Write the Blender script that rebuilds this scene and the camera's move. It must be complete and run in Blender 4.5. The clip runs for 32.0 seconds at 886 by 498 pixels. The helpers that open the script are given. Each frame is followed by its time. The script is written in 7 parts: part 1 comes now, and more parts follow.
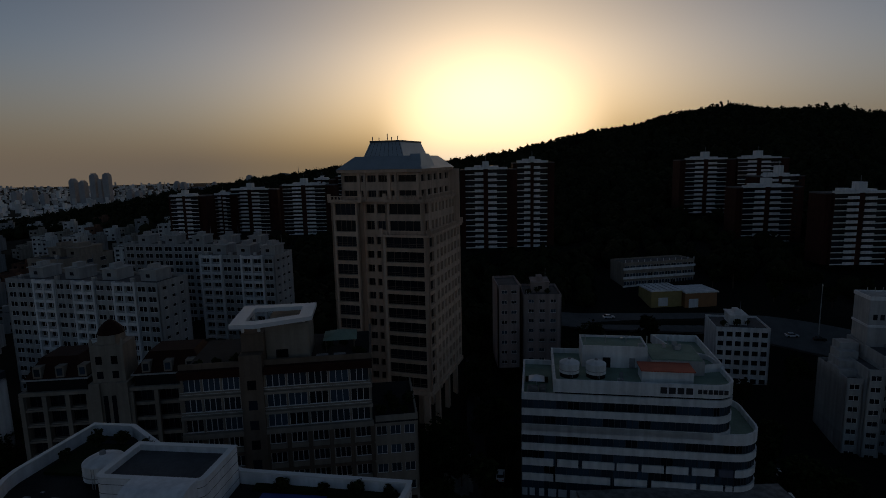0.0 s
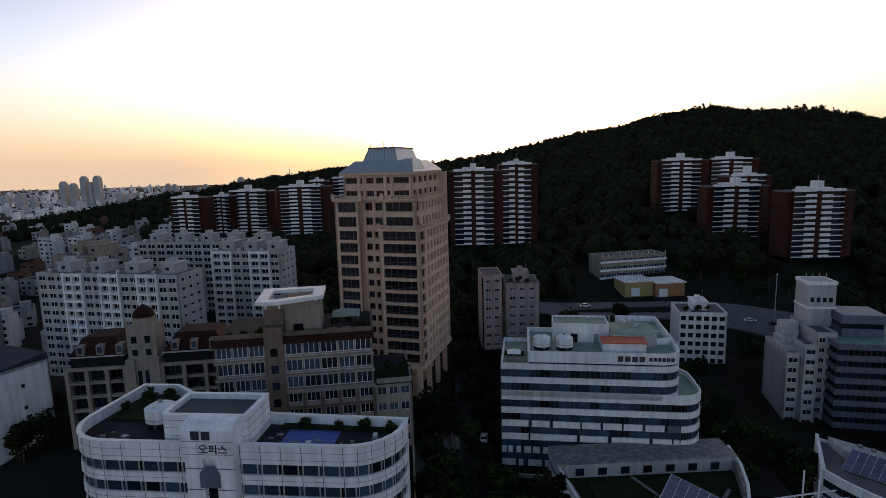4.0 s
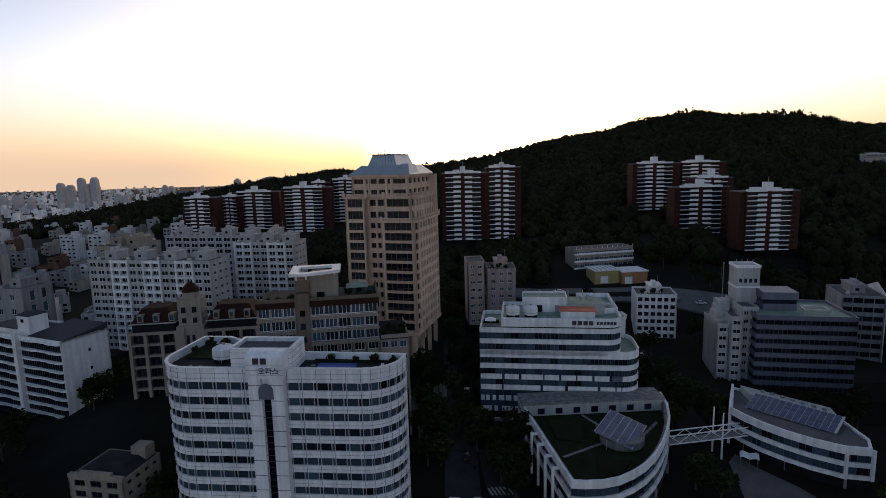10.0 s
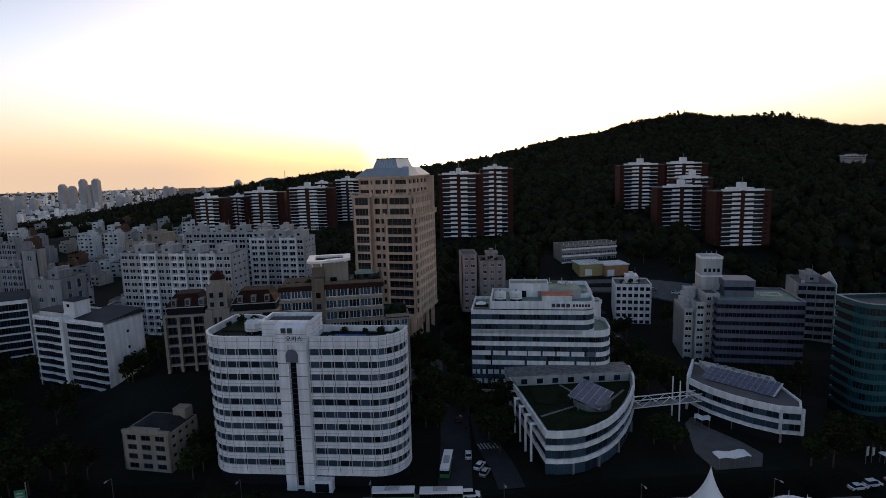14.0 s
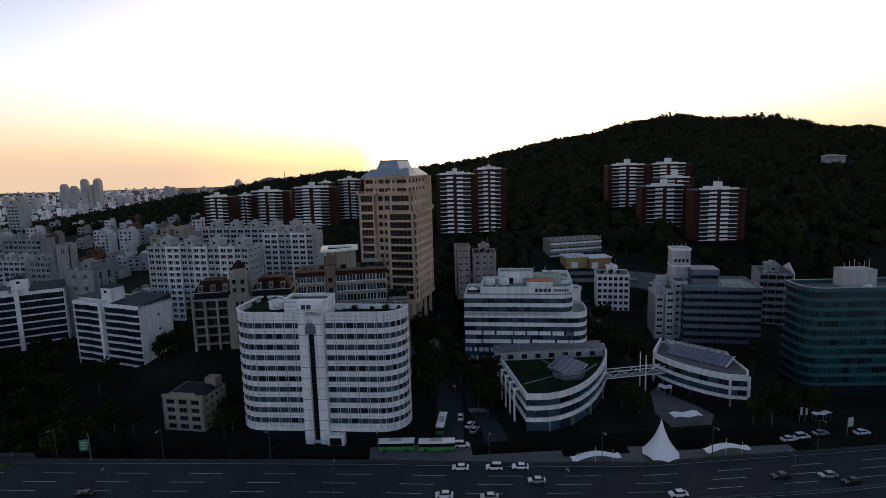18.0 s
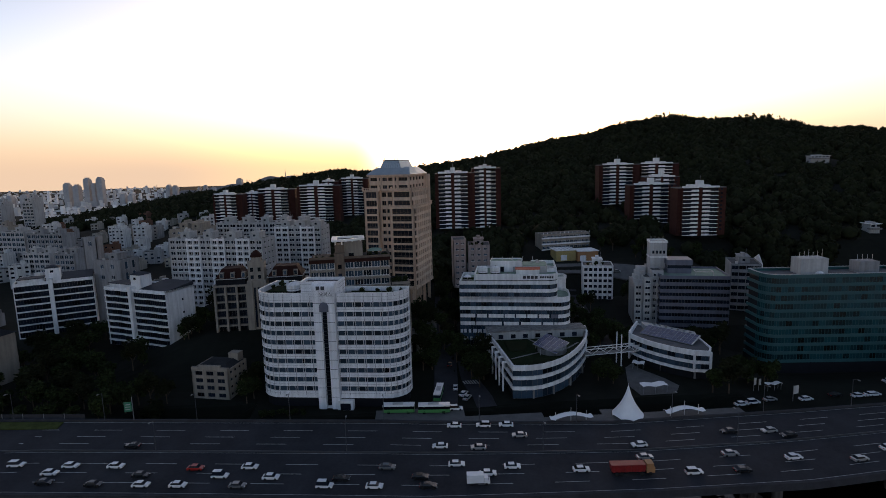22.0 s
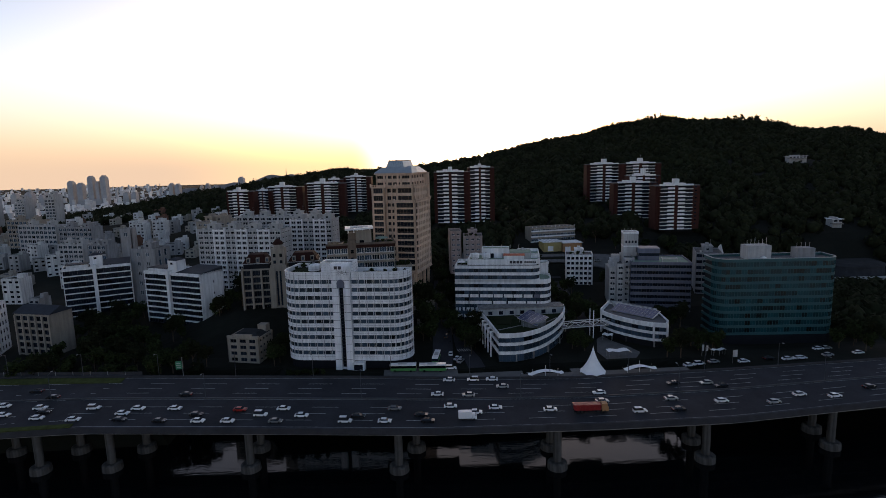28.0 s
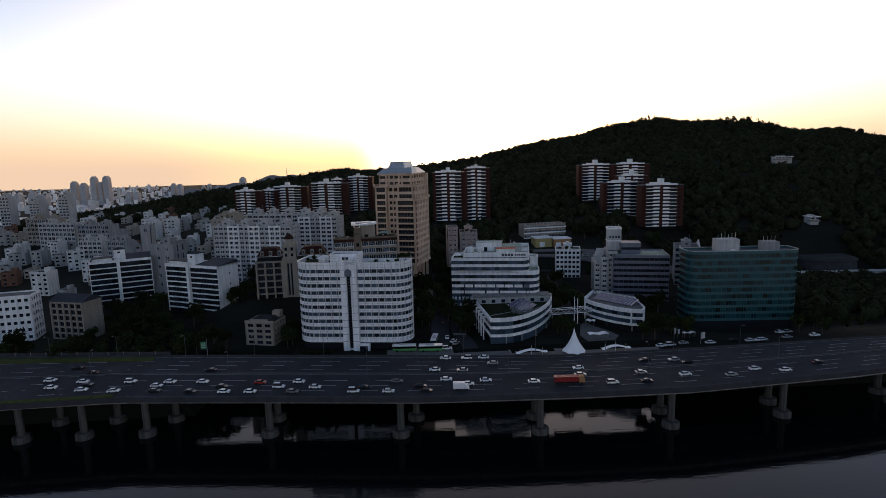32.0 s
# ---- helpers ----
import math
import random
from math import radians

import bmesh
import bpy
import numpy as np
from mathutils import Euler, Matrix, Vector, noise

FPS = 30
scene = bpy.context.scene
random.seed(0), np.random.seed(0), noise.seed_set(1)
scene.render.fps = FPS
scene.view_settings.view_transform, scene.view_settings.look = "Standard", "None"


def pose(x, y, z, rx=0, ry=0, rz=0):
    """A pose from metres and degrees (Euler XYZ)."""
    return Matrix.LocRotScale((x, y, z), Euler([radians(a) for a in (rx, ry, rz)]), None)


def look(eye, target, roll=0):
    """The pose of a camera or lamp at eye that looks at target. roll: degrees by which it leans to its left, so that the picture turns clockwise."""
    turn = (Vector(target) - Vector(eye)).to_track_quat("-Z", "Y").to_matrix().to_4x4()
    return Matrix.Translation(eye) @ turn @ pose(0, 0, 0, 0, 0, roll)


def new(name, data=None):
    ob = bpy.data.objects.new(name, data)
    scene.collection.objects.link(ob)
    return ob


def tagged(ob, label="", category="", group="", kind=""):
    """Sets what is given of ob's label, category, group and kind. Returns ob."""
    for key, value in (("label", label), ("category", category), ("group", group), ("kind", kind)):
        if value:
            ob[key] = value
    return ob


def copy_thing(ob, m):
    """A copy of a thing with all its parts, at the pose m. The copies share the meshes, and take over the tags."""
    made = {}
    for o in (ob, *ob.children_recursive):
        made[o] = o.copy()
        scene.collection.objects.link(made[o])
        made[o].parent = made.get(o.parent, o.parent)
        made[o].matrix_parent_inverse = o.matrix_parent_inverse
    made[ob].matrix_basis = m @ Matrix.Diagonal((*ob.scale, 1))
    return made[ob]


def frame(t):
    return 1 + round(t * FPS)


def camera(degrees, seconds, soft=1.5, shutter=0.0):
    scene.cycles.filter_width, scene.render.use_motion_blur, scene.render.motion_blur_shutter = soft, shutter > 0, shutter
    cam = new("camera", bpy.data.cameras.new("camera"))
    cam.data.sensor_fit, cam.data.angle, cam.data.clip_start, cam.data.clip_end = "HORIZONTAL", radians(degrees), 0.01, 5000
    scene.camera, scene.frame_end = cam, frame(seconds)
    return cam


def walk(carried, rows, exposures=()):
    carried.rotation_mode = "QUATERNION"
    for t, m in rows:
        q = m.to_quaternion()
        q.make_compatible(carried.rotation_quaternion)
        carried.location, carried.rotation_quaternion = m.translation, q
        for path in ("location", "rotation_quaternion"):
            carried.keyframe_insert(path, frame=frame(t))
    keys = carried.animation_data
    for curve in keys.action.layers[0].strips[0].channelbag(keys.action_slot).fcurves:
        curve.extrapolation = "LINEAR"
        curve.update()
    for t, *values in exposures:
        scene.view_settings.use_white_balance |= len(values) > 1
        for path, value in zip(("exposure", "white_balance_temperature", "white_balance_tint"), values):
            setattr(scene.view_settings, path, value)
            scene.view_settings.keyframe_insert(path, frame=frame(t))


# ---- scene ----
cam = camera(76.5, 32.0, soft=0.75)
PATH = [
    (0, (31.331, -58.489, 77.006), (31.3750, -56.5139, 76.6944), -1.25),
    (1, (31.373, -63.150, 77.229), (31.4236, -61.1747, 76.9164), -1.4),
    (2, (31.414, -67.810, 77.452), (31.4735, -65.8352, 77.1411), -1.45),
    (3, (31.374, -72.887, 77.612), (31.4398, -70.9121, 77.3016), -1.57),
    (3.5, (31.354, -75.425, 77.692), (31.4252, -73.4505, 77.3828), -1.51),
    (5.5, (31.273, -85.579, 78.013), (31.3530, -83.6043, 77.7036), -1.63),
    (6, (31.253, -88.117, 78.093), (31.3334, -86.1428, 77.7832), -1.65),
    (7, (31.278, -94.104, 78.206), (31.3590, -92.1288, 77.9002), -1.6),
    (8, (31.303, -100.090, 78.319), (31.3903, -98.1157, 78.0140), -1.56),
    (9, (31.328, -106.077, 78.432), (31.4177, -104.1023, 78.1281), -1.52),
    (10, (31.298, -112.114, 78.632), (31.3915, -110.1389, 78.3282), -1.5),
    (11, (31.269, -118.150, 78.833), (31.3631, -116.1753, 78.5295), -1.47),
    (12, (31.240, -124.187, 79.033), (31.3345, -122.2120, 78.7287), -1.5),
    (13, (31.210, -130.223, 79.233), (31.3065, -128.2485, 78.9298), -1.65),
    (14, (31.047, -136.740, 79.429), (31.1447, -134.7657, 79.1277), -1.58),
    (14.5, (30.966, -139.999, 79.527), (31.0637, -138.0243, 79.2268), -1.55),
    (16.5, (30.640, -153.034, 79.918), (30.7377, -151.0590, 79.6200), -1.64),
    (17, (30.559, -156.293, 80.016), (30.6565, -154.3180, 79.7165), -1.63),
    (18, (30.740, -162.330, 80.137), (30.8420, -160.3562, 79.8344), -1.61),
    (19, (30.921, -168.368, 80.258), (31.0217, -166.3933, 79.9573), -1.6),
    (20, (30.740, -174.404, 80.257), (30.8373, -172.4288, 79.9547), -1.59),
    (21, (30.559, -180.439, 80.256), (30.6614, -178.4648, 79.9520), -1.57),
    (22, (30.378, -186.474, 80.254), (30.4810, -184.5007, 79.9485), -1.53),
    (23, (30.197, -192.510, 80.253), (30.3013, -190.5366, 79.9451), -1.46),
    (24, (29.977, -198.805, 80.377), (30.0819, -196.8318, 80.0686), -1.42),
    (25, (29.757, -205.100, 80.501), (29.8591, -203.1267, 80.1925), -1.42),
    (25.5, (29.646, -208.248, 80.564), (29.7472, -206.2742, 80.2540), -1.41),
    (27.5, (29.206, -220.838, 80.812), (29.3110, -218.8646, 80.5007), -1.41),
    (28, (29.096, -223.985, 80.874), (29.2019, -222.0119, 80.5645), -1.44),
    (29, (29.031, -230.434, 81.008), (29.1381, -228.4609, 80.6971), -1.46),
    (30, (28.966, -236.882, 81.141), (29.0750, -234.9098, 80.8303), -1.44),
    (31, (28.902, -243.331, 81.274), (29.0098, -241.3581, 80.9661), -1.43),
    (32, (28.837, -249.780, 81.408), (28.9440, -247.8068, 81.0995), -1.48),
]
walk(cam, [(t, look(eye, target, roll)) for t, eye, target, roll in PATH],
     [(0.0, -1.2, 6200, 14), (0.5, -0.4, 7200, 20), (1.0, 1.1, 6900, 22), (2.0, 1.25, 6900, 22), (32.0, 1.35, 6900, 22)])

# ---- world, sun ----
SUN_AZ = radians(6.5)      # east of the +y axis
SUN_EL = radians(2.6)
world = bpy.data.worlds.new("dusk_sky")
scene.world = world
world.use_nodes = True
wn = world.node_tree.nodes
sky = wn.new("ShaderNodeTexSky")
sky.sky_type = "NISHITA"
sky.sun_disc = False
sky.sun_elevation = SUN_EL
sky.sun_rotation = SUN_AZ
sky.altitude = 60
sky.air_density = 0.5
sky.dust_density = 1.0
sky.ozone_density = 0.8
# a band of evening haze low over the horizon: dusty rose away from the sun, golden towards it
wl_ = world.node_tree.links
ray = wn.new("ShaderNodeTexCoord")
split = wn.new("ShaderNodeSeparateXYZ")
wl_.new(ray.outputs["Generated"], split.inputs[0])
low = wn.new("ShaderNodeMapRange")
low.interpolation_type = "SMOOTHSTEP"
low.inputs["From Min"].default_value, low.inputs["From Max"].default_value = -0.01, 0.2
low.inputs["To Min"].default_value, low.inputs["To Max"].default_value = 1.0, 0.0
wl_.new(split.outputs["Z"], low.inputs["Value"])
toward = wn.new("ShaderNodeVectorMath")
toward.operation = "DOT_PRODUCT"
toward.inputs[1].default_value = (math.sin(SUN_AZ) * math.cos(SUN_EL), math.cos(SUN_AZ) * math.cos(SUN_EL), math.sin(SUN_EL))
wl_.new(ray.outputs["Generated"], toward.inputs[0])
near_sun = wn.new("ShaderNodeMapRange")
near_sun.interpolation_type = "SMOOTHSTEP"
near_sun.inputs["From Min"].default_value, near_sun.inputs["From Max"].default_value = 0.86, 1.0
wl_.new(toward.outputs["Value"], near_sun.inputs["Value"])
tone = wn.new("ShaderNodeMix")
tone.data_type = "RGBA"
tone.inputs["A"].default_value = (2.2, 1.72, 1.2, 1)
tone.inputs["B"].default_value = (3.6, 2.5, 1.25, 1)
wl_.new(near_sun.outputs[0], tone.inputs["Factor"])
by_sun = wn.new("ShaderNodeMapRange")
by_sun.interpolation_type = "SMOOTHERSTEP"
by_sun.inputs["From Min"].default_value, by_sun.inputs["From Max"].default_value = 0.975, 1.0
wl_.new(toward.outputs["Value"], by_sun.inputs["Value"])
blaze = wn.new("ShaderNodeMix")
blaze.data_type = "RGBA"
blaze.inputs["B"].default_value = (14, 11, 7, 1)
wl_.new(by_sun.outputs[0], blaze.inputs["Factor"])
wl_.new(tone.outputs["Result"], blaze.inputs["A"])
haze = wn.new("ShaderNodeMix")
haze.data_type = "RGBA"
wl_.new(low.outputs[0], haze.inputs["Factor"])
wl_.new(sky.outputs[0], haze.inputs["A"])
wl_.new(blaze.outputs["Result"], haze.inputs["B"])
wl_.new(haze.outputs["Result"], wn["Background"].inputs[0])
wn["Background"].inputs[1].default_value = 0.15
lamp = bpy.data.lights.new("sun", "SUN")
lamp.energy, lamp.angle, lamp.color = 0.5, radians(0.6), (1.0, 0.62, 0.32)
sun_ob = new("sun", lamp)
sun_ob.matrix_world = look((0, 0, 300), (-math.sin(SUN_AZ), -math.cos(SUN_AZ), 300 - math.tan(SUN_EL)))


# ---- materials ----
def mat(name, color, rough=0.8, metal=0.0, vary=0.15, scale=0.4, bump=0.0, objvary=0.0, spec=None, stain=0.0, island=0.0):
    """A surface with a base colour varied at two scales, streaks of dirt and fine relief."""
    m = bpy.data.materials.new(name)
    m.use_nodes = True
    n, l = m.node_tree.nodes, m.node_tree.links
    b = n["Principled BSDF"]
    b.inputs["Roughness"].default_value = rough
    b.inputs["Metallic"].default_value = metal
    b.inputs["Specular IOR Level"].default_value = spec if spec is not None else (0.5 if rough < 0.65 else 0.1)
    tc = n.new("ShaderNodeTexCoord")
    big = n.new("ShaderNodeTexNoise")
    big.inputs["Scale"].default_value = scale
    big.inputs["Detail"].default_value = 6
    fine = n.new("ShaderNodeTexNoise")
    fine.inputs["Scale"].default_value = scale * 9
    fine.inputs["Detail"].default_value = 4
    l.new(tc.outputs["Object"], big.inputs["Vector"])
    l.new(tc.outputs["Object"], fine.inputs["Vector"])
    add = n.new("ShaderNodeMath")
    add.operation = "MULTIPLY_ADD"
    l.new(fine.outputs["Fac"], add.inputs[0])
    add.inputs[1].default_value = 0.5
    l.new(big.outputs["Fac"], add.inputs[2])
    rng = n.new("ShaderNodeMapRange")
    rng.inputs["From Min"].default_value, rng.inputs["From Max"].default_value = 0.45, 1.05
    rng.inputs["To Min"].default_value, rng.inputs["To Max"].default_value = 1 - vary, 1 + vary
    l.new(add.outputs[0], rng.inputs["Value"])
    last = rng.outputs[0]
    if stain:
        mp = n.new("ShaderNodeMapping")
        mp.inputs["Scale"].default_value = (0.7, 0.7, 0.05)
        l.new(tc.outputs["Object"], mp.inputs["Vector"])
        st = n.new("ShaderNodeTexNoise")
        st.inputs["Scale"].default_value = 1.1
        st.inputs["Detail"].default_value = 5
        l.new(mp.outputs[0], st.inputs["Vector"])
        r2 = n.new("ShaderNodeMapRange")
        r2.inputs["From Min"].default_value, r2.inputs["From Max"].default_value = 0.38, 0.62
        r2.inputs["To Min"].default_value, r2.inputs["To Max"].default_value = 1 - stain, 1.0
        l.new(st.outputs["Fac"], r2.inputs["Value"])
        mu = n.new("ShaderNodeMath")
        mu.operation = "MULTIPLY"
        l.new(last, mu.inputs[0])
        l.new(r2.outputs[0], mu.inputs[1])
        last = mu.outputs[0]
    if objvary or island:
        src = n.new("ShaderNodeObjectInfo" if objvary else "ShaderNodeNewGeometry")
        r3 = n.new("ShaderNodeMapRange")
        k = objvary or island
        r3.inputs["To Min"].default_value, r3.inputs["To Max"].default_value = 1 - k, 1 + k
        l.new(src.outputs["Random" if objvary else "Random Per Island"], r3.inputs["Value"])
        mu = n.new("ShaderNodeMath")
        mu.operation = "MULTIPLY"
        l.new(last, mu.inputs[0])
        l.new(r3.outputs[0], mu.inputs[1])
        last = mu.outputs[0]
    vm = n.new("ShaderNodeVectorMath")
    vm.operation = "SCALE"
    vm.inputs[0].default_value = color
    l.new(last, vm.inputs["Scale"])
    l.new(vm.outputs[0], b.inputs["Base Color"])
    if bump:
        bp = n.new("ShaderNodeBump")
        bp.inputs["Strength"].default_value = bump
        bp.inputs["Distance"].default_value = 0.1
        l.new(fine.outputs["Fac"], bp.inputs["Height"])
        l.new(bp.outputs[0], b.inputs["Normal"])
    return m


M = {
    "office_panel": mat("office_panel", (0.82, 0.82, 0.84), 0.5, vary=0.12, scale=0.25, stain=0.2),
    "white_wall": mat("white_wall", (0.8, 0.8, 0.8), 0.7, vary=0.14, scale=0.15, stain=0.2),
    "pale_wall": mat("pale_wall", (0.44, 0.44, 0.435), 0.8, vary=0.18, scale=0.12, stain=0.2),
    "grey_wall": mat("grey_wall", (0.3, 0.3, 0.305), 0.85, vary=0.2, scale=0.12, stain=0.25),
    "cream_wall": mat("cream_wall", (0.31, 0.27, 0.225), 0.8, vary=0.16, scale=0.15, stain=0.2),
    "beige_stone": mat("beige_stone", (0.66, 0.48, 0.36), 0.75, vary=0.15, scale=0.2, stain=0.2),
    "brown_stone": mat("brown_stone", (0.17, 0.13, 0.1), 0.8, vary=0.18, scale=0.2, stain=0.25),
    "pink_wall": mat("pink_wall", (0.36, 0.3, 0.285), 0.8, vary=0.15, scale=0.2, stain=0.25),
    "town_pale": mat("town_pale", (0.64, 0.64, 0.63), 0.85, vary=0.2, scale=0.12, stain=0.3),
    "town_grey": mat("town_grey", (0.34, 0.34, 0.34), 0.85, vary=0.2, scale=0.12, stain=0.3),
    "town_cream": mat("town_cream", (0.38, 0.35, 0.3), 0.85, vary=0.2, scale=0.12, stain=0.3),
    "town_brick": mat("town_brick", (0.16, 0.085, 0.06), 0.85, vary=0.2, scale=0.3, stain=0.2),
    "red_brick": mat("red_brick", (0.06, 0.022, 0.017), 0.85, vary=0.22, scale=0.3, stain=0.2),
    "balcony_white": mat("balcony_white", (0.78, 0.78, 0.78), 0.7, vary=0.12, scale=0.2, stain=0.15),
    # near-black puts the shade of unlit interiors into colour; also serves dark bases
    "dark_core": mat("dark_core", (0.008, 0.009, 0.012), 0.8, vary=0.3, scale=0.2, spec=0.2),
    "blue_panel": mat("blue_panel", (0.12, 0.13, 0.175), 0.5, vary=0.12, scale=0.2, stain=0.2),
    "teal_glass": mat("teal_glass", (0.004, 0.032, 0.04), 0.25, vary=0.3, scale=0.1, objvary=0.95, spec=0.35),
    "teal_frame": mat("teal_frame", (0.008, 0.075, 0.085), 0.5, vary=0.2, scale=0.2),
    "glass": mat("glass", (0.028, 0.048, 0.07), 0.1, vary=0.3, scale=0.1, objvary=0.9, spec=0.3),
    "glass_dark": mat("glass_dark", (0.009, 0.013, 0.021), 0.12, vary=0.3, scale=0.1, objvary=0.7, spec=0.15),
    "frame_dark": mat("frame_dark", (0.07, 0.075, 0.085), 0.4, metal=0.3, vary=0.1),
    "joint_grey": mat("joint_grey", (0.13, 0.135, 0.15), 0.8, vary=0.2),
    # pale grey: the haze of distance is put into the hills' colour
    "hazed_far_hill": mat("hazed_far_hill", (0.2, 0.19, 0.19), 0.95, vary=0.2, scale=0.02),
    "frame_bronze": mat("frame_bronze", (0.16, 0.115, 0.085), 0.5, metal=0.2, vary=0.12),
    "frame_white": mat("frame_white", (0.72, 0.72, 0.72), 0.5, vary=0.1),
    "roof_slate": mat("roof_slate", (0.035, 0.04, 0.05), 0.7, vary=0.2, scale=0.3, bump=0.2),
    "roof_metal": mat("roof_metal", (0.33, 0.38, 0.42), 0.42, metal=0.35, vary=0.12, scale=0.3),
    "roof_brown": mat("roof_brown", (0.032, 0.012, 0.009), 0.75, vary=0.25, scale=0.5, bump=0.3),
    "roof_red": mat("roof_red", (0.5, 0.13, 0.08), 0.7, vary=0.2, scale=0.5),
    "roof_green": mat("roof_green", (0.22, 0.3, 0.24), 0.75, vary=0.25, scale=0.3),
    "roof_grey": mat("roof_grey", (0.11, 0.11, 0.115), 0.85, vary=0.3, scale=0.25, bump=0.2),
    "roof_dark": mat("roof_dark", (0.026, 0.028, 0.03), 0.85, vary=0.4, scale=0.25, bump=0.2),
    "lawn": mat("lawn", (0.016, 0.024, 0.009), 0.95, vary=0.4, scale=0.4, bump=0.5),
    "court_blue": mat("court_blue", (0.06, 0.1, 0.36), 0.6, vary=0.15, scale=0.4),
    "solar": mat("solar", (0.05, 0.06, 0.12), 0.2, vary=0.15, objvary=0.25, spec=0.7),
    "steel": mat("steel", (0.5, 0.5, 0.5), 0.4, metal=0.6, vary=0.12),
    "steel_grey": mat("steel_grey", (0.25, 0.26, 0.27), 0.5, metal=0.5, vary=0.15),
    "asphalt": mat("asphalt", (0.036, 0.036, 0.041), 0.85, vary=0.3, scale=0.12, bump=0.2),
    "paint_white": mat("paint_white", (0.36, 0.36, 0.35), 0.7, vary=0.4, scale=1.0),
    "concrete": mat("concrete", (0.27, 0.26, 0.25), 0.85, vary=0.22, scale=0.25, bump=0.2, stain=0.4),
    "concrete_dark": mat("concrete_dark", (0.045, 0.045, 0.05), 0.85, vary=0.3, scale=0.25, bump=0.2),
    "paving": mat("paving", (0.12, 0.117, 0.115), 0.85, vary=0.25, scale=0.3, bump=0.2),
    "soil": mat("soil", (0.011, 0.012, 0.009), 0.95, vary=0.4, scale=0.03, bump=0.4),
    "bark": mat("bark", (0.09, 0.065, 0.045), 0.9, vary=0.3, scale=1.5, bump=0.4),
    "leaf": mat("leaf", (0.024, 0.033, 0.012), 0.75, vary=0.4, scale=0.5, island=0.6, spec=0.04),
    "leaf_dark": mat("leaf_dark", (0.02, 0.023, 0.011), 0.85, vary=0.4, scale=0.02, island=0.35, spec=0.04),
    "tent": mat("tent", (0.82, 0.82, 0.83), 0.6, vary=0.06, scale=0.5),
    "car_white": mat("car_white", (0.75, 0.75, 0.76), 0.25, vary=0.04, spec=0.6),
    "car_grey": mat("car_grey", (0.2, 0.21, 0.22), 0.25, metal=0.4, vary=0.05),
    "car_black": mat("car_black", (0.015, 0.016, 0.018), 0.2, vary=0.1, spec=0.7),
    "car_silver": mat("car_silver", (0.45, 0.46, 0.47), 0.28, metal=0.5, vary=0.05),
    "car_red": mat("car_red", (0.35, 0.02, 0.015), 0.3, vary=0.06),
    "truck_red": mat("truck_red", (0.24, 0.012, 0.012), 0.5, vary=0.2, scale=1.0),
    "orange": mat("orange", (0.36, 0.17, 0.07), 0.6, vary=0.15),
    "yellow": mat("yellow", (0.36, 0.28, 0.12), 0.7, vary=0.2, scale=0.6),
    "rubber": mat("rubber", (0.02, 0.02, 0.02), 0.9, vary=0.1),
    "bus_green": mat("bus_green", (0.05, 0.22, 0.07), 0.35, vary=0.08),
    "sign_green": mat("sign_green", (0.02, 0.2, 0.1), 0.5, vary=0.08),
    "sign_dark": mat("sign_dark", (0.03, 0.03, 0.04), 0.5, vary=0.1),
    "tail_red": mat("tail_red", (0.4, 0.01, 0.01), 0.3, vary=0.1),
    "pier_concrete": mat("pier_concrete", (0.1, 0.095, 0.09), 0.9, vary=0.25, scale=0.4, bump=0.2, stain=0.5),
    # greyed so that the towers' colour carries the distance haze
    "hazed_far_tower": mat("hazed_far_tower", (0.38, 0.38, 0.39), 0.9, vary=0.2, scale=0.05, island=0.25),
    "moss": mat("moss", (0.05, 0.062, 0.018), 0.95, vary=0.45, scale=0.6, bump=0.5),
    # albedo raised: haze over the far city is put into its colour
    "hazed_far_wall": mat("hazed_far_wall", (0.7, 0.69, 0.68), 0.9, vary=0.15, scale=0.02, island=0.4),
}

# water: dark, mirror-like, with a fine ripple
wm = bpy.data.materials.new("river_water")
wm.use_nodes = True
n_, l_ = wm.node_tree.nodes, wm.node_tree.links
wb = n_["Principled BSDF"]
wb.inputs["Base Color"].default_value = (0.003, 0.004, 0.005, 1)
wb.inputs["Roughness"].default_value = 0.04
wb.inputs["IOR"].default_value = 1.33
wt = n_.new("ShaderNodeTexCoord")
wmap = n_.new("ShaderNodeMapping")
wmap.inputs["Scale"].default_value = (0.22, 0.8, 1)
wno = n_.new("ShaderNodeTexNoise")
wno.inputs["Scale"].default_value = 1.0
wno.inputs["Detail"].default_value = 3
wbp = n_.new("ShaderNodeBump")
wbp.inputs["Strength"].default_value = 0.2
wbp.inputs["Distance"].default_value = 0.12
l_.new(wt.outputs["Object"], wmap.inputs["Vector"])
l_.new(wmap.outputs[0], wno.inputs["Vector"])
l_.new(wno.outputs["Fac"], wbp.inputs["Height"])
l_.new(wbp.outputs[0], wb.inputs["Normal"])
M["water"] = wm


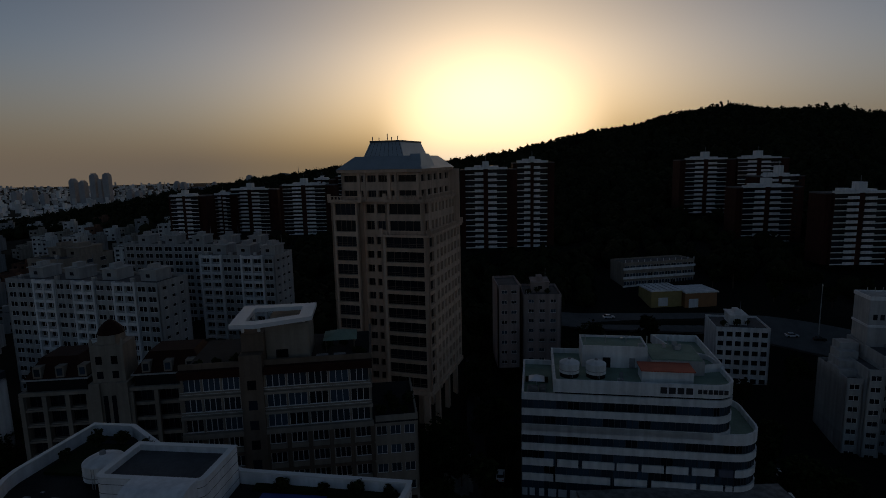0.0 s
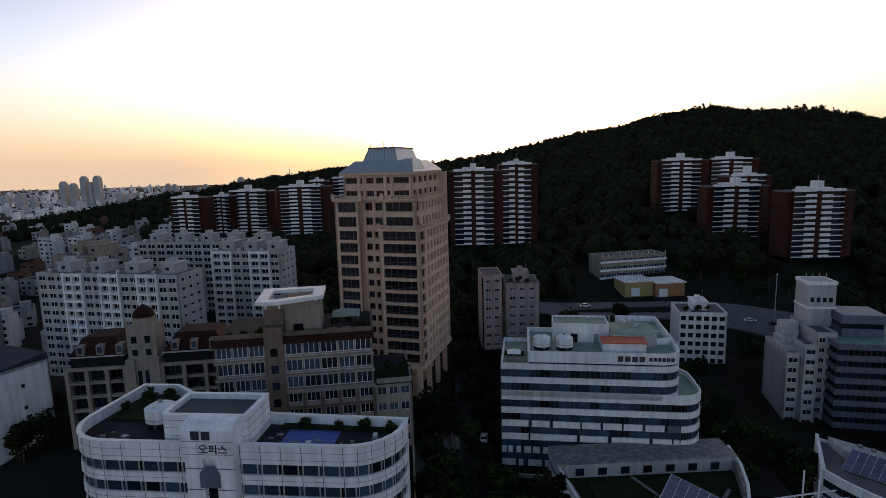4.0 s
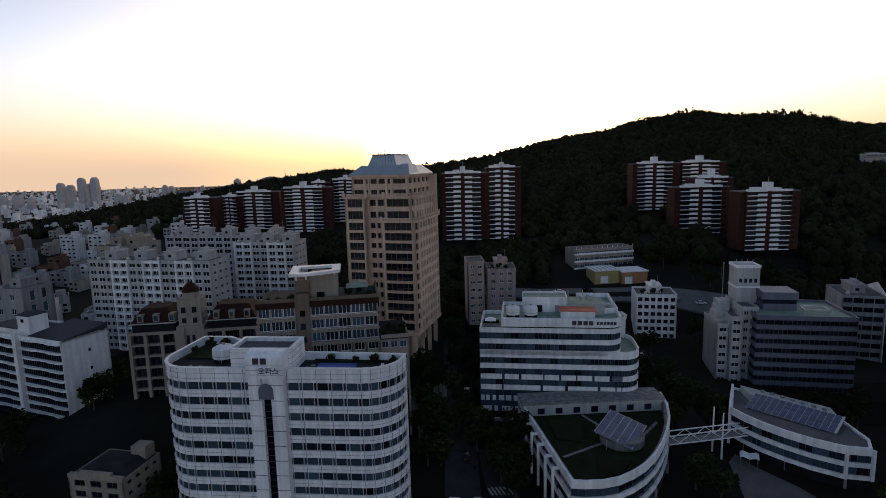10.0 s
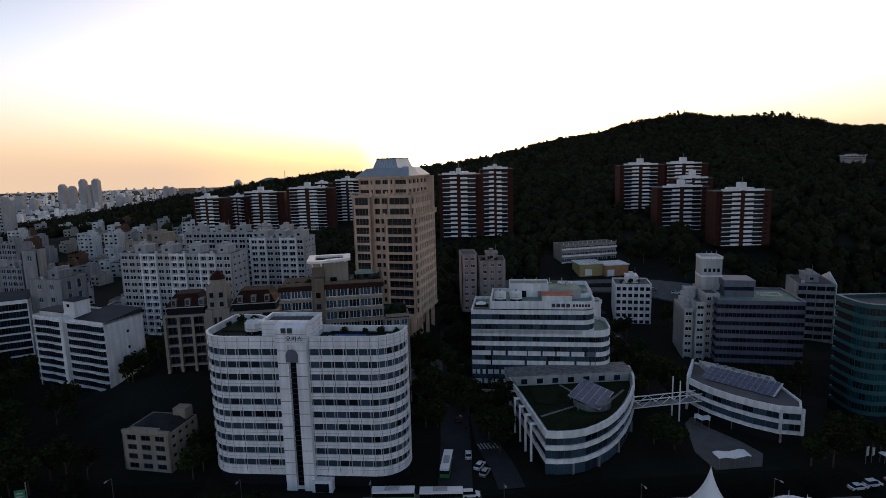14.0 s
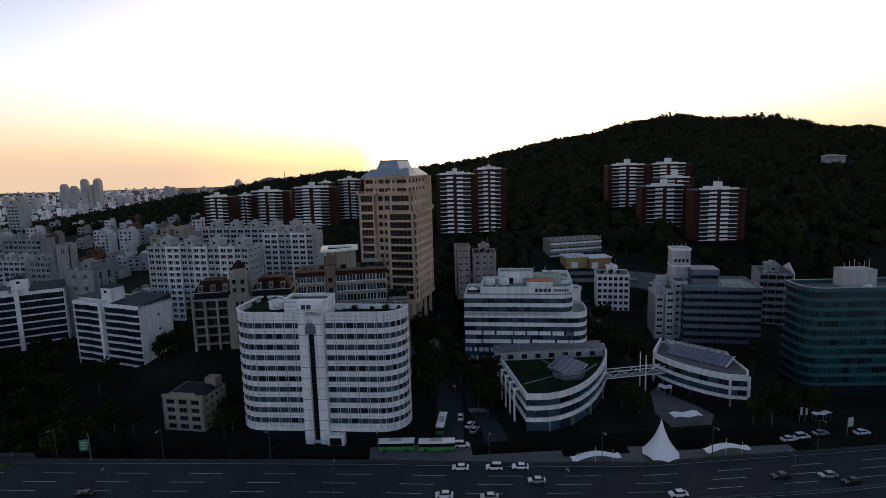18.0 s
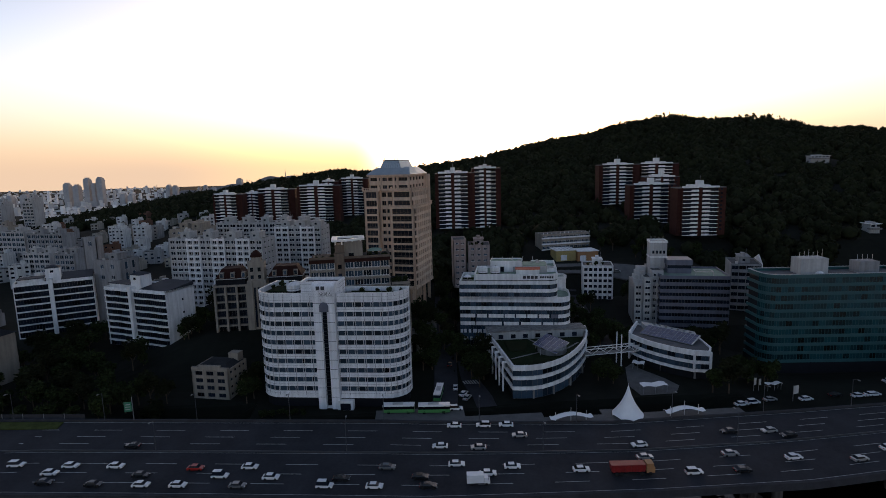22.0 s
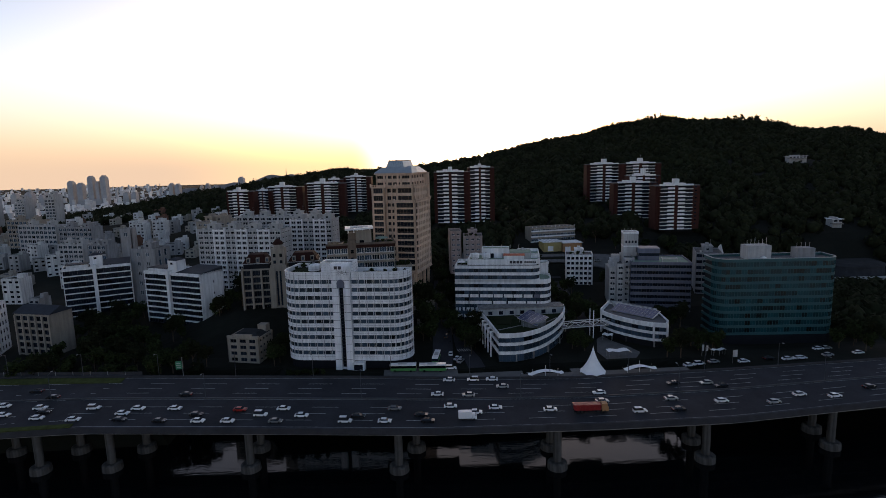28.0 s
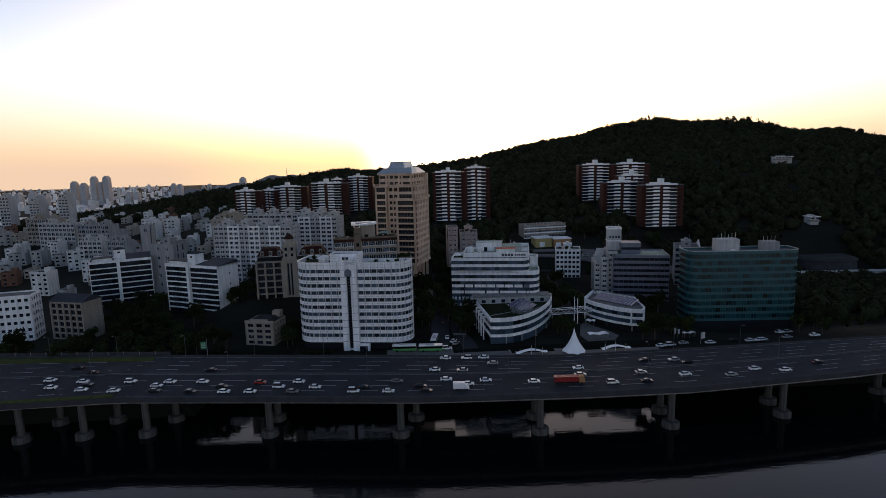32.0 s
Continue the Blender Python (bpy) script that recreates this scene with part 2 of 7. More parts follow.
# ---- mesh building ----
class Mb:
    """Collects simple solids into one mesh."""

    def __init__(self):
        self.v, self.f, self.mi, self.cur = [], [], [], 0

    def add(self, vs, fs):
        o = len(self.v)
        self.v.extend(vs)
        self.f.extend(tuple(i + o for i in q) for q in fs)
        self.mi.extend([self.cur] * len(fs))
        return self

    def box(self, x0, y0, z0, x1, y1, z1):
        return self.add([(x0, y0, z0), (x1, y0, z0), (x1, y1, z0), (x0, y1, z0), (x0, y0, z1), (x1, y0, z1), (x1, y1, z1), (x0, y1, z1)],
                        [(3, 2, 1, 0), (4, 5, 6, 7), (0, 1, 5, 4), (1, 2, 6, 5), (2, 3, 7, 6), (3, 0, 4, 7)])

    def slab(self, p, q, t, z0, z1):
        """A wall piece from p to q (2D), t thick towards the inside (left of its run)."""
        dx, dy = q[0] - p[0], q[1] - p[1]
        k = t / max(math.hypot(dx, dy), 1e-6)
        a, b = (q[0] - dy * k, q[1] + dx * k), (p[0] - dy * k, p[1] + dx * k)
        c = [p, q, a, b]
        return self.add([(*s, z0) for s in c] + [(*s, z1) for s in c],
                        [(3, 2, 1, 0), (4, 5, 6, 7), (0, 1, 5, 4), (1, 2, 6, 5), (2, 3, 7, 6), (3, 0, 4, 7)])

    def prism(self, pts, z0, z1):
        n = len(pts)
        return self.add([(*p, z0) for p in pts] + [(*p, z1) for p in pts],
                        [tuple(range(n - 1, -1, -1)), tuple(range(n, 2 * n))] + [(i, (i + 1) % n, n + (i + 1) % n, n + i) for i in range(n)])

    def ring(self, pts, t, z0, z1, close=True):
        """A band of thickness t round an outline."""
        ins = inset(pts, t)
        n = len(pts)
        vs = [(*p, z) for z in (z0, z1) for q in (pts, ins) for p in q]
        fs = []
        for i in range(n if close else n - 1):
            j = (i + 1) % n
            fs += [(i, j, 2 * n + j, 2 * n + i), (n + j, n + i, 3 * n + i, 3 * n + j), (2 * n + i, 2 * n + j, 3 * n + j, 3 * n + i), (j, i, n + i, n + j)]
        return self.add(vs, fs)

    def cyl(self, x, y, z0, z1, r0, r1=None, n=10):
        r1 = r0 if r1 is None else r1
        a = [2 * math.pi * i / n for i in range(n)]
        return self.add([(x + r0 * math.cos(t), y + r0 * math.sin(t), z0) for t in a] + [(x + r1 * math.cos(t), y + r1 * math.sin(t), z1) for t in a],
                        [tuple(range(n - 1, -1, -1)), tuple(range(n, 2 * n))] + [(i, (i + 1) % n, n + (i + 1) % n, n + i) for i in range(n)])

    def bar(self, a, b, r, n=4):
        a, b = Vector(a), Vector(b)
        d = (b - a).normalized()
        u = d.cross(Vector((0, 0, 1)) if abs(d.z) < 0.9 else Vector((1, 0, 0))).normalized()
        w = d.cross(u)
        ang = [2 * math.pi * (i + 0.5) / n for i in range(n)]
        o = [u * (r * math.cos(t)) + w * (r * math.sin(t)) for t in ang]
        return self.add([tuple(a + k) for k in o] + [tuple(b + k) for k in o],
                        [tuple(range(n - 1, -1, -1)), tuple(range(n, 2 * n))] + [(i, (i + 1) % n, n + (i + 1) % n, n + i) for i in range(n)])

    def frustum(self, base, z0, top, z1):
        n = len(base)
        return self.add([(*p, z0) for p in base] + [(*p, z1) for p in top],
                        [tuple(range(n - 1, -1, -1)), tuple(range(n, 2 * n))] + [(i, (i + 1) % n, n + (i + 1) % n, n + i) for i in range(n)])

    def mesh(self, name, *mats):
        me = bpy.data.meshes.new(name)
        me.from_pydata(self.v, [], self.f)
        for m in mats:
            me.materials.append(M[m])
        if len(mats) > 1:
            me.polygons.foreach_set("material_index", self.mi)
        me.update()
        return me


def inset(pts, t):
    """The outline moved inwards by t (counter-clockwise outlines)."""
    n, out = len(pts), []
    for i in range(n):
        a, b, c = pts[i - 1], pts[i], pts[(i + 1) % n]
        d1, d2 = Vector((b[0] - a[0], b[1] - a[1])).normalized(), Vector((c[0] - b[0], c[1] - b[1])).normalized()
        n1, n2 = Vector((-d1.y, d1.x)), Vector((-d2.y, d2.x))
        s = n1 + n2
        k = 2 * t / max(s.dot(s), 0.3)
        out.append((b[0] + s.x * k, b[1] + s.y * k))
    return out


def part(name, mb, material, parent, label="", m=None):
    me = mb if isinstance(mb, bpy.types.Mesh) else mb.mesh(name, *([material] if isinstance(material, str) else material))
    ob = new(name, me)
    ob.parent = parent
    if m is not None:
        ob.matrix_basis = m
    if label:
        ob["label"] = label
    return ob


def thing(name, x, y, z, turn, label, category, group="", kind=""):
    ob = new(name)
    ob.matrix_basis = pose(x, y, z, 0, 0, turn)
    return tagged(ob, label, category, group, kind)


def smooth(ob):
    ob.data.polygons.foreach_set("use_smooth", [True] * len(ob.data.polygons))
    return ob


def arc(cx, cy, r, a0, a1, n):
    return [(cx + r * math.cos(radians(a0 + (a1 - a0) * i / n)), cy + r * math.sin(radians(a0 + (a1 - a0) * i / n))) for i in range(n + 1)]


WIN = {}


def window_mesh(w, h, cols=2, rows=1, frame_mat="frame_white", glass="glass", fw=0.07):
    """A framed pane, w by h, its face in the xz plane and looking along -y."""
    key = (round(w, 1), round(h, 1), cols, rows, frame_mat, glass, fw)
    if key not in WIN:
        w, h = key[0], key[1]
        b = Mb()
        xs = [-w / 2]
        for i in range(cols):
            xs += [-w / 2 + (w - fw) * i / cols + fw, -w / 2 + (w - fw) * (i + 1) / cols]
        xs.append(w / 2)
        zs = [0.0]
        for j in range(rows):
            zs += [(h - fw) * j / rows + fw, (h - fw) * (j + 1) / rows]
        zs.append(h)
        nc, nr = len(xs), len(zs)
        b.v = [(x, y, z) for y in (-0.05, 0.03) for z in zs for x in xs]
        ix = lambda k, i, j: k * nc * nr + j * nc + i
        for j in range(nr - 1):
            for i in range(nc - 1):
                pane = i % 2 == 1 and j % 2 == 1
                c = ((i, j), (i + 1, j), (i + 1, j + 1), (i, j + 1))
                b.f.append(tuple(ix(int(pane), *k) for k in c))
                b.mi.append(int(pane))
                if pane:
                    for a, e in zip(c, c[1:] + c[:1]):
                        b.f.append((ix(0, *a), ix(0, *e), ix(1, *e), ix(1, *a)))
                        b.mi.append(0)
        WIN[key] = b.mesh("window", frame_mat, glass)
    return WIN[key]


def put_window(parent, p, q, z, w, h, back=0.22, name="window", **kw):
    """A window centred between p and q of a wall run, set back from its face."""
    dx, dy = q[0] - p[0], q[1] - p[1]
    L = math.hypot(dx, dy)
    me = window_mesh(w, h, **kw)
    ob = new(name, me)
    ob.parent = parent
    ob.matrix_basis = pose((p[0] + q[0]) / 2 - dy / L * back, (p[1] + q[1]) / 2 + dx / L * back, z, 0, 0, math.degrees(math.atan2(dy, dx)))
    return ob


def lerp2(p, q, t):
    return (p[0] + (q[0] - p[0]) * t, p[1] + (q[1] - p[1]) * t)


def punched(parent, wb, p, q, z0, fh, floors, cols, sill=1.0, head=0.5, pier=0.8, edge=None, th=0.4, skip=None, win=None, split=2):
    """A wall run with a grid of openings, its pieces added to wb, and a window in each opening."""
    L = math.hypot(q[0] - p[0], q[1] - p[1])
    edge = pier if edge is None else edge
    ow = (L - 2 * edge - (cols - 1) * pier) / cols
    kw = dict(frame_mat="frame_white", glass="glass", cols=split)
    kw.update(win or {})
    xs = [edge + i * (ow + pier) for i in range(cols)]
    at = lambda s: lerp2(p, q, s / L)
    for f in range(floors):
        z = z0 + f * fh
        wb.slab(p, q, th, z, z + sill)
        wb.slab(p, q, th, z + fh - head, z + fh)
        last = 0.0
        for i, x in enumerate(xs):
            if skip and skip(f, i):
                continue
            wb.slab(at(last), at(x), th, z + sill, z + fh - head)
            last = x + ow
            put_window(parent, at(x), at(x + ow), z + sill, ow, fh - head - sill, **kw)
        wb.slab(at(last), q, th, z + sill, z + fh - head)


def banded(parent, pts, z0, fh, floors, band=1.5, proud=0.0, mat_band="office_panel", step=2.4, win=None, open_to=None, glass_back=0.3, label="", split=2, vent=0.0):
    """Floors of a continuous window strip over a solid band, round an outline; open_to: how many runs carry windows."""
    n = len(pts)
    runs = n if open_to is None else open_to
    kw = dict(frame_mat="frame_dark", glass="glass", cols=split, fw=0.08)
    kw.update(win or {})
    for f in range(floors):
        z = z0 + f * fh
        part("spandrel", Mb().ring(pts, 0.5, z, z + band), mat_band, parent, label)
        for i in range(runs):
            p, q = pts[i], pts[(i + 1) % n]
            L = math.hypot(q[0] - p[0], q[1] - p[1])
            k = max(1, round(L / step))
            for j in range(k):
                if vent and L / k > 2:
                    put_window(parent, lerp2(p, q, j / k), lerp2(p, q, (j + 1 - vent) / k), z + band, L / k * (1 - vent), fh - band, back=glass_back, **kw)
                    put_window(parent, lerp2(p, q, (j + 1 - vent) / k), lerp2(p, q, (j + 1) / k), z + band, L / k * vent, fh - band, back=glass_back, name="vent_window", **kw)
                else:
                    put_window(parent, lerp2(p, q, j / k), lerp2(p, q, (j + 1) / k), z + band, L / k, fh - band, back=glass_back, **kw)


# ---- ground, hill, water ----
def sm(a, b, v):
    t = np.clip((np.asarray(v, float) - a) / (b - a), 0, 1)
    return t * t * (3 - 2 * t)


RX = [-3000, -1500, -700, -450, -300, -200, -155, -100, -56, 60, 134, 193, 255, 336, 408, 512, 572, 689, 804, 1083, 1300, 3000]
RY = [1800, 1500, 1000, 760, 700, 800, 900, 900, 900, 760, 700, 720, 740, 780, 810, 830, 840, 850, 850, 1100, 1150, 1500]
RZ = [-70, -60, -32, 8, 34, 50, 56, 62, 58, 66, 76, 88, 102, 112, 130, 144, 136, 138, 113, 129, 112, 60]


def ground_z(x, y):
    """Height of the ground: flat by the river, terraces behind, then the wooded hill up to its ridge."""
    x, y = np.asarray(x, float), np.asarray(y, float)
    left = -3.4 + 12.4 * sm(18, 56, y) + 8 * sm(60, 110, y)
    far_left = -3.4 + 5 * sm(40, 120, y) + 9 * sm(130, 330, y)
    right = -3.4 + 2.6 * sm(25, 60, y) + 3 * sm(70, 113, y) + 12.5 * sm(118, 150, y) + 5 * sm(155, 190, y)
    low = -3.4 - 5.2 * sm(-8, 24, y) - 1.5 * sm(60, 140, y) + 25 * sm(150, 210, y)
    wl, wr, wf = sm(-55, -105, x), sm(38, 56, x), sm(148, 180, x) * (1 - sm(45, 65, y) * (1 - sm(195, 260, x)))
    wl = 1 - sm(-105, -55, x)
    g = (far_left * wl + left * (1 - wl)) * (1 - wr) + (right * (1 - wf) + low * wf) * wr
    # the river bank drops under the promenade
    edge = np.interp(x, [-64, -34, -27, 58, 64], [8.5, 8.5, -5.5, -5.5, -3.0])
    g = g - 19 * sm(0, 4.5, edge - y) * sm(-72, -62, x) * (1 - sm(128, 138, x))
    r, yr = np.interp(x, RX, RZ), np.interp(x, RX, RY)
    y0 = 180 + 90 * (1 - sm(-40, 60, x))
    t = np.clip((y - y0) / (yr - y0), 0, 1)
    up = g + (r - g) * t
    return np.where(y <= yr, up, np.maximum(r - (y - yr) * 0.16, -75))


def axis(lo, a, b, hi, d):
    mid = list(np.arange(a, b + d, d))
    out, s, v = [], d, mid[-1]
    while v < hi:
        s *= 1.3
        v += s
        out.append(min(v, hi))
    inn, s, v = [], d, mid[0]
    while v > lo:
        s *= 1.3
        v -= s
        inn.append(max(v, lo))
    return np.array(inn[::-1] + mid + out)


gx = axis(-4600, -360, 900, 4600, 9.0)
gy = np.unique(np.concatenate([axis(-24, -24, 1200, 4900, 9.0), np.arange(-14.0, 10.0, 1.0)]))
gX, gY = np.meshgrid(gx, gy)
gZ = ground_z(gX, gY)
rough = np.array([noise.noise((a * 0.02, b * 0.02, 0.3)) for a, b in zip(gX.ravel(), gY.ravel())]).reshape(gX.shape)
gZ = gZ + rough * 4 * sm(200, 330, gY)
gv = np.stack([gX, gY, gZ], -1).reshape(-1, 3)
nx, ny = len(gx), len(gy)
quads = [(j * nx + i, j * nx + i + 1, (j + 1) * nx + i + 1, (j + 1) * nx + i) for j in range(ny - 1) for i in range(nx - 1)]
b = Mb()
b.add([tuple(p) for p in gv], quads)
o = len(b.v)
b.add([(float(x), -24.0, -24.0) for x in gx], [])
b.f += [(o + i, o + i + 1, i + 1, i) for i in range(nx - 1)]
b.mi += [0] * (nx - 1)
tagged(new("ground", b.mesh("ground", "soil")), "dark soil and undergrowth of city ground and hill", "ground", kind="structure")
b = Mb().box(-4600, -2400, -20.8, 4600, 9.0, -20.5)
tagged(new("water", b.mesh("water", "water")), "still dark river mirroring bridge and evening sky", "river", kind="structure")


# ---- riverside expressway ----
NX = [-700, -130, -84, -30, 33, 90, 131, 200, 400, 900]
NY = [-20, -46, -44, -50, -57.5, -59.5, -59.5, -52, -20, 60]
FX = [-700, -163, -84, 20, 60, 90, 150, 240, 400, 900]
FY = [50, -1, -8.5, -17.0, -22.2, -25.2, -23.7, -19.2, 8, 96]


def rise(x, s):
    """Crossfall: the town side lies higher, most of all towards the west."""
    return s * float(np.interp(x, [-90, 30], [3.8, 1.75]))



def road_at(x, s):
    """A point of the road: x along it, s from 0 at the river side to 1 at the town side."""
    a, b_ = float(np.interp(x, NX, NY)), float(np.interp(x, FX, FY))
    return (x, a + (b_ - a) * s)


def strip(mb, s0, s1, x0, x1, z0, z1, step=10.0):
    k = max(1, int((x1 - x0) / step))
    xs = [x0 + (x1 - x0) * i / k for i in range(k + 1)]
    lo, hi = [road_at(x, s0) for x in xs], [road_at(x, s1) for x in xs]
    vs = [(*p, z + rise(p[0], s_)) for z in (z0, z1) for r, s_ in ((lo, s0), (hi, s1)) for p in r]
    n = k + 1
    fs = []
    for i in range(k):
        fs += [(i, i + 1, n * 2 + i + 1, n * 2 + i), (n + i + 1, n + i, n * 3 + i, n * 3 + i + 1),
               (n * 2 + i, n * 2 + i + 1, n * 3 + i + 1, n * 3 + i), (i + 1, i, n + i, n + i + 1)]
    fs += [(0, 2 * n, 3 * n, n), (k, n + k, 3 * n + k, 2 * n + k)]
    mb.add(vs, fs)
    return mb


road = thing("road", 0, 0, 0, 0, "wide dark asphalt riverside expressway on a viaduct", "road", kind="structure")
part("deck", strip(Mb(), 0, 1, -700, 900, -4.4, -2.95), "asphalt", road)
part("edge_beam", strip(Mb(), -0.012, 0.012, -700, 900, -4.5, -2.45), "concrete_dark", road, "very dark concrete edge beam with parapet")
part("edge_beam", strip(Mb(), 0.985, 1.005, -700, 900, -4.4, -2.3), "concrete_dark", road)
part("median_rail", strip(Mb(), 0.538, 0.542, -700, 900, -2.95, -2.45), "frame_dark", road, "low steel rail between carriageways")
part("girder", strip(Mb(), 0.06, 0.2, -700, 900, -6.2, -4.404), "concrete", road)
part("girder", strip(Mb(), 0.45, 0.6, -700, 900, -6.2, -4.404), "concrete", road)
for s in (0.035, 0.525, 0.555, 0.97):
    part("edge_line", strip(Mb(), s, s + 0.004, -400, 500, -2.949, -2.935), "paint_white", road)
for s in (0.15, 0.265, 0.38, 0.65, 0.75, 0.85):
    b = Mb()
    for k in range(-16, 21):
        x = k * 20.0 + s * 33
        strip(b, s, s + 0.005, x, x + 9.0, -2.949, -2.935)
    tagged(part("lane_dashes", b, "paint_white", road), kind="stuff")


# promenade slab along the town side of the road
b = Mb()
for x0, x1, ye in ((16, 26, -8.6), (26, 36, -8.6), (36, 45, -8.6), (45, 54, -16), (54, 70, -16), (70, 80, -19.5), (80, 89, -19.5), (89, 102, -16), (102, 112, -19.5), (112, 122, -19.5), (122, 134, -19.5)):
    b.add([(x, y, z) for z in (-1.38, -1.0) for x, y in ((x0, road_at(x0, 1.006)[1]), (x1, road_at(x1, 1.006)[1]), (x1, ye), (x0, ye))],
          [(3, 2, 1, 0), (4, 5, 6, 7), (0, 1, 5, 4), (1, 2, 6, 5), (2, 3, 7, 6), (3, 0, 4, 7)])
tagged(new("pavement", b.mesh("pavement", "paving")), "grey paved promenade slab beside the expressway", "pavement", kind="structure")


def pier(x, y):
    t = thing("bridge_pier", x, y, -20.6, 0, "round concrete bridge pier on a broad round footing in the river", "bridge pier", "piers of the riverside viaduct")
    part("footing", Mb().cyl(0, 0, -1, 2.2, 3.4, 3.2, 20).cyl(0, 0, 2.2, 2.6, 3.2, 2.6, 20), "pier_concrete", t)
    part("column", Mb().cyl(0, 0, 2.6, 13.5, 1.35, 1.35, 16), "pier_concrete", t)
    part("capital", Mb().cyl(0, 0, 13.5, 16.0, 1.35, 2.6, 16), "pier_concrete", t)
    return t


p0 = pier(22.1, road_at(22.1, 0.16)[1])
for x in (-123, -100, -76, -28, 74.4, 124.5, 171, 222, 274):
    copy_thing(p0, pose(x, road_at(x, 0.16)[1], -20.6))
for x in (-119, -96, -72, -30, 26, 73, 124, 171, 222):
    copy_thing(p0, pose(x + 2, road_at(x + 2, 0.52)[1], -20.6))


# ---- buildings ----
def rrect(x0, y0, x1, y1, r, n=5, corners=(1, 1, 0, 0)):
    """A counter-clockwise outline from the front left; corners: front left, front right, back right, back left rounded."""
    out = []
    for (cx, cy, a), c in zip(((x0 + r, y0 + r, 180), (x1 - r, y0 + r, 270), (x1 - r, y1 - r, 0), (x0 + r, y1 - r, 90)), corners):
        if c:
            out += arc(cx, cy, r, a, a + 90, n)
        else:
            out.append((x0 if a in (180, 90) else x1, y0 if a in (180, 270) else y1))
    return out


def heading(p, q):
    return math.degrees(math.atan2(q[1] - p[1], q[0] - p[0])), math.hypot(q[0] - p[0], q[1] - p[1])


def bars(parent, x, z, w, h, n, y=-0.12, material="sign_dark"):
    """A line of unreadable letters as plain bars."""
    for i in range(n):
        part("sign_bar", Mb().box(x + i * w * 1.3, y - 0.08, z, x + i * w * 1.3 + w, y, z + h), material, parent)


def tank(x, y, z, r, h, label="white water tank with a domed lid on a roof"):
    t = thing("water_tank", x, y, z, 0, label, "water tank")
    part("stand", Mb().cyl(0, 0, 0, 0.9, r * 0.94, r * 0.94, 16), "dark_core", t, "dark round base")
    part("hatch", Mb().cyl(0, 0, h + r * 0.3, h + r * 0.48, r * 0.16, r * 0.14, 10), "grey_wall", t)
    part("ladder", Mb().box(-0.2, -r - 0.12, 0.2, -0.14, -r - 0.06, h).box(0.14, -r - 0.12, 0.2, 0.2, -r - 0.06, h), "steel", t)
    part("drum", Mb().cyl(0, 0, 0.9, h, r, r, 20), "white_wall", t)
    part("lid", Mb().cyl(0, 0, h, h + r * 0.22, r, r * 0.6, 20).cyl(0, 0, h + r * 0.22, h + r * 0.3, r * 0.6, r * 0.15, 20), "white_wall", t)
    part("rib", Mb().cyl(0, 0, h * 0.5, h * 0.55, r * 1.03, r * 1.03, 20), "pale_wall", t)
    return t


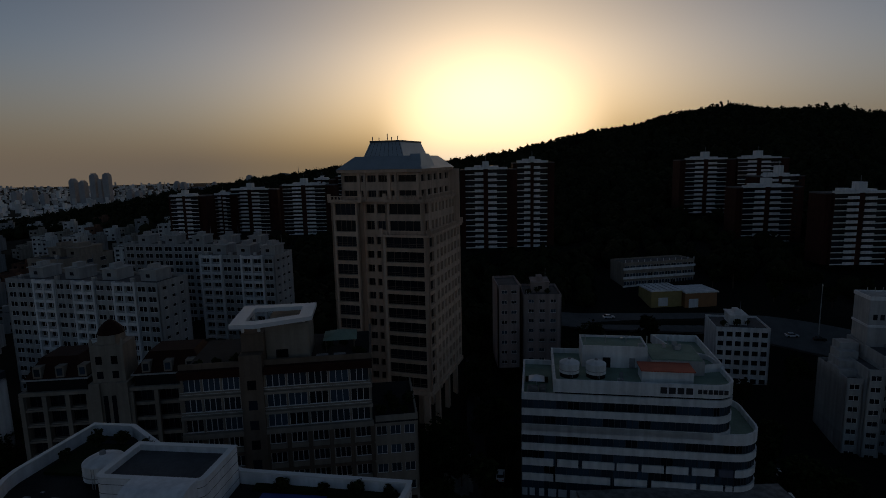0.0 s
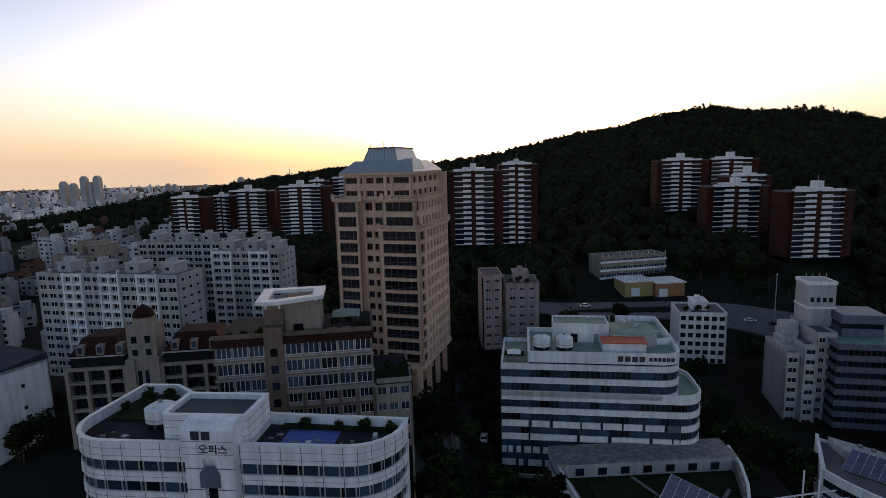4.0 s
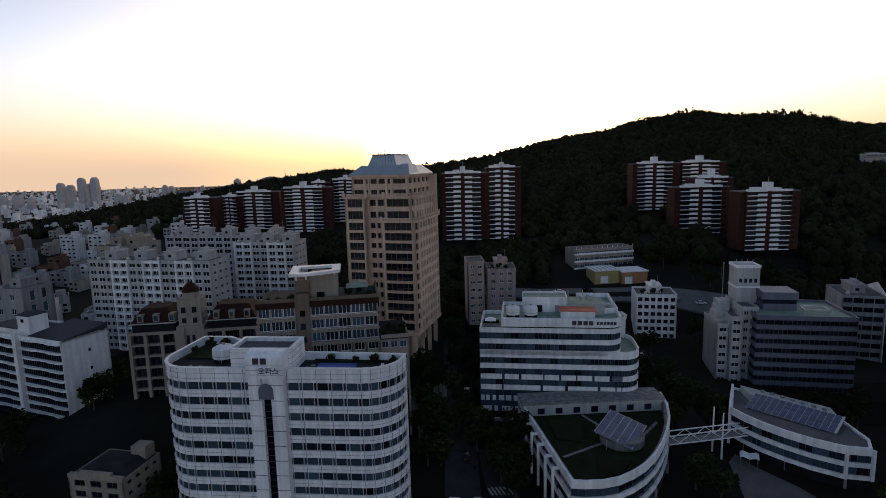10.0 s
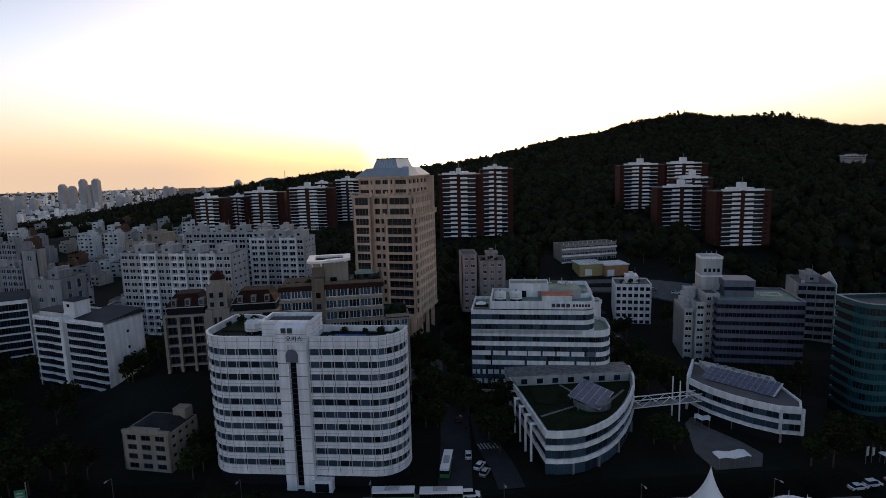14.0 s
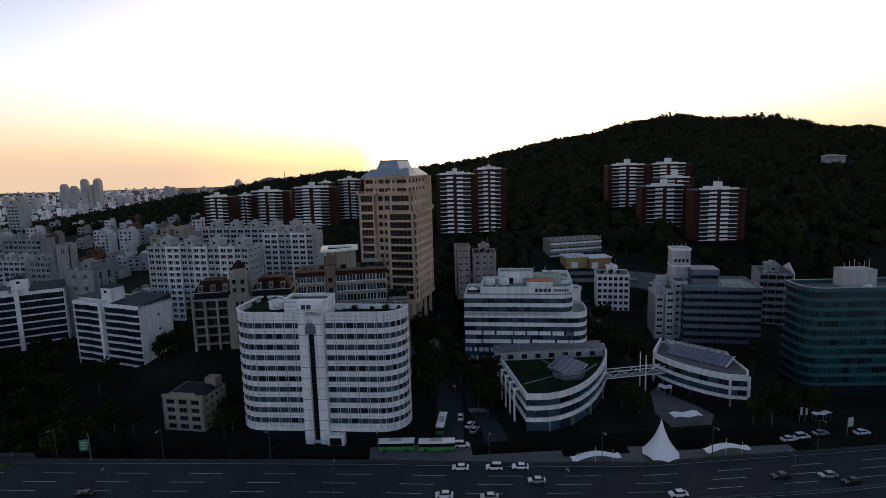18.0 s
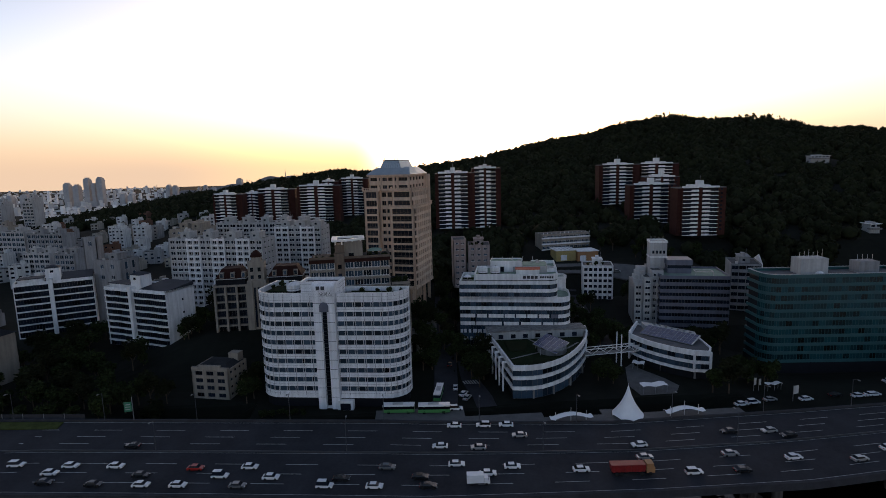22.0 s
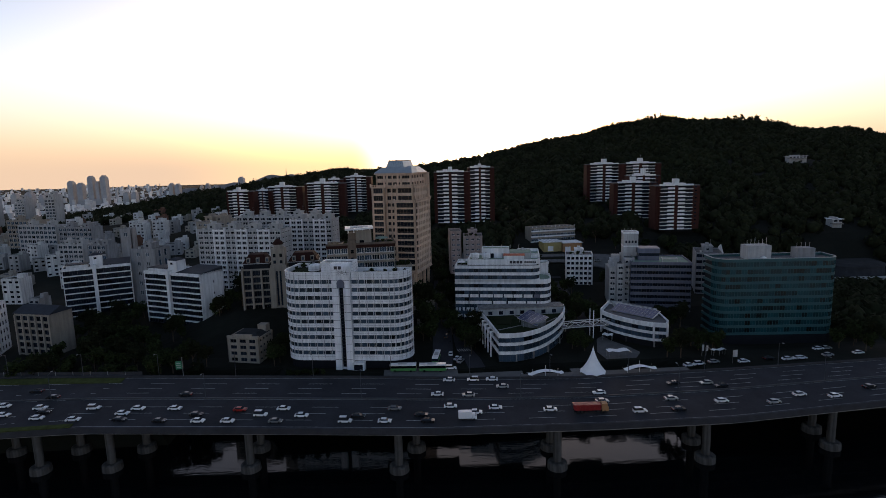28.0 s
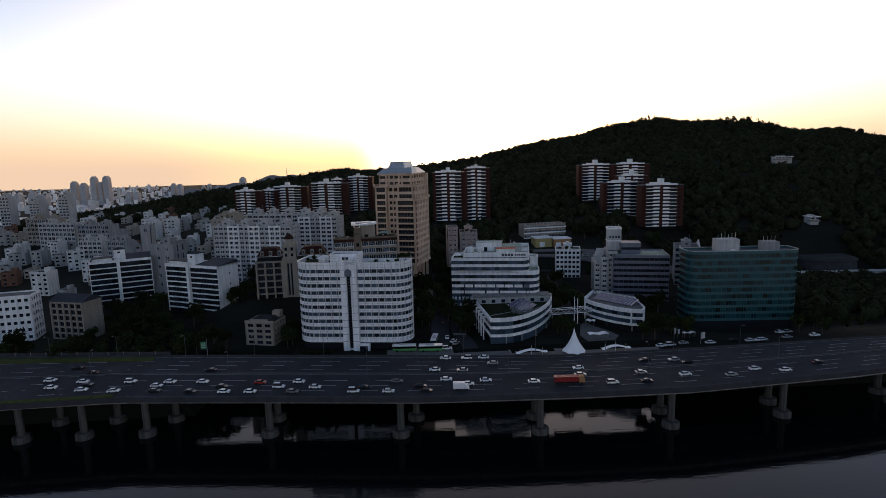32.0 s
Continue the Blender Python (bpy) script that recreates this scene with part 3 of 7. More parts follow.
# white office block with rounded ends and a central stair column
def office():
    t = thing("office_building", -1.5, 0, -3.2, -8.0, "white panelled office block with rounded ends and window bands", "office building")
    pts = arc(-16.8, 9, 8, 180, 270, 6) + arc(20.5, 9, 8, 270, 360, 6) + [(28.5, 10.5), (6, 11.5), (-9, 17), (-17, 22.5), (-23.8, 22.5)]
    fl = 4.4
    fh = 3.32
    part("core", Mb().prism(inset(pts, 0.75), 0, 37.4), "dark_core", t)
    part("ground_floor", Mb().prism(inset(pts, 1.6), 0, fl), "grey_wall", t)
    part("fascia", Mb().ring(pts, 0.9, fl - 0.9, fl), "office_panel", t)
    banded(t, pts, fl, fh, 10, band=1.5, step=3.1, open_to=13, label="white panelled spandrel band", split=1, vent=0.22, win=dict(frame_mat="steel", fw=0.1))
    part("back_wall", Mb().slab(pts[14], pts[15], 0.4, fl, 37.4).slab(pts[15], pts[16], 0.4, fl, 37.4).slab(pts[16], pts[17], 0.4, fl, 37.4).slab(pts[17], pts[18], 0.4, fl, 37.4).slab(pts[18], pts[0], 0.4, fl, 37.4), "office_panel", t)
    zt = fl + 10 * fh
    part("parapet", Mb().ring(pts, 0.45, zt, zt + 3.0), "office_panel", t)
    part("coping", Mb().ring(inset(pts, -0.12), 0.7, zt + 3.0, zt + 3.2), "frame_white", t)
    part("roof_deck", Mb().prism(inset(pts, 0.45), zt + 0.4, zt + 1.3), "roof_dark", t)
    for f in range(11):
        b = Mb()
        za, zb = fl + f * fh, fl + f * fh + (1.5 if f < 10 else 2.98)
        for i in range(13):
            L = math.hypot(pts[i + 1][0] - pts[i][0], pts[i + 1][1] - pts[i][1])
            k = max(1, round(L / 3.1))
            for j in range(k):
                x, y = lerp2(pts[i], pts[i + 1], j / k)
                b.cyl(x, y, za + 0.02, zb, 0.05, 0.05, 4)
        b.ring(inset(pts, -0.012), 0.04, za + 0.72, za + 0.77)
        if f == 10:
            b.ring(inset(pts, -0.012), 0.04, za + 1.9, za + 1.95)
        part("panel_joint", b, "joint_grey", t, "dark joints between wall panels")
    # central column
    b = Mb().prism([(-3.7, -0.6), (-1, -0.6), (-1, 0.2), (1, 0.2), (1, -0.6), (3.7, -0.6), (3.7, 2), (-3.7, 2)], 0, zt + 3.0)
    part("column", b, "office_panel", t, "white panelled central stair column", m=pose(1.0, 0, 0))
    part("strip_window", Mb().box(-0.7, -0.1, 1.2, 0.7, 0.19, zt - 2.0), "glass_dark", t, "dark vertical window strip", m=pose(1.0, 0, 0))
    for k in range(24):
        part("transom", Mb().box(-1, -0.2, 2.4 + k * 1.4, 1, -0.1, 2.48 + k * 1.4), "frame_dark", t, m=pose(1.0, 0, 0))
    for k in range(1, 12):
        for x in (-3.71, 1):
            part("column_joint", Mb().box(x, -0.62, fl + (k - 1) * fh - 0.05, x + 2.71, -0.6, fl + (k - 1) * fh + 0.09), "joint_grey", t, m=pose(1.0, 0, 0))
    part("arch_plate", Mb().add([(1.6 * math.cos(radians(a)), y, zt - 1.2 + 1.6 * math.sin(radians(a))) for y in (-0.66, -0.605) for a in range(0, 181, 15)] + [(-1.6, -0.66, zt - 3.0), (1.6, -0.66, zt - 3.0)], [tuple(range(12, -1, -1)) + (27, 26)[::1], *[(i, i + 1, 14 + i, 13 + i) for i in range(12)]]), "blue_panel", t, "grey arched plate over the stair window", m=pose(1.0, 0, 0))
    part("entrance", Mb().box(4.2, -1.2, 0, 9.5, 1.0, 3.2), "white_wall", t)
    part("entrance_door", Mb().box(5.0, -1.3, 0.1, 8.6, -1.19, 2.4), "glass_dark", t)
    # stepped head of the column with the sign
    prof = [(3.0, zt + 1.6), (-0.8, zt + 1.6), (-0.8, zt + 5.0)] + [(1.1 - 1.9 * math.cos(radians(a)), zt + 5.0 + 1.9 * math.sin(radians(a))) for a in range(15, 91, 15)] + [(3.0, zt + 6.9)]
    k = len(prof)
    b = Mb().add([(x, y, z) for x in (-3.9, 3.9) for y, z in prof], [tuple(range(k - 1, -1, -1)), tuple(range(k, 2 * k))] + [(i, (i + 1) % k, k + (i + 1) % k, k + i) for i in range(k)])
    part("sign_block", b, "office_panel", t, m=pose(1.0, 0, 0))
    for k in range(3):
        part("sign_joint", Mb().box(-3.93, -0.83, zt + 2.3 + k, 3.93, -0.8, zt + 2.36 + k), "joint_grey", t, m=pose(1.0, 0, 0))
    wx = rrect(-8.0, 2.6, 5.6, 11.0, 1.0, 3)
    part("penthouse", Mb().ring(wx, 0.5, zt + 1.3, zt + 6.6), "office_panel", t, "white panelled roof house round a sunken deck")
    part("penthouse_deck", Mb().prism(inset(wx, 0.5), zt + 1.3, zt + 5.8), "roof_grey", t)
    part("penthouse_coping", Mb().ring(inset(wx, -0.1), 0.8, zt + 6.6, zt + 6.75), "frame_white", t)
    for k in range(4):
        part("rail", Mb().ring(inset(wx, -0.02), 0.06, zt + 2.2 + k * 1.2, zt + 2.26 + k * 1.2), "joint_grey", t)
    bars(t, -1.3, zt + 4.6, 1.25, 1.3, 2, y=-0.81)
    # the word for office
    cu = bpy.data.curves.new("sign_text", "FONT")
    cu.body, cu.size, cu.align_x, cu.extrude = "오피스", 1.6, "CENTER", 0.06
    tx = new("sign_text_curve", cu)
    dg = bpy.context.evaluated_depsgraph_get()
    me = bpy.data.meshes.new_from_object(tx.evaluated_get(dg))
    bpy.data.objects.remove(tx)
    me.materials.clear()
    me.materials.append(M["sign_dark"])
    ob = new("sign_letters", me)
    ob.parent = t
    ob.matrix_basis = pose(1.9, -0.87, zt + 2.6, 90, 0, 0)
    # roof things
    part("planting_bed", Mb().box(-22.6, 11, zt + 1.3, -13, 19, zt + 1.75), "lawn", t)
    part("planting_bed", Mb().prism([(8, 9.6), (27.2, 8.9), (27.2, 10.0), (8, 10.9)], zt + 1.3, zt + 1.7), "lawn", t)
    rr = random.Random(4)
    for k in range(38):
        x, y = rr.uniform(-20.5, 25), rr.uniform(3.5, 8.5)
        if not -9.2 < x < 6:
            w_, d_ = rr.uniform(0.25, 1.1), rr.uniform(0.2, 0.8)
            part("roof_clutter", Mb().box(x, y, zt + 1.3, x + w_, y + d_, zt + 1.3 + rr.uniform(0.08, 0.7)), rr.choice(("white_wall", "grey_wall", "steel_grey", "concrete")), t)
    part("blue_court", Mb().box(9.5, 4.6, zt + 1.304, 18, 9.3, zt + 1.33), "court_blue", t)
    part("court_edge", Mb().box(9.0, 2.2, zt + 1.304, 19, 4.3, zt + 1.33), "concrete", t)
    return t


OFFICE = office().matrix_basis
ZR = -3.2 + 4.4 + 33.2 + 1.3
c = OFFICE @ Vector((-13.0, 10.5, 0))
tank(c.x, c.y, ZR, 2.5, 3.0, "white domed water tank on the office roof")


# white office block with stepped, rounded terraces
def stepped_office():
    p, q = (49.5, 52.0), (96.5, 43.2)
    turn, L = heading(p, q)
    t = thing("stepped_office_building", p[0], p[1], -1.0, turn, "white banded office block with stepped rounded roof terraces", "office building")
    D = 20
    A = rrect(0, 0, L, D, 5.5, 6, (0, 1, 1, 0))
    B = rrect(0, 0, L - 5.5, D, 4.5, 6, (0, 1, 1, 0))
    C = rrect(6.5, 0, L - 5.5, D, 4.5, 6, (0, 1, 1, 0))
    fh = 3.45
    g = 3.4
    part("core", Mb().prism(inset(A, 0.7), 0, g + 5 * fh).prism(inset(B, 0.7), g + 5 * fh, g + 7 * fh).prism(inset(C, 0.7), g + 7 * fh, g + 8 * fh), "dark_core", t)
    part("plinth", Mb().ring(A, 0.5, 0, 1.0), "grey_wall", t)
    banded(t, A, 1.0, 2.4, 1, band=0.1, mat_band="white_wall", step=2.2, win=dict(glass="glass_dark"), open_to=9)
    for f in range(5):
        z = g + f * fh
        if f >= 4:
            part("spandrel", Mb().ring(A, 0.5, z, z + 1.55), "white_wall", t)
        else:
            xs = 0.0
            while xs < L - 6:
                w = random.choice((4.6, 6.8, 9.0, 11.5) if f > 1 else (1.4, 2.0, 2.6, 3.6, 4.6))
                e = min(xs + w, L - 5.6)
                part("wall_panel", Mb().slab((xs + 0.15, 0), (e - 0.15, 0), 0.5, z, z + 1.55), "white_wall" if random.random() > 0.08 else "blue_panel", t)
                xs = e + random.choice((0.15, 0.4, 0.5, 0.6) if f > 0 else (0.2, 0.5, 0.9))
            part("spandrel", Mb().ring(A[1:-1], 0.5, z, z + 1.55, close=False), "white_wall", t)
        for i in range(9):
            a, c = A[i], A[i + 1]
            l = math.hypot(c[0] - a[0], c[1] - a[1])
            k = max(1, round(l / 2.3))
            for j in range(k):
                put_window(t, lerp2(a, c, j / k), lerp2(a, c, (j + 1) / k), z + (1.55 if f >= 4 else 0.0), l / k, fh - (1.55 if f >= 4 else 0.0), back=0.34, frame_mat="frame_dark", glass="glass")
    z = g + 5 * fh
    part("terrace_rim", Mb().ring(A, 0.45, z, z + 2.3), "white_wall", t)
    part("terrace_floor", Mb().prism(inset(A, 0.45), z, z + 1.0), "roof_green", t)
    banded(t, B, z + 0.9, fh, 2, band=1.5, mat_band="white_wall", step=2.3, open_to=9)
    z += 2 * fh + 0.9
    part("terrace_rim", Mb().ring(B, 0.45, z, z + 1.5), "white_wall", t)
    part("terrace_floor", Mb().prism(inset(B, 0.45), z, z + 0.4), "roof_green", t)
    part("window_strip_wall", Mb().ring(inset(C, 0.35), 0.3, z + 0.4, z + 2.0), "glass_dark", t)
    part("sign_fascia", Mb().ring(C, 0.5, z + 1.9, z + 4.6), "white_wall", t, "white curved fascia carrying dark sign bars")
    part("roof_deck", Mb().prism(inset(C, 0.5), z + 2.0, z + 3.5), "roof_green", t, "green coated flat roof")
    bars(t, 27.5, z + 2.6, 1.25, 1.3, 4, y=0.0)
    bars(t, 34.6, z + 2.8, 0.75, 0.9, 6, y=0.0)
    zr = z + 3.5
    part("roof_house", Mb().box(13, 11, zr, 27, 19, zr + 4.2), "white_wall", t)
    part("roof_house", Mb().box(27, 8, zr, 38, 19, zr + 3.0), "pale_wall", t)
    part("roof_house_top", Mb().box(27.4, 8.4, zr + 3.0, 37.6, 18.6, zr + 3.3), "roof_green", t)
    part("roof_house_rim", Mb().ring([(13, 11), (27, 11), (27, 19), (13, 19)], 0.3, zr + 4.2, zr + 4.9), "white_wall", t)
    part("roof_house_top", Mb().box(13.3, 11.3, zr + 4.2, 26.7, 18.7, zr + 4.4), "roof_green", t)
    part("red_roof_house", Mb().box(24.5, 3, zr, 34.5, 8, zr + 2.5), "white_wall", t)
    part("red_roof", Mb().box(24.2, 2.7, zr + 2.5, 34.8, 8.0, zr + 2.75), "roof_red", t, "flat red roof sheet")
    for k in range(5):
        part("roof_pipe", Mb().bar((14 + k * 4.5, 15, zr + 4.4), (14 + k * 4.5, 15, zr + 6.2), 0.12, 6), "steel", t)
    # higher wedge-shaped roof at the rear corner
    wd = [(37.5, 9.5), (42.4, 11.0), (42.4, 31.0), (31.5, 31.0)]
    part("rear_wing", Mb().prism(inset(wd, 0.3), 0, zr - 0.2), "white_wall", t)
    part("rear_wing_roof", Mb().prism(inset(wd, 0.35), zr - 0.2, zr + 0.1), "roof_green", t)
    part("rear_wing_rim", Mb().ring(wd, 0.35, zr - 0.3, zr + 1.7), "white_wall", t, "tall white parapet round a wedge of green roof")
    rt = [(42.9, 22.0), (46.5, 23.0), (48.0, 26.5), (47.0, 30.5), (42.9, 31.0)]
    part("rear_terrace", Mb().prism(inset(rt, 0.3), 0, z - 2.4), "white_wall", t)
    part("rear_terrace_rim", Mb().ring(rt, 0.35, z - 2.6, z - 1.2), "white_wall", t)
    part("rear_terrace_floor", Mb().prism(inset(rt, 0.35), z - 2.4, z - 2.2), "roof_green", t)
    part("parasol", Mb().frustum([(1.4, 4.2), (4.8, 4.2), (4.8, 7.6), (1.4, 7.6)], z + 2.3, [(3.0, 5.8), (3.2, 5.8), (3.2, 6.0), (3.0, 6.0)], z + 3.2), "tent", t, "white square parasol")
    part("parasol_pole", Mb().bar((3.1, 5.9, z + 0.4), (3.1, 5.9, z + 2.4), 0.06, 6), "steel", t)
    part("planter", Mb().box(0.7, 8.5, z + 0.4, 5.6, 10.0, z + 1.2), "lawn", t)
    rr = random.Random(8)
    for k in range(16):
        x, y = rr.uniform(18, 36), rr.uniform(1.6, 6.5) if k % 2 else rr.uniform(12, 17.5)
        h = 0.0 if k % 2 else (4.4 if x < 26 else 3.3)
        if not (k % 2 and x > 23.5) and not 25.6 < x < 27.6:
            part("roof_unit", Mb().box(x, y, zr + h, x + rr.uniform(0.6, 1.4), y + rr.uniform(0.5, 0.9), zr + h + rr.uniform(0.4, 1.1)), rr.choice(("steel", "pale_wall", "grey_wall")), t)
    part("roof_door", Mb().box(17.5, 10.93, zr, 19.2, 11.0, zr + 2.3), "glass_dark", t)
    part("roof_door", Mb().box(23.2, 10.93, zr, 24.4, 11.0, zr + 2.3), "grey_wall", t)
    part("left_terrace_clutter", Mb().box(1.2, 2, z + 0.4, 3.4, 4, z + 1.6).box(3.6, 3, z + 0.4, 5, 6, z + 1.1), "concrete", t)
    w = t.matrix_basis
    for x in (10.0, 15.5):
        c = w @ Vector((x, 5.5, zr))
        tank(c.x, c.y, c.z, 2.1, 3.0, "white round water tank on a green roof")
    return t


stepped_office()


# fan-shaped white building with a lawn roof
def fan_building():
    t = thing("fan_building", 63.4, 0.2, -3.3, 0, "low white fan-shaped building with curved bands and lawn roof", "building")
    top = 12.4
    front = [(0, 0), (3, -0.6), (7, -0.7), (11, 0.2), (15, 2.3), (19, 5.2), (23, 9.2), (27, 14.3), (31, 20.5), (35, 28), (38, 36)]
    pts = front + [(39.5, 44), (-3.5, 46), (-3.4, 40)]
    part("core", Mb().prism(inset(pts, 1.0), 0, top - 3.6), "dark_core", t)
    for z, h in ((3.4, 1.3), (7.2, 1.3), (10.6, 1.9)):
        part("curved_band", Mb().ring(pts, 0.6, z, z + h), "white_wall", t, "white curved wall band")
    for z, h in ((0.2, 3.2), (4.7, 2.5), (8.5, 2.1)):
        for i in range(10):
            put_window(t, pts[i], pts[i + 1], z, math.hypot(pts[i + 1][0] - pts[i][0], pts[i + 1][1] - pts[i][1]), h, back=0.5, frame_mat="frame_dark", glass="glass", cols=2)
    for i in range(0, 11, 2):
        part("round_pillar", Mb().cyl(front[i][0] + (0.5 if i else 0.8), front[i][1] + 0.9, 0, 3.4, 0.4, 0.4, 10), "concrete", t)
    part("lawn_roof", Mb().prism(inset(pts, 1.3), top - 3.6, top - 3.1), "lawn", t, "dark green roof lawn")
    for a, c in (((2.5, 15), (14.5, 21)), ((24.5, 22), (33, 31)), ((18, 28), (14, 38))):
        part("roof_path", Mb().slab(a, c, 0.8, top - 3.1, top - 3.02), "concrete", t)
    part("planting_bed", Mb().prism([(3, 24), (9, 22), (12, 33), (3, 36)], top - 3.1, top - 2.7), "leaf_dark", t)
    part("planting_bed", Mb().prism([(8, 5), (14, 6.5), (18, 12), (10, 13)], top - 3.1, top - 2.75), "leaf_dark", t)
    part("roof_walk", Mb().ring(inset(pts, 0.6), 0.7, top - 3.6, top - 0.6), "concrete", t)
    part("rear_block", Mb().box(-3.2, 38.5, 0, 38, 46.2, top + 0.2), "pale_wall", t, "grey rear block with small openings")
    part("rear_block_roof", Mb().box(-3.5, 38.2, top + 0.2, 38.3, 46.5, top + 0.6), "concrete", t)
    for k in range(7):
        part("rear_opening", Mb().box(1 + k * 5.2, 38.38, top - 2.6, 3.0 + k * 5.2, 38.52, top - 0.9), "glass_dark", t)
    for k in range(6):
        x, y = -3.4 + 3.4 * (1 - k / 6), 36 - 34 * k / 6
        x = -3.3 * (y / 40)
        part("fin", Mb().box(x - 1.9, y - 0.25, 0, x - 1.3, y + 0.25, top - 1.6).box(x - 1.9, y - 0.25, top - 1.6, x + 0.6, y + 0.25, top - 1.0), "white_wall", t, "white projecting vertical fin bent over at its head")
        for z, h in ((0.4, 2.8), (4.8, 2.2), (8.6, 1.9)):
            part("side_window", Mb().box(x - 0.06, y + 1.0, z, x + 0.02, y + 4.6, z + h), "glass", t)
    # tilted solar roof over a round stair
    part("stair_drum", Mb().cyl(19.5, 22, top - 3.2, top - 1.2, 5.6, 5.6, 24), "concrete", t)
    deck = part("solar_frame", Mb().box(-6.4, -5, -0.15, 6.4, 5, 0), "steel", t, m=pose(19.5, 23, top - 0.2, 14, -4, 52))
    for i in range(8):
        for j in range(5):
            part("solar_panel", Mb().box(0, 0, 0, 1.42, 1.8, 0.06), "solar", deck, m=pose(-6.3 + i * 1.58, -4.8 + j * 1.95, 0.01))
    for x, y in ((14, 18), (23, 18), (14, 26), (23, 26)):
        part("solar_post", Mb().box(x - 0.1, y - 0.1, top - 3.2, x + 0.1, y + 0.1, top - 0.6), "steel", t)
    return t


fan_building()


# low curved building with solar roof
def bow_building():
    t = thing("bow_building", 118.5, 34, -3.3, 0, "low white bow-fronted building with bands and solar roof", "building")
    top = 11.0
    front = [(0, 0), (1, -4.5), (3, -9.5), (6, -14.5), (10, -19.5), (15, -23.8), (20.5, -25.5)]
    pts = front + [(23.5, -21), (25.5, -5), (8.5, 14)]
    part("core", Mb().prism(inset(pts, 1.0), 0, top - 0.6), "dark_core", t)
    for z, h in ((3.0, 1.1), (6.2, 1.2), (9.4, 2.0)):
        part("curved_band", Mb().ring(pts, 0.6, z, z + h), "white_wall", t, "white curved wall band")
    for z, h in ((4.1, 2.1), (7.4, 2.0)):
        for i in range(8):
            a, c = pts[i], pts[i + 1]
            l = math.hypot(c[0] - a[0], c[1] - a[1])
            k = max(1, round(l / 3.2))
            for j in range(k):
                put_window(t, lerp2(a, c, j / k), lerp2(a, c, (j + 1) / k), z, l / k, h, back=0.45, frame_mat="frame_dark", glass="glass", cols=2)
    for i in (1, 3, 5):
        part("round_pillar", Mb().cyl(front[i][0] + 1.2, front[i][1] + 0.6, 0, 3.0, 0.35, 0.35, 10), "concrete", t)
    part("roof_deck", Mb().prism(inset(pts, 0.6), top - 0.6, top - 0.2), "roof_grey", t)
    part("end_wall", Mb().slab((8.5, 14.4), (-0.3, 0.4), 0.7, 0, top + 1.2), "white_wall", t, "tall white end wall")
    part("end_frame", Mb().box(20.6, -25.9, 3.0, 21.3, -25.2, top).box(15.2, -24.3, 3.0, 15.8, -23.6, top - 0.4), "white_wall", t, "white frame round the corner window")
    for i in range(7):
        part("roof_unit", Mb().box(12.6 + i * 1.5, 5.5 - i * 2.2, top + 1.8, 13.4 + i * 1.5, 6.3 - i * 2.2, top + 2.4), "steel_grey", t)
    part("rear_block", Mb().prism([(9.5, 11.5), (8.5, 5), (22.5, -12), (24.6, -6)], top - 0.2, top + 1.8), "pale_wall", t)
    deck = part("solar_frame", Mb().box(0, 0, -0.15, 22, 7.5, 0), "steel", t, m=pose(4.4, 0.2, top + 0.2, 16, 0, -52))
    for i in range(13):
        for j in range(4):
            part("solar_panel", Mb().box(0, 0, 0, 1.5, 1.68, 0.06), "solar", deck, m=pose(0.1 + i * 1.65, 0.1 + j * 1.84, 0.01))
    return t


bow_building()


# truss footbridge with its mast
def footbridge():
    a, c = Vector((97.0, 27.0, 2.6)), Vector((121.5, 30.0, 2.6))
    t = thing("truss_footbridge", a.x, a.y, a.z, heading(a, c)[0], "white steel truss footbridge between two buildings", "footbridge")
    L = (c - a).length
    part("walkway", Mb().box(0, -1.4, -0.3, L, 1.4, 0), "concrete", t)
    for y in (-1.4, 1.4):
        part("chord", Mb().box(0, y - 0.14, -0.42, L, y + 0.14, -0.14), "frame_white", t)
        part("chord", Mb().box(0, y - 0.12, 2.0, L, y + 0.12, 2.24), "frame_white", t)
        n = 8
        for i in range(n):
            x0, x1 = L * i / n, L * (i + 1) / n
            part("diagonal", Mb().bar((x0, y, 0 if i % 2 else 2.1), (x1, y, 2.1 if i % 2 else 0), 0.1), "frame_white", t)
    part("mast", Mb().cyl(L * 0.62, -2.0, -6.5, 7.4, 0.28, 0.18, 10), "frame_white", t, "slender white mast")
    part("mast", Mb().cyl(L * 0.62, 2.0, -6.5, 7.4, 0.28, 0.18, 10), "frame_white", t)
    part("cross_tie", Mb().bar((L * 0.62, -2, -0.6), (L * 0.62, 2, -0.6), 0.15), "frame_white", t)
    return t


footbridge()


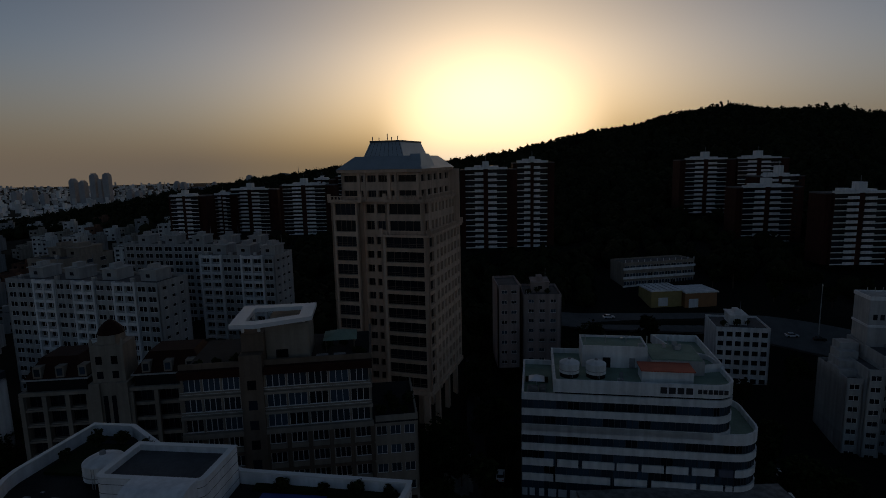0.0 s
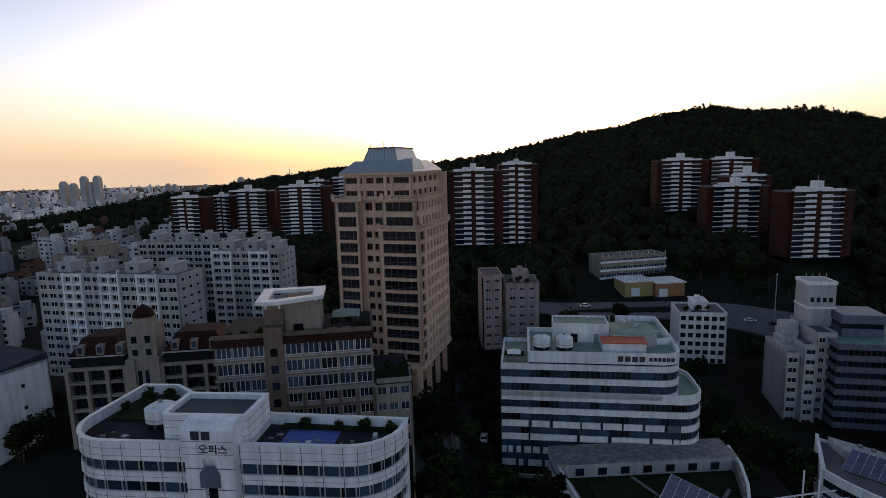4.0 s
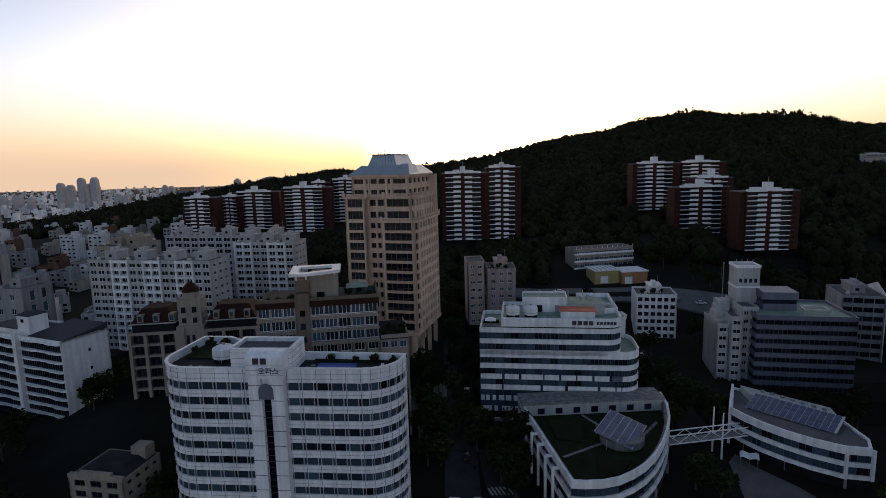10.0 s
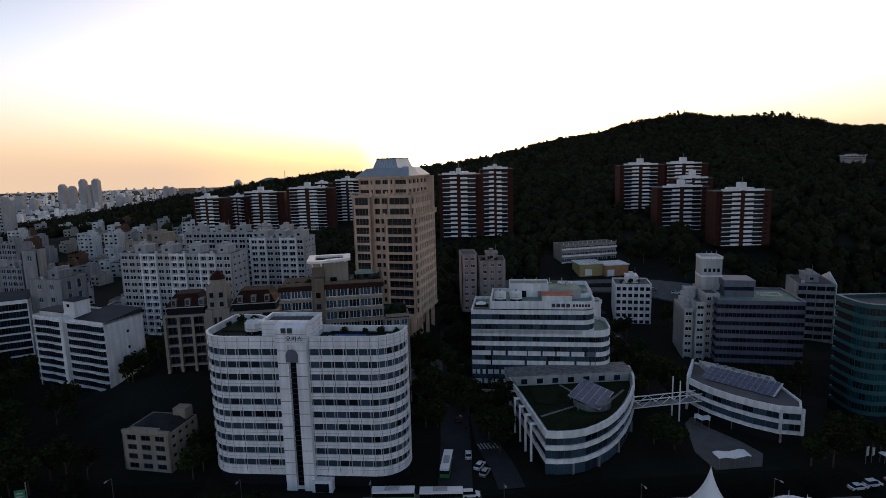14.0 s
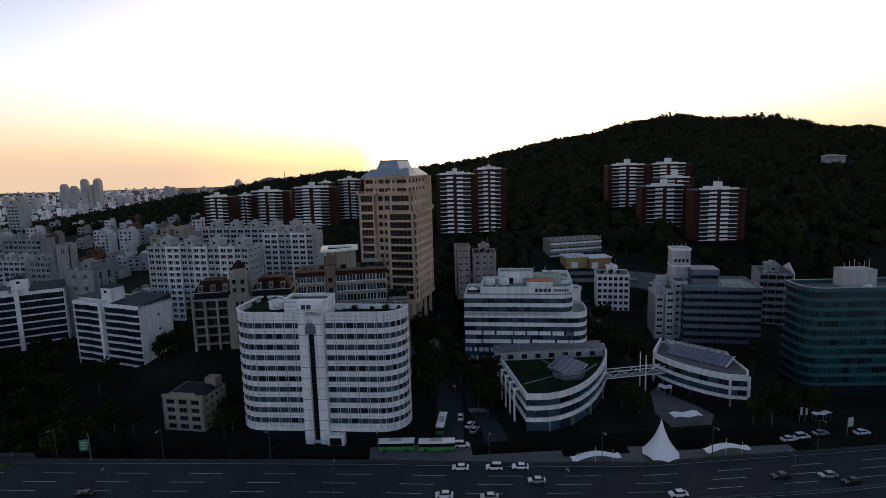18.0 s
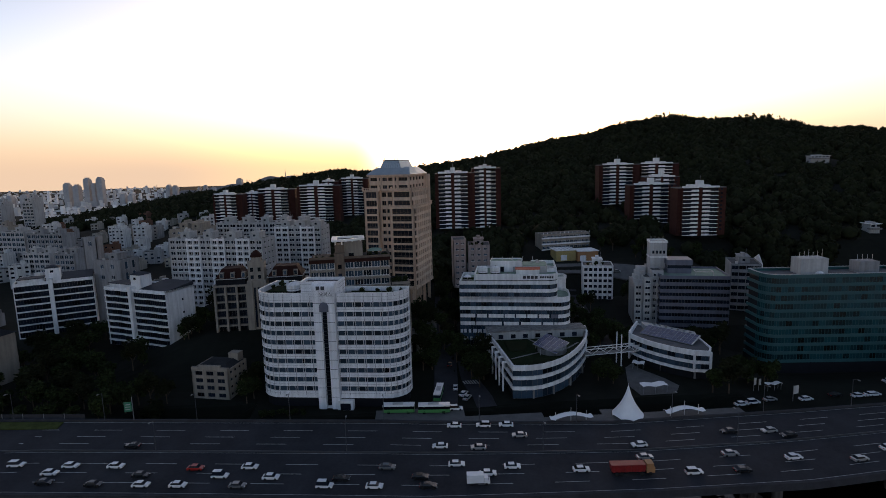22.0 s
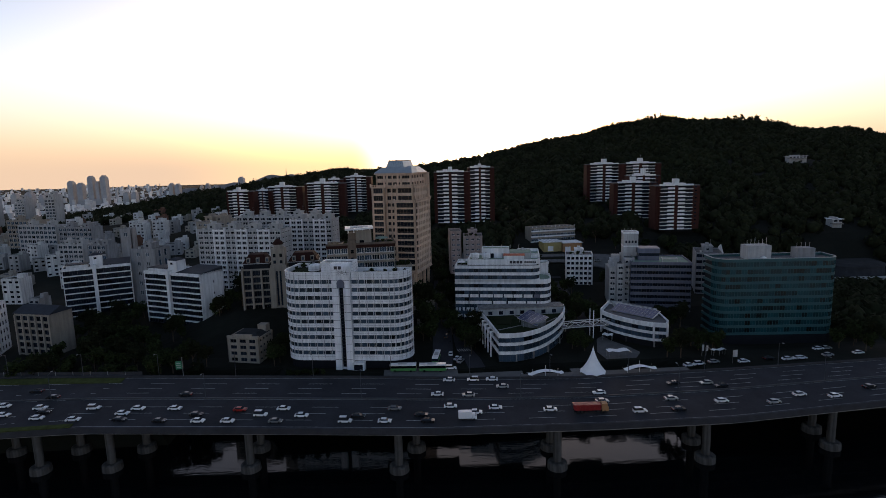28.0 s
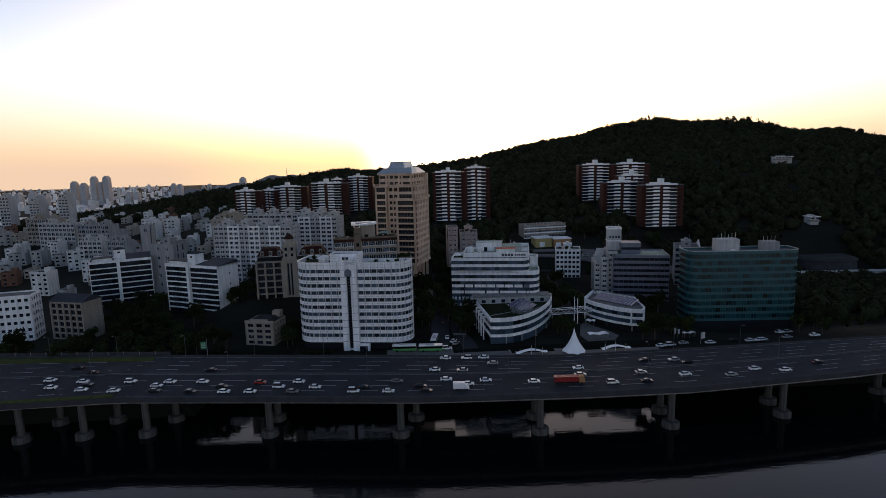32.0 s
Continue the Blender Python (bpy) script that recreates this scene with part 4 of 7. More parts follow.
# dark blue banded office with green roof
def blue_office():
    p, q = (146.0, 67.5), (176.0, 60.0)
    turn, L = heading(p, q)
    t = thing("blue_office_building", p[0], p[1], -3.3, turn, "dark blue-grey banded office block with green flat roof", "office building")
    D = 24
    A = [(0, 0), (L, 0), (L, D), (0, D)]
    part("core", Mb().prism(inset(A, 0.7), 0, 27), "dark_core", t)
    banded(t, A, 0, 3.3, 8, band=1.6, mat_band="blue_panel", step=2.7, open_to=2, win=dict(glass="glass_dark"))
    part("parapet", Mb().ring(A, 0.4, 26.4, 28.0), "blue_panel", t)
    part("roof_deck", Mb().prism(inset(A, 0.4), 26.4, 27.1), "roof_green", t)
    part("roof_house", Mb().box(5, 10, 27.1, 16, 20, 29.6), "blue_panel", t)
    part("roof_house_window", Mb().box(5.1, 10.1, 29.6, 15.9, 19.9, 31.2), "glass_dark", t)
    part("roof_house", Mb().box(4.7, 9.7, 31.2, 16.3, 20.3, 33.8), "blue_panel", t)
    part("roof_frame", Mb().ring([(17, 6), (25, 6), (25, 11), (17, 11)], 0.2, 28.6, 29.0).box(17, 6, 27.1, 17.2, 6.2, 28.6).box(24.8, 6, 27.1, 25, 6.2, 28.6), "steel", t)
    return t


blue_office()


# teal glass block
def teal_block():
    p, q = (170.0, 25.0), (226.5, 20.5)
    turn, L = heading(p, q)
    t = thing("teal_office_building", p[0], p[1], -8.6, turn, "large teal glass office block with rounded corner", "office building")
    A = rrect(0, 0, L, 15, 6, 5, (1, 1, 0, 0))
    part("core", Mb().prism(inset(A, 0.6), 0, 38.5), "dark_core", t)
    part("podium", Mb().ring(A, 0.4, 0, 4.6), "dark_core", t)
    fh = 3.5
    for f in range(10):
        z = 4.6 + f * fh
        part("floor_band", Mb().ring(A, 0.4, z, z + 1.2), "teal_frame", t)
        for i in range(12):
            a, c = A[i], A[(i + 1) % len(A)]
            l = math.hypot(c[0] - a[0], c[1] - a[1])
            k = max(1, round(l / 2.6))
            for j in range(k):
                put_window(t, lerp2(a, c, j / k), lerp2(a, c, (j + 1) / k), z + 1.2, l / k, fh - 1.2, back=0.12, frame_mat="teal_frame", glass="teal_glass", cols=2)
    z = 4.6 + 10 * fh
    part("parapet", Mb().ring(A, 0.4, z, z + 1.4), "teal_frame", t)
    part("coping", Mb().ring(inset(A, -0.1), 0.7, z + 1.4, z + 1.6), "pale_wall", t)
    part("roof_deck", Mb().prism(inset(A, 0.4), z - 0.6, z + 0.3), "roof_grey", t)
    part("roof_house", Mb().box(16, 5, z + 0.3, 27, 12, z + 6.8), "pale_wall", t)
    part("roof_house", Mb().box(40, 6, z + 0.3, 48, 12, z + 5.0), "grey_wall", t)
    for k in range(6):
        part("roof_aerial", Mb().bar((17 + k * 1.8, 8, z + 6.8), (17 + k * 1.8, 8, z + 9.0 + (k % 3) * 0.6), 0.09, 5), "steel", t)
    for k in range(4):
        part("roof_aerial", Mb().bar((41 + k * 2.0, 9, z + 5.0), (41 + k * 2.0, 9, z + 7.4), 0.09, 5), "steel", t)
    b = Mb()
    for i in range(5):
        b.cyl(0, 0, 1.8 * math.sin(radians(18 * i)), 1.8 * math.sin(radians(18 * (i + 1))), 1.8 * math.cos(radians(18 * i)), 1.8 * math.cos(radians(18 * (i + 1))) + 0.01, 16)
    part("dome", b, "white_wall", t, "small white radome", m=pose(22.5, 3.0, z + 0.3))
    return t


teal_block()


# beige residential tower
def tower():
    turn = -19.0
    t = thing("residential_tower", 8.2, 73.8, 11.0, turn, "tall beige stone apartment tower with hipped grey metal roof", "apartment tower")
    W, D = 24.0, 26.0
    base, fh, fl, rec = 12.6, 3.32, 11, 2.6
    f2, f3 = 3.9, 3.45
    z2 = base + fl * fh          # head of the broad lower part
    z3 = z2 + 2 * f2             # head of the first set-back
    z4 = z3 + 2 * f3             # eaves
    big = dict(frame_mat="frame_bronze", glass="glass_dark", fw=0.09, back=0.55)
    for x in (1.0, 6.0, 12, 18, W - 1.6):
        for y in (1.2, 9, 17, D - 1.6):
            part("pilotis", Mb().box(x - 0.6, y - 0.6, 0, x + 0.6, y + 0.6, base), "beige_stone", t)
    part("base_slab", Mb().box(-0.3, -0.3, base - 1.0, W + 0.3, D, base), "beige_stone", t)
    part("core", Mb().box(0.9, rec + 0.9, base, W - 0.9, D - 0.6, z2).box(0.9, 0.9, base, 6.3, rec + 0.9, z3).box(13.3, 0.9, base, W - 0.9, rec + 0.9, z2), "dark_core", t)
    part("core", Mb().box(0.9, rec + 0.9, z2, W - 2.2, D - 1.0, z3).box(13.6, 2.2, z2, W - 2.2, rec + 0.9, z3), "dark_core", t)
    wb = Mb()
    # left bay, recess and right bay of the front
    punched(t, wb, (0, 0), (7.2, 0), base, fh, fl, 1, sill=0.62, head=0.22, pier=0.95, th=0.8, win=big, split=4)
    punched(t, wb, (0, 0), (7.2, 0), z2, f2, 2, 1, sill=0.85, head=0.35, pier=0.95, th=0.8, win=big, split=4)
    wb.slab((7.2, 0), (7.2, rec), 0.5, base, z3)
    punched(t, wb, (7.2, rec), (12.4, rec), base, fh, fl, 2, sill=0.95, head=0.6, pier=0.7, edge=0.5, th=0.6, win=big, split=2)
    punched(t, wb, (7.2, rec), (13.2, rec), z2, f2, 2, 2, sill=1.1, head=0.7, pier=0.7, edge=0.5, th=0.6, win=big, split=2)
    wb.slab((12.4, rec), (12.4, 0), 0.5, base, z2)
    punched(t, wb, (12.4, 0), (W, 0), base, fh, fl, 1, sill=0.62, head=0.22, pier=1.15, th=0.8, win=big, split=5)
    # long side: one broad opening at the corner, then a row of narrow ones
    punched(t, wb, (W, 0), (W, 4.6), base, fh, fl, 1, sill=0.7, head=0.35, pier=0.8, th=0.8, win=big, split=2)
    punched(t, wb, (W, 4.6), (W, D), base, fh, fl, 7, sill=0.75, head=0.5, pier=1.2, th=0.8, win=big, split=1)
    wb.slab((W, D), (0, D), 0.5, base, z4).slab((0, D), (0, 0), 0.5, base, z3)
    part("wall", wb, "beige_stone", t)
    wb = Mb()
    punched(t, wb, (13.2, 1.3), (W - 1.3, 1.3), z2, f2, 2, 1, sill=0.95, head=0.5, pier=0.95, th=0.8, win=big, split=4)
    wb.slab((13.2, rec), (13.2, 1.3), 0.5, z2, z3)
    punched(t, wb, (W - 1.3, 1.3), (W - 1.3, 5.2), z2, f2, 2, 1, sill=1.0, head=0.55, pier=0.8, th=0.8, win=big, split=2)
    punched(t, wb, (W - 1.3, 5.2), (W - 1.3, D), z2, f2, 2, 7, sill=1.0, head=0.8, pier=1.25, th=0.8, win=big, split=1)
    part("upper_wall", wb, "beige_stone", t)
    wb = Mb()
    part("attic_core", Mb().box(2.8, 2.8, z3, W - 3.4, D - 1.2, z4), "dark_core", t)
    X = [2.0, 6.6, 8.0, 14.2, 15.8, W - 2.6]
    for i, c in enumerate((1, 1, 2, 1, 1)):
        punched(t, wb, (X[i], 2.0), (X[i + 1], 2.0), z3, f3, 2, c, sill=1.0, head=0.9, pier=0.35 if i in (1, 3) else 0.6, th=0.7, win=big, split=1 if i in (1, 3) else 3)
    punched(t, wb, (W - 2.6, 2.0), (W - 2.6, D), z3, f3, 2, 5, sill=1.0, head=0.9, pier=1.5, th=0.7, win=big, split=2)
    wb.slab((2.0, D), (2.0, 2.0), 0.5, z3, z4)
    part("attic_wall", wb, "beige_stone", t)
    for x in (X[1] - 0.3, X[2] - 0.3, X[3] - 0.3, X[4] - 0.3, W - 3.2):
        part("attic_pier", Mb().box(x, 1.75, z3, x + 0.6, 1.996, z4 - 0.5), "beige_stone", t)
    # string courses at every floor, cornices, balustrades
    for f in range(fl):
        z = base + f * fh
        part("balcony_ledge", Mb().box(0.8, -0.3, z + 0.38, 6.4, -0.004, z + 0.62), "beige_stone", t)
        part("balcony_ledge", Mb().box(13.4, -0.3, z + 0.38, W - 1.0, -0.004, z + 0.62), "beige_stone", t)
        part("balcony_ledge", Mb().box(W + 0.004, 0.7, z + 0.5, W + 0.25, 4.0, z + 0.7), "beige_stone", t)
        for x0, x1 in ((1.1, 6.1), (13.7, W - 1.3)):
            part("balcony_rail", Mb().box(x0, 0.28, z + 1.5, x1, 0.34, z + 1.56).box(x0, 0.28, z + 1.1, x1, 0.34, z + 1.14), "frame_bronze", t)
    part("cornice", Mb().box(12.1, -0.5, z2 - 0.1, W + 0.5, 1.296, z2 + 0.4).box(W - 1.296, 1.3, z2 - 0.1, W + 0.5, D + 0.3, z2 + 0.4), "beige_stone", t)
    part("cornice", Mb().box(-0.5, -0.5, z3 - 0.1, 8.0, 1.9, z3 + 0.45).box(8.0, rec - 0.7, z3 - 0.1, 12.9, rec + 0.4, z3 + 0.45).box(12.9, 0.8, z3 - 0.1, W - 0.8, 2.0, z3 + 0.45).box(W - 2.5, 2.0, z3 - 0.1, W - 0.8, D + 0.3, z3 + 0.45), "beige_stone", t)
    part("cornice", Mb().box(1.3, 1.2, z4 - 0.25, W - 1.7, D + 0.4, z4 + 0.45), "beige_stone", t)
    for x0, y0, x1, y1, z in ((12.6, -0.3, W + 0.3, -0.3, z2 + 0.4), (-0.3, -0.3, 7.8, -0.3, z3 + 0.45), (13.2, 1.0, W - 1.0, 1.0, z3 + 0.45), (W - 1.0, 1.0, W - 1.0, D, z3 + 0.45), (W + 0.3, -0.3, W + 0.3, D, z2 + 0.4)):
        L = math.hypot(x1 - x0, y1 - y0)
        k = int(L / 0.9)
        part("balustrade", Mb().slab((x0, y0), (x1, y1), 0.25, z + 0.75, z + 0.95), "beige_stone", t)
        b = Mb()
        for i in range(k):
            x, y = lerp2((x0, y0), (x1, y1), (i + 0.5) / k)
            b.box(x - 0.13, y - 0.02, z, x + 0.13, y + 0.2, z + 0.75)
        tagged(part("balustrade_infill", b, "beige_stone", t), kind="stuff")
        for x, y in ((x0, y0), (x1, y1)):
            part("newel", Mb().box(x - 0.35, y - 0.15, z, x + 0.35, y + 0.5, z + 1.4), "beige_stone", t)
    zr = z4 + 0.45
    o = [(1.2, 1.0), (W - 1.4, 1.0), (W - 1.4, D + 0.2), (1.2, D + 0.2)]
    part("lower_roof", Mb().frustum(o, zr, inset(o, 3.4), zr + 3.0), "roof_metal", t, "sloping grey metal roof")
    m_ = [(6.0, 3.6), (W - 6.2, 3.6), (W - 6.2, D - 4), (6.0, D - 4)]
    part("cap_roof", Mb().frustum(m_, zr + 0.6, inset(m_, 2.1), zr + 6.2), "roof_metal", t, "truncated hipped metal roof")
    part("cap_rim", Mb().ring(inset(m_, 2.0), 0.25, zr + 6.2, zr + 6.6), "frame_dark", t)
    g_ = [(W - 6.0, 2.0), (W - 2.0, 2.0), (W - 2.0, 12.0), (W - 6.0, 12.0)]
    part("side_roof", Mb().frustum(g_, zr + 0.3, [(W - 5.2, 4.0), (W - 2.8, 4.0), (W - 2.8, 10.0), (W - 5.2, 10.0)], zr + 3.4), "roof_metal", t, "small hipped metal side roof")
    b = Mb()
    for i in range(9):
        x = 6.6 + i * 1.35
        b.bar((x, 3.7 + 0.02, zr + 0.75), (8.1 + (x - 6.0) / 11.8 * 7.6, 5.66, zr + 6.15), 0.05, 4)
    part("roof_seam", b, "frame_dark", t)
    for x, y, h in ((8.6, 6, 1.0), (10.2, 6.2, 0.7), (12.0, 7, 1.6), (13.4, 6.2, 0.8), (15.0, 6.0, 1.0)):
        part("roof_aerial", Mb().bar((x, y, zr + 6.2), (x, y, zr + 6.6 + h), 0.11, 5), "steel_grey", t)
    return t


tower()


# ---- apartment slabs and other houses ----
def slab_house(p, q, D, z0, z1, floors, cols, wall="pale_wall", label="pale concrete apartment slab with rows of paired windows", stairs=3, side=3, name="apartment_slab", category="apartment building", group="", roof="roof_grey", split=2, sill=0.95, head=0.45, pier=0.9, win=None, stair_h=3.2, rim=0.8):
    turn, L = heading(p, q)
    t = thing(name, p[0], p[1], z0, turn, label, category, group)
    H = z1 - z0
    fh = H / floors
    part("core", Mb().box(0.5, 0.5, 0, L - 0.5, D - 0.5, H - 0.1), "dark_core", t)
    wb = Mb()
    punched(t, wb, (0, 0), (L, 0), 0, fh, floors, cols, sill=sill, head=head, pier=pier, win=win, split=split)
    if side:
        punched(t, wb, (L, 0), (L, D), 0, fh, floors, side, sill=1.1, head=0.7, pier=D / (side * 2.2), win=win, split=1)
    else:
        wb.slab((L, 0), (L, D), 0.4, 0, H)
    wb.slab((L, D), (0, D), 0.4, 0, H).slab((0, D), (0, 0), 0.4, 0, H)
    part("wall", wb, wall, t)
    part("roof_deck", Mb().box(0.3, 0.3, H - 0.1, L - 0.3, D - 0.3, H + 0.15), roof, t)
    part("parapet", Mb().ring([(0, 0), (L, 0), (L, D), (0, D)], 0.3, H, H + rim), wall, t)
    for k in range(stairs):
        x = L * (k + 0.5) / stairs
        part("stair_house", Mb().box(x - 2.6, D * 0.35, H + 0.15, x + 2.6, D * 0.85, H + stair_h), wall, t)
        part("stair_roof", Mb().box(x - 2.9, D * 0.32, H + stair_h, x + 2.9, D * 0.88, H + stair_h + 0.35), wall, t)
        part("cooling_unit", Mb().box(x - 4.6, D * 0.2, H + 0.15, x - 3.4, D * 0.2 + 0.8, H + 1.3), "steel", t)
        part("roof_aerial", Mb().bar((x + 2.2, D * 0.8, H + stair_h + 0.3), (x + 2.2, D * 0.8, H + stair_h + 3.4), 0.07, 5), "steel_grey", t)
        part("stair_window", Mb().box(x - 0.8, D * 0.35 - 0.05, H + 1.2, x + 0.5, D * 0.35 - 0.003, H + 2.2), "glass_dark", t)
        part("vent_box", Mb().box(x - 1.0, D * 0.45, H + stair_h + 0.35, x + 0.8, D * 0.7, H + stair_h + 1.7), wall, t)
    return t, L, H


def white_bays(t, L, H, floors, cols, pier, firsts):
    """White framed bays, two windows wide, standing out from a slab's front."""
    pitch = (L - pier) / cols
    fh = H / floors
    for c in firsts:
        x0 = pier / 2 + c * pitch
        for i in range(3):
            x = x0 + i * pitch
            part("bay_rib", Mb().box(x - 0.34, -0.7, 0, x + 0.34, -0.004, H + 0.9), "white_wall", t)
        for f in range(floors + 1):
            z = f * fh
            part("bay_sill", Mb().box(x0 + 0.34, -0.6, z - 0.3, x0 + pitch - 0.34, -0.004, z + 0.55).box(x0 + pitch + 0.34, -0.6, z - 0.3, x0 + 2 * pitch - 0.34, -0.004, z + 0.55), "white_wall", t)


t, L, H = slab_house((-97, 110.5), (-45.5, 97.6), 13, 9, 44, 12, 15, stairs=4, sill=0.85, head=0.4, pier=0.75, win=dict(fw=0.13, glass="glass_dark"), label="long pale concrete apartment slab with paired white windows")
white_bays(t, L, H, 12, 15, 0.75, (3, 7, 11))
t, L, H = slab_house((-48, 134), (-21, 127.9), 13, 12, 46, 12, 7, stairs=3, sill=0.85, head=0.4, pier=0.8, win=dict(fw=0.13, glass="glass_dark"), label="pale concrete apartment slab beside the tower")
white_bays(t, L, H, 12, 7, 0.8, (0, 4))
slab_house((-92, 168), (-32, 155), 12, 12, 46, 12, 14, stairs=5, sill=0.6, head=0.3, win=dict(fw=0.13, glass="glass_dark"), label="pale apartment slab behind others with stair houses on its roof")
slab_house((-105, 132), (-90, 128), 20, 8, 46.5, 12, 4, wall="cream_wall", stairs=2, label="beige apartment block with small square windows", sill=1.3, head=0.7, pier=1.6)
slab_house((-150, 128), (-143, 128), 7, 2, 44, 1, 1, wall="grey_wall", stairs=0, side=0, label="slim blank grey concrete end wall block", sill=38, head=1.5, pier=2.5)
slab_house((-136, 110), (-120.5, 106.8), 14, 0, 34, 6, 2, wall="grey_wall", stairs=1, side=2, label="grey concrete block with few dark openings", sill=2.0, head=1.6, pier=4.0)
slab_house((124.0, 117), (140.0, 113), 15, 1.5, 20.5, 6, 6, wall="white_wall", stairs=1, side=5, label="white square-windowed apartment block with roof garden", sill=0.8, head=0.7, pier=0.8, win=dict(frame_mat="frame_dark", glass="glass_dark"), split=1)
slab_house((51, 105), (58, 105), 14, 14, 39, 8, 2, wall="pink_wall", stairs=0, side=0, label="slim pinkish apartment block end", sill=1.2, head=0.8, pier=1.2)
slab_house((59, 107), (70.5, 106), 15, 14, 35.5, 7, 3, wall="pink_wall", stairs=1, side=3, label="pinkish apartment block with plants on its roof", sill=1.2, head=0.8, pier=1.6)
t, L, H = slab_house((116.5, 183.5), (151, 190), 12, 19, 29.6, 3, 12, wall="cream_wall", stairs=0, side=0, label="long low school-like block with pale bands", sill=1.3, head=0.5, pier=0.4, name="school_block", category="school")
for k in range(3):
    part("sun_band", Mb().box(-0.3, -0.5, k * 4 + 0.2, L + 0.3, 0, k * 4 + 1.2), "white_wall", t)
for k in range(12):
    part("roof_post", Mb().box(1 + k * 3.1, 0.4, H + 0.8, 1.2 + k * 3.1, 0.6, H + 1.9), "frame_white", t)
t = thing("painted_hall", 121, 163, 15, 4, "low hall with yellow painted wall and white roof", "hall")
part("wall", Mb().box(0, 0, 0, 13, 12, 7.2), "yellow", t, "yellow painted wall")
part("wall", Mb().box(13.4, -2, 0, 27, 10, 6.4), "orange", t, "orange brick wall")
part("roof", Mb().box(-0.5, -0.5, 7.2, 13.3, 12.5, 7.8), "white_wall", t)
part("roof", Mb().box(13.35, -2.5, 6.4, 27.5, 10.5, 6.9), "white_wall", t)
for k in range(5):
    part("roof_rib", Mb().box(1 + k * 2.6, -0.4, 7.8, 1.2 + k * 2.6, 12.4, 7.95), "steel_grey", t)
part("shutter", Mb().box(15, -2.1, 0, 19, -2.0, 4), "white_wall", t)
part("shutter", Mb().box(3, -0.1, 1, 7, 0.0, 4.5), "white_wall", t)

slab_house((-205, 29), (-164.5, 38), 13, -3.4, 19.5, 6, 14, wall="white_wall", stairs=1, side=4, label="white apartment block with small dark windows", sill=1.2, head=1.0, pier=1.2, split=1, win=dict(frame_mat="frame_dark", glass="glass_dark"))
t, L, H = slab_house((193, 89.2), (206, 84), 20, -4, 24, 8, 4, wall="grey_wall", stairs=1, side=0, label="grey office block with dark bands and white end wall", sill=1.4, head=0.2, pier=0.25, win=dict(frame_mat="frame_dark", glass="glass_dark"))
part("end_wall", Mb().add([(L + x, y, z) for x in (0.004, 0.3) for y, z in ((-0.3, 0), (20.3, 0), (20.3, H + 1.0), (10, H + 4.5), (-0.3, H + 1.0))], [(4, 3, 2, 1, 0), (5, 6, 7, 8, 9)] + [(i, (i + 1) % 5, 5 + (i + 1) % 5, 5 + i) for i in range(5)]), "white_wall", t, "white gabled end wall")
for k in range(5):
    part("end_window", Mb().box(L + 0.29, 8.5, 3 + k * 4.4, L + 0.36, 10.5, 5 + k * 4.4), "glass_dark", t)


# stepped apartment house with a roof tower
def stepped_apartments():
    t = thing("stepped_apartment_building", 136.5, 74, -2.5, -12, "pale apartment house stepping up to a roof tower", "apartment building")
    wb = Mb()
    kw = dict(frame_mat="frame_white", glass="glass_dark")
    fh = 3.05
    for x0, x1, y0, d, fl, c in ((0, 4, 1.5, 16, 7, 1), (4, 8, 0, 18, 8, 1), (8, 13.5, 2, 18, 9, 2), (13.5, 21, 0.5, 18, 7, 3)):
        part("core", Mb().box(x0 + 0.4, y0 + 0.4, 0, x1 - 0.4, y0 + d, fl * fh), "dark_core", t)
        punched(t, wb, (x0, y0), (x1, y0), 0, fh, fl, c, sill=1.0, head=0.6, pier=0.8, win=kw)
        wb.slab((x1, y0), (x1, y0 + d), 0.4, 0, fl * fh).slab((x0, y0 + d), (x0, y0), 0.4, 0, fl * fh)
        part("roof_deck", Mb().box(x0 + 0.2, y0 + 0.2, fl * fh - 0.2, x1 - 0.2, y0 + d, fl * fh + 0.1), "roof_grey", t)
        part("parapet", Mb().ring([(x0, y0), (x1, y0), (x1, y0 + d), (x0, y0 + d)], 0.25, fl * fh, fl * fh + 1.0), "pale_wall", t)
    punched(t, wb, (0, 17.5), (0, 1.5), 0, fh, 7, 5, sill=1.0, head=0.6, pier=1.4, win=kw)
    punched(t, wb, (21, 0.5), (21, 18.5), 0, fh, 7, 5, sill=1.0, head=0.6, pier=1.4, win=kw)
    part("wall", wb, "pale_wall", t)
    for k in range(4):
        part("step_roof", Mb().box(-0.2 + k * 1.0, 5 + k * 2.5, 7 * fh, 4 + k * 1.2, 12 + k * 1.5, 7 * fh + 1.8 + k * 1.7), "pale_wall", t)
    part("roof_tower", Mb().box(9, 12, 9 * fh, 17, 20, 9 * fh + 13.5), "pale_wall", t)
    part("tower_band", Mb().ring([(8.8, 11.8), (17.2, 11.8), (17.2, 20.2), (8.8, 20.2)], 0.3, 9 * fh + 5.5, 9 * fh + 6.1), "white_wall", t)
    part("tower_band", Mb().ring([(8.8, 11.8), (17.2, 11.8), (17.2, 20.2), (8.8, 20.2)], 0.3, 9 * fh + 12.9, 9 * fh + 13.9), "white_wall", t)
    for k in range(4):
        part("tower_window", Mb().box(10 + k * 1.7, 11.9, 9 * fh + 7.5, 11 + k * 1.7, 12.05, 9 * fh + 9), "glass_dark", t)
        part("roof_aerial", Mb().bar((10 + k * 1.9, 16, 9 * fh + 13.9), (10 + k * 1.9, 16, 9 * fh + 15.6), 0.09, 5), "steel", t)
    return t


stepped_apartments()


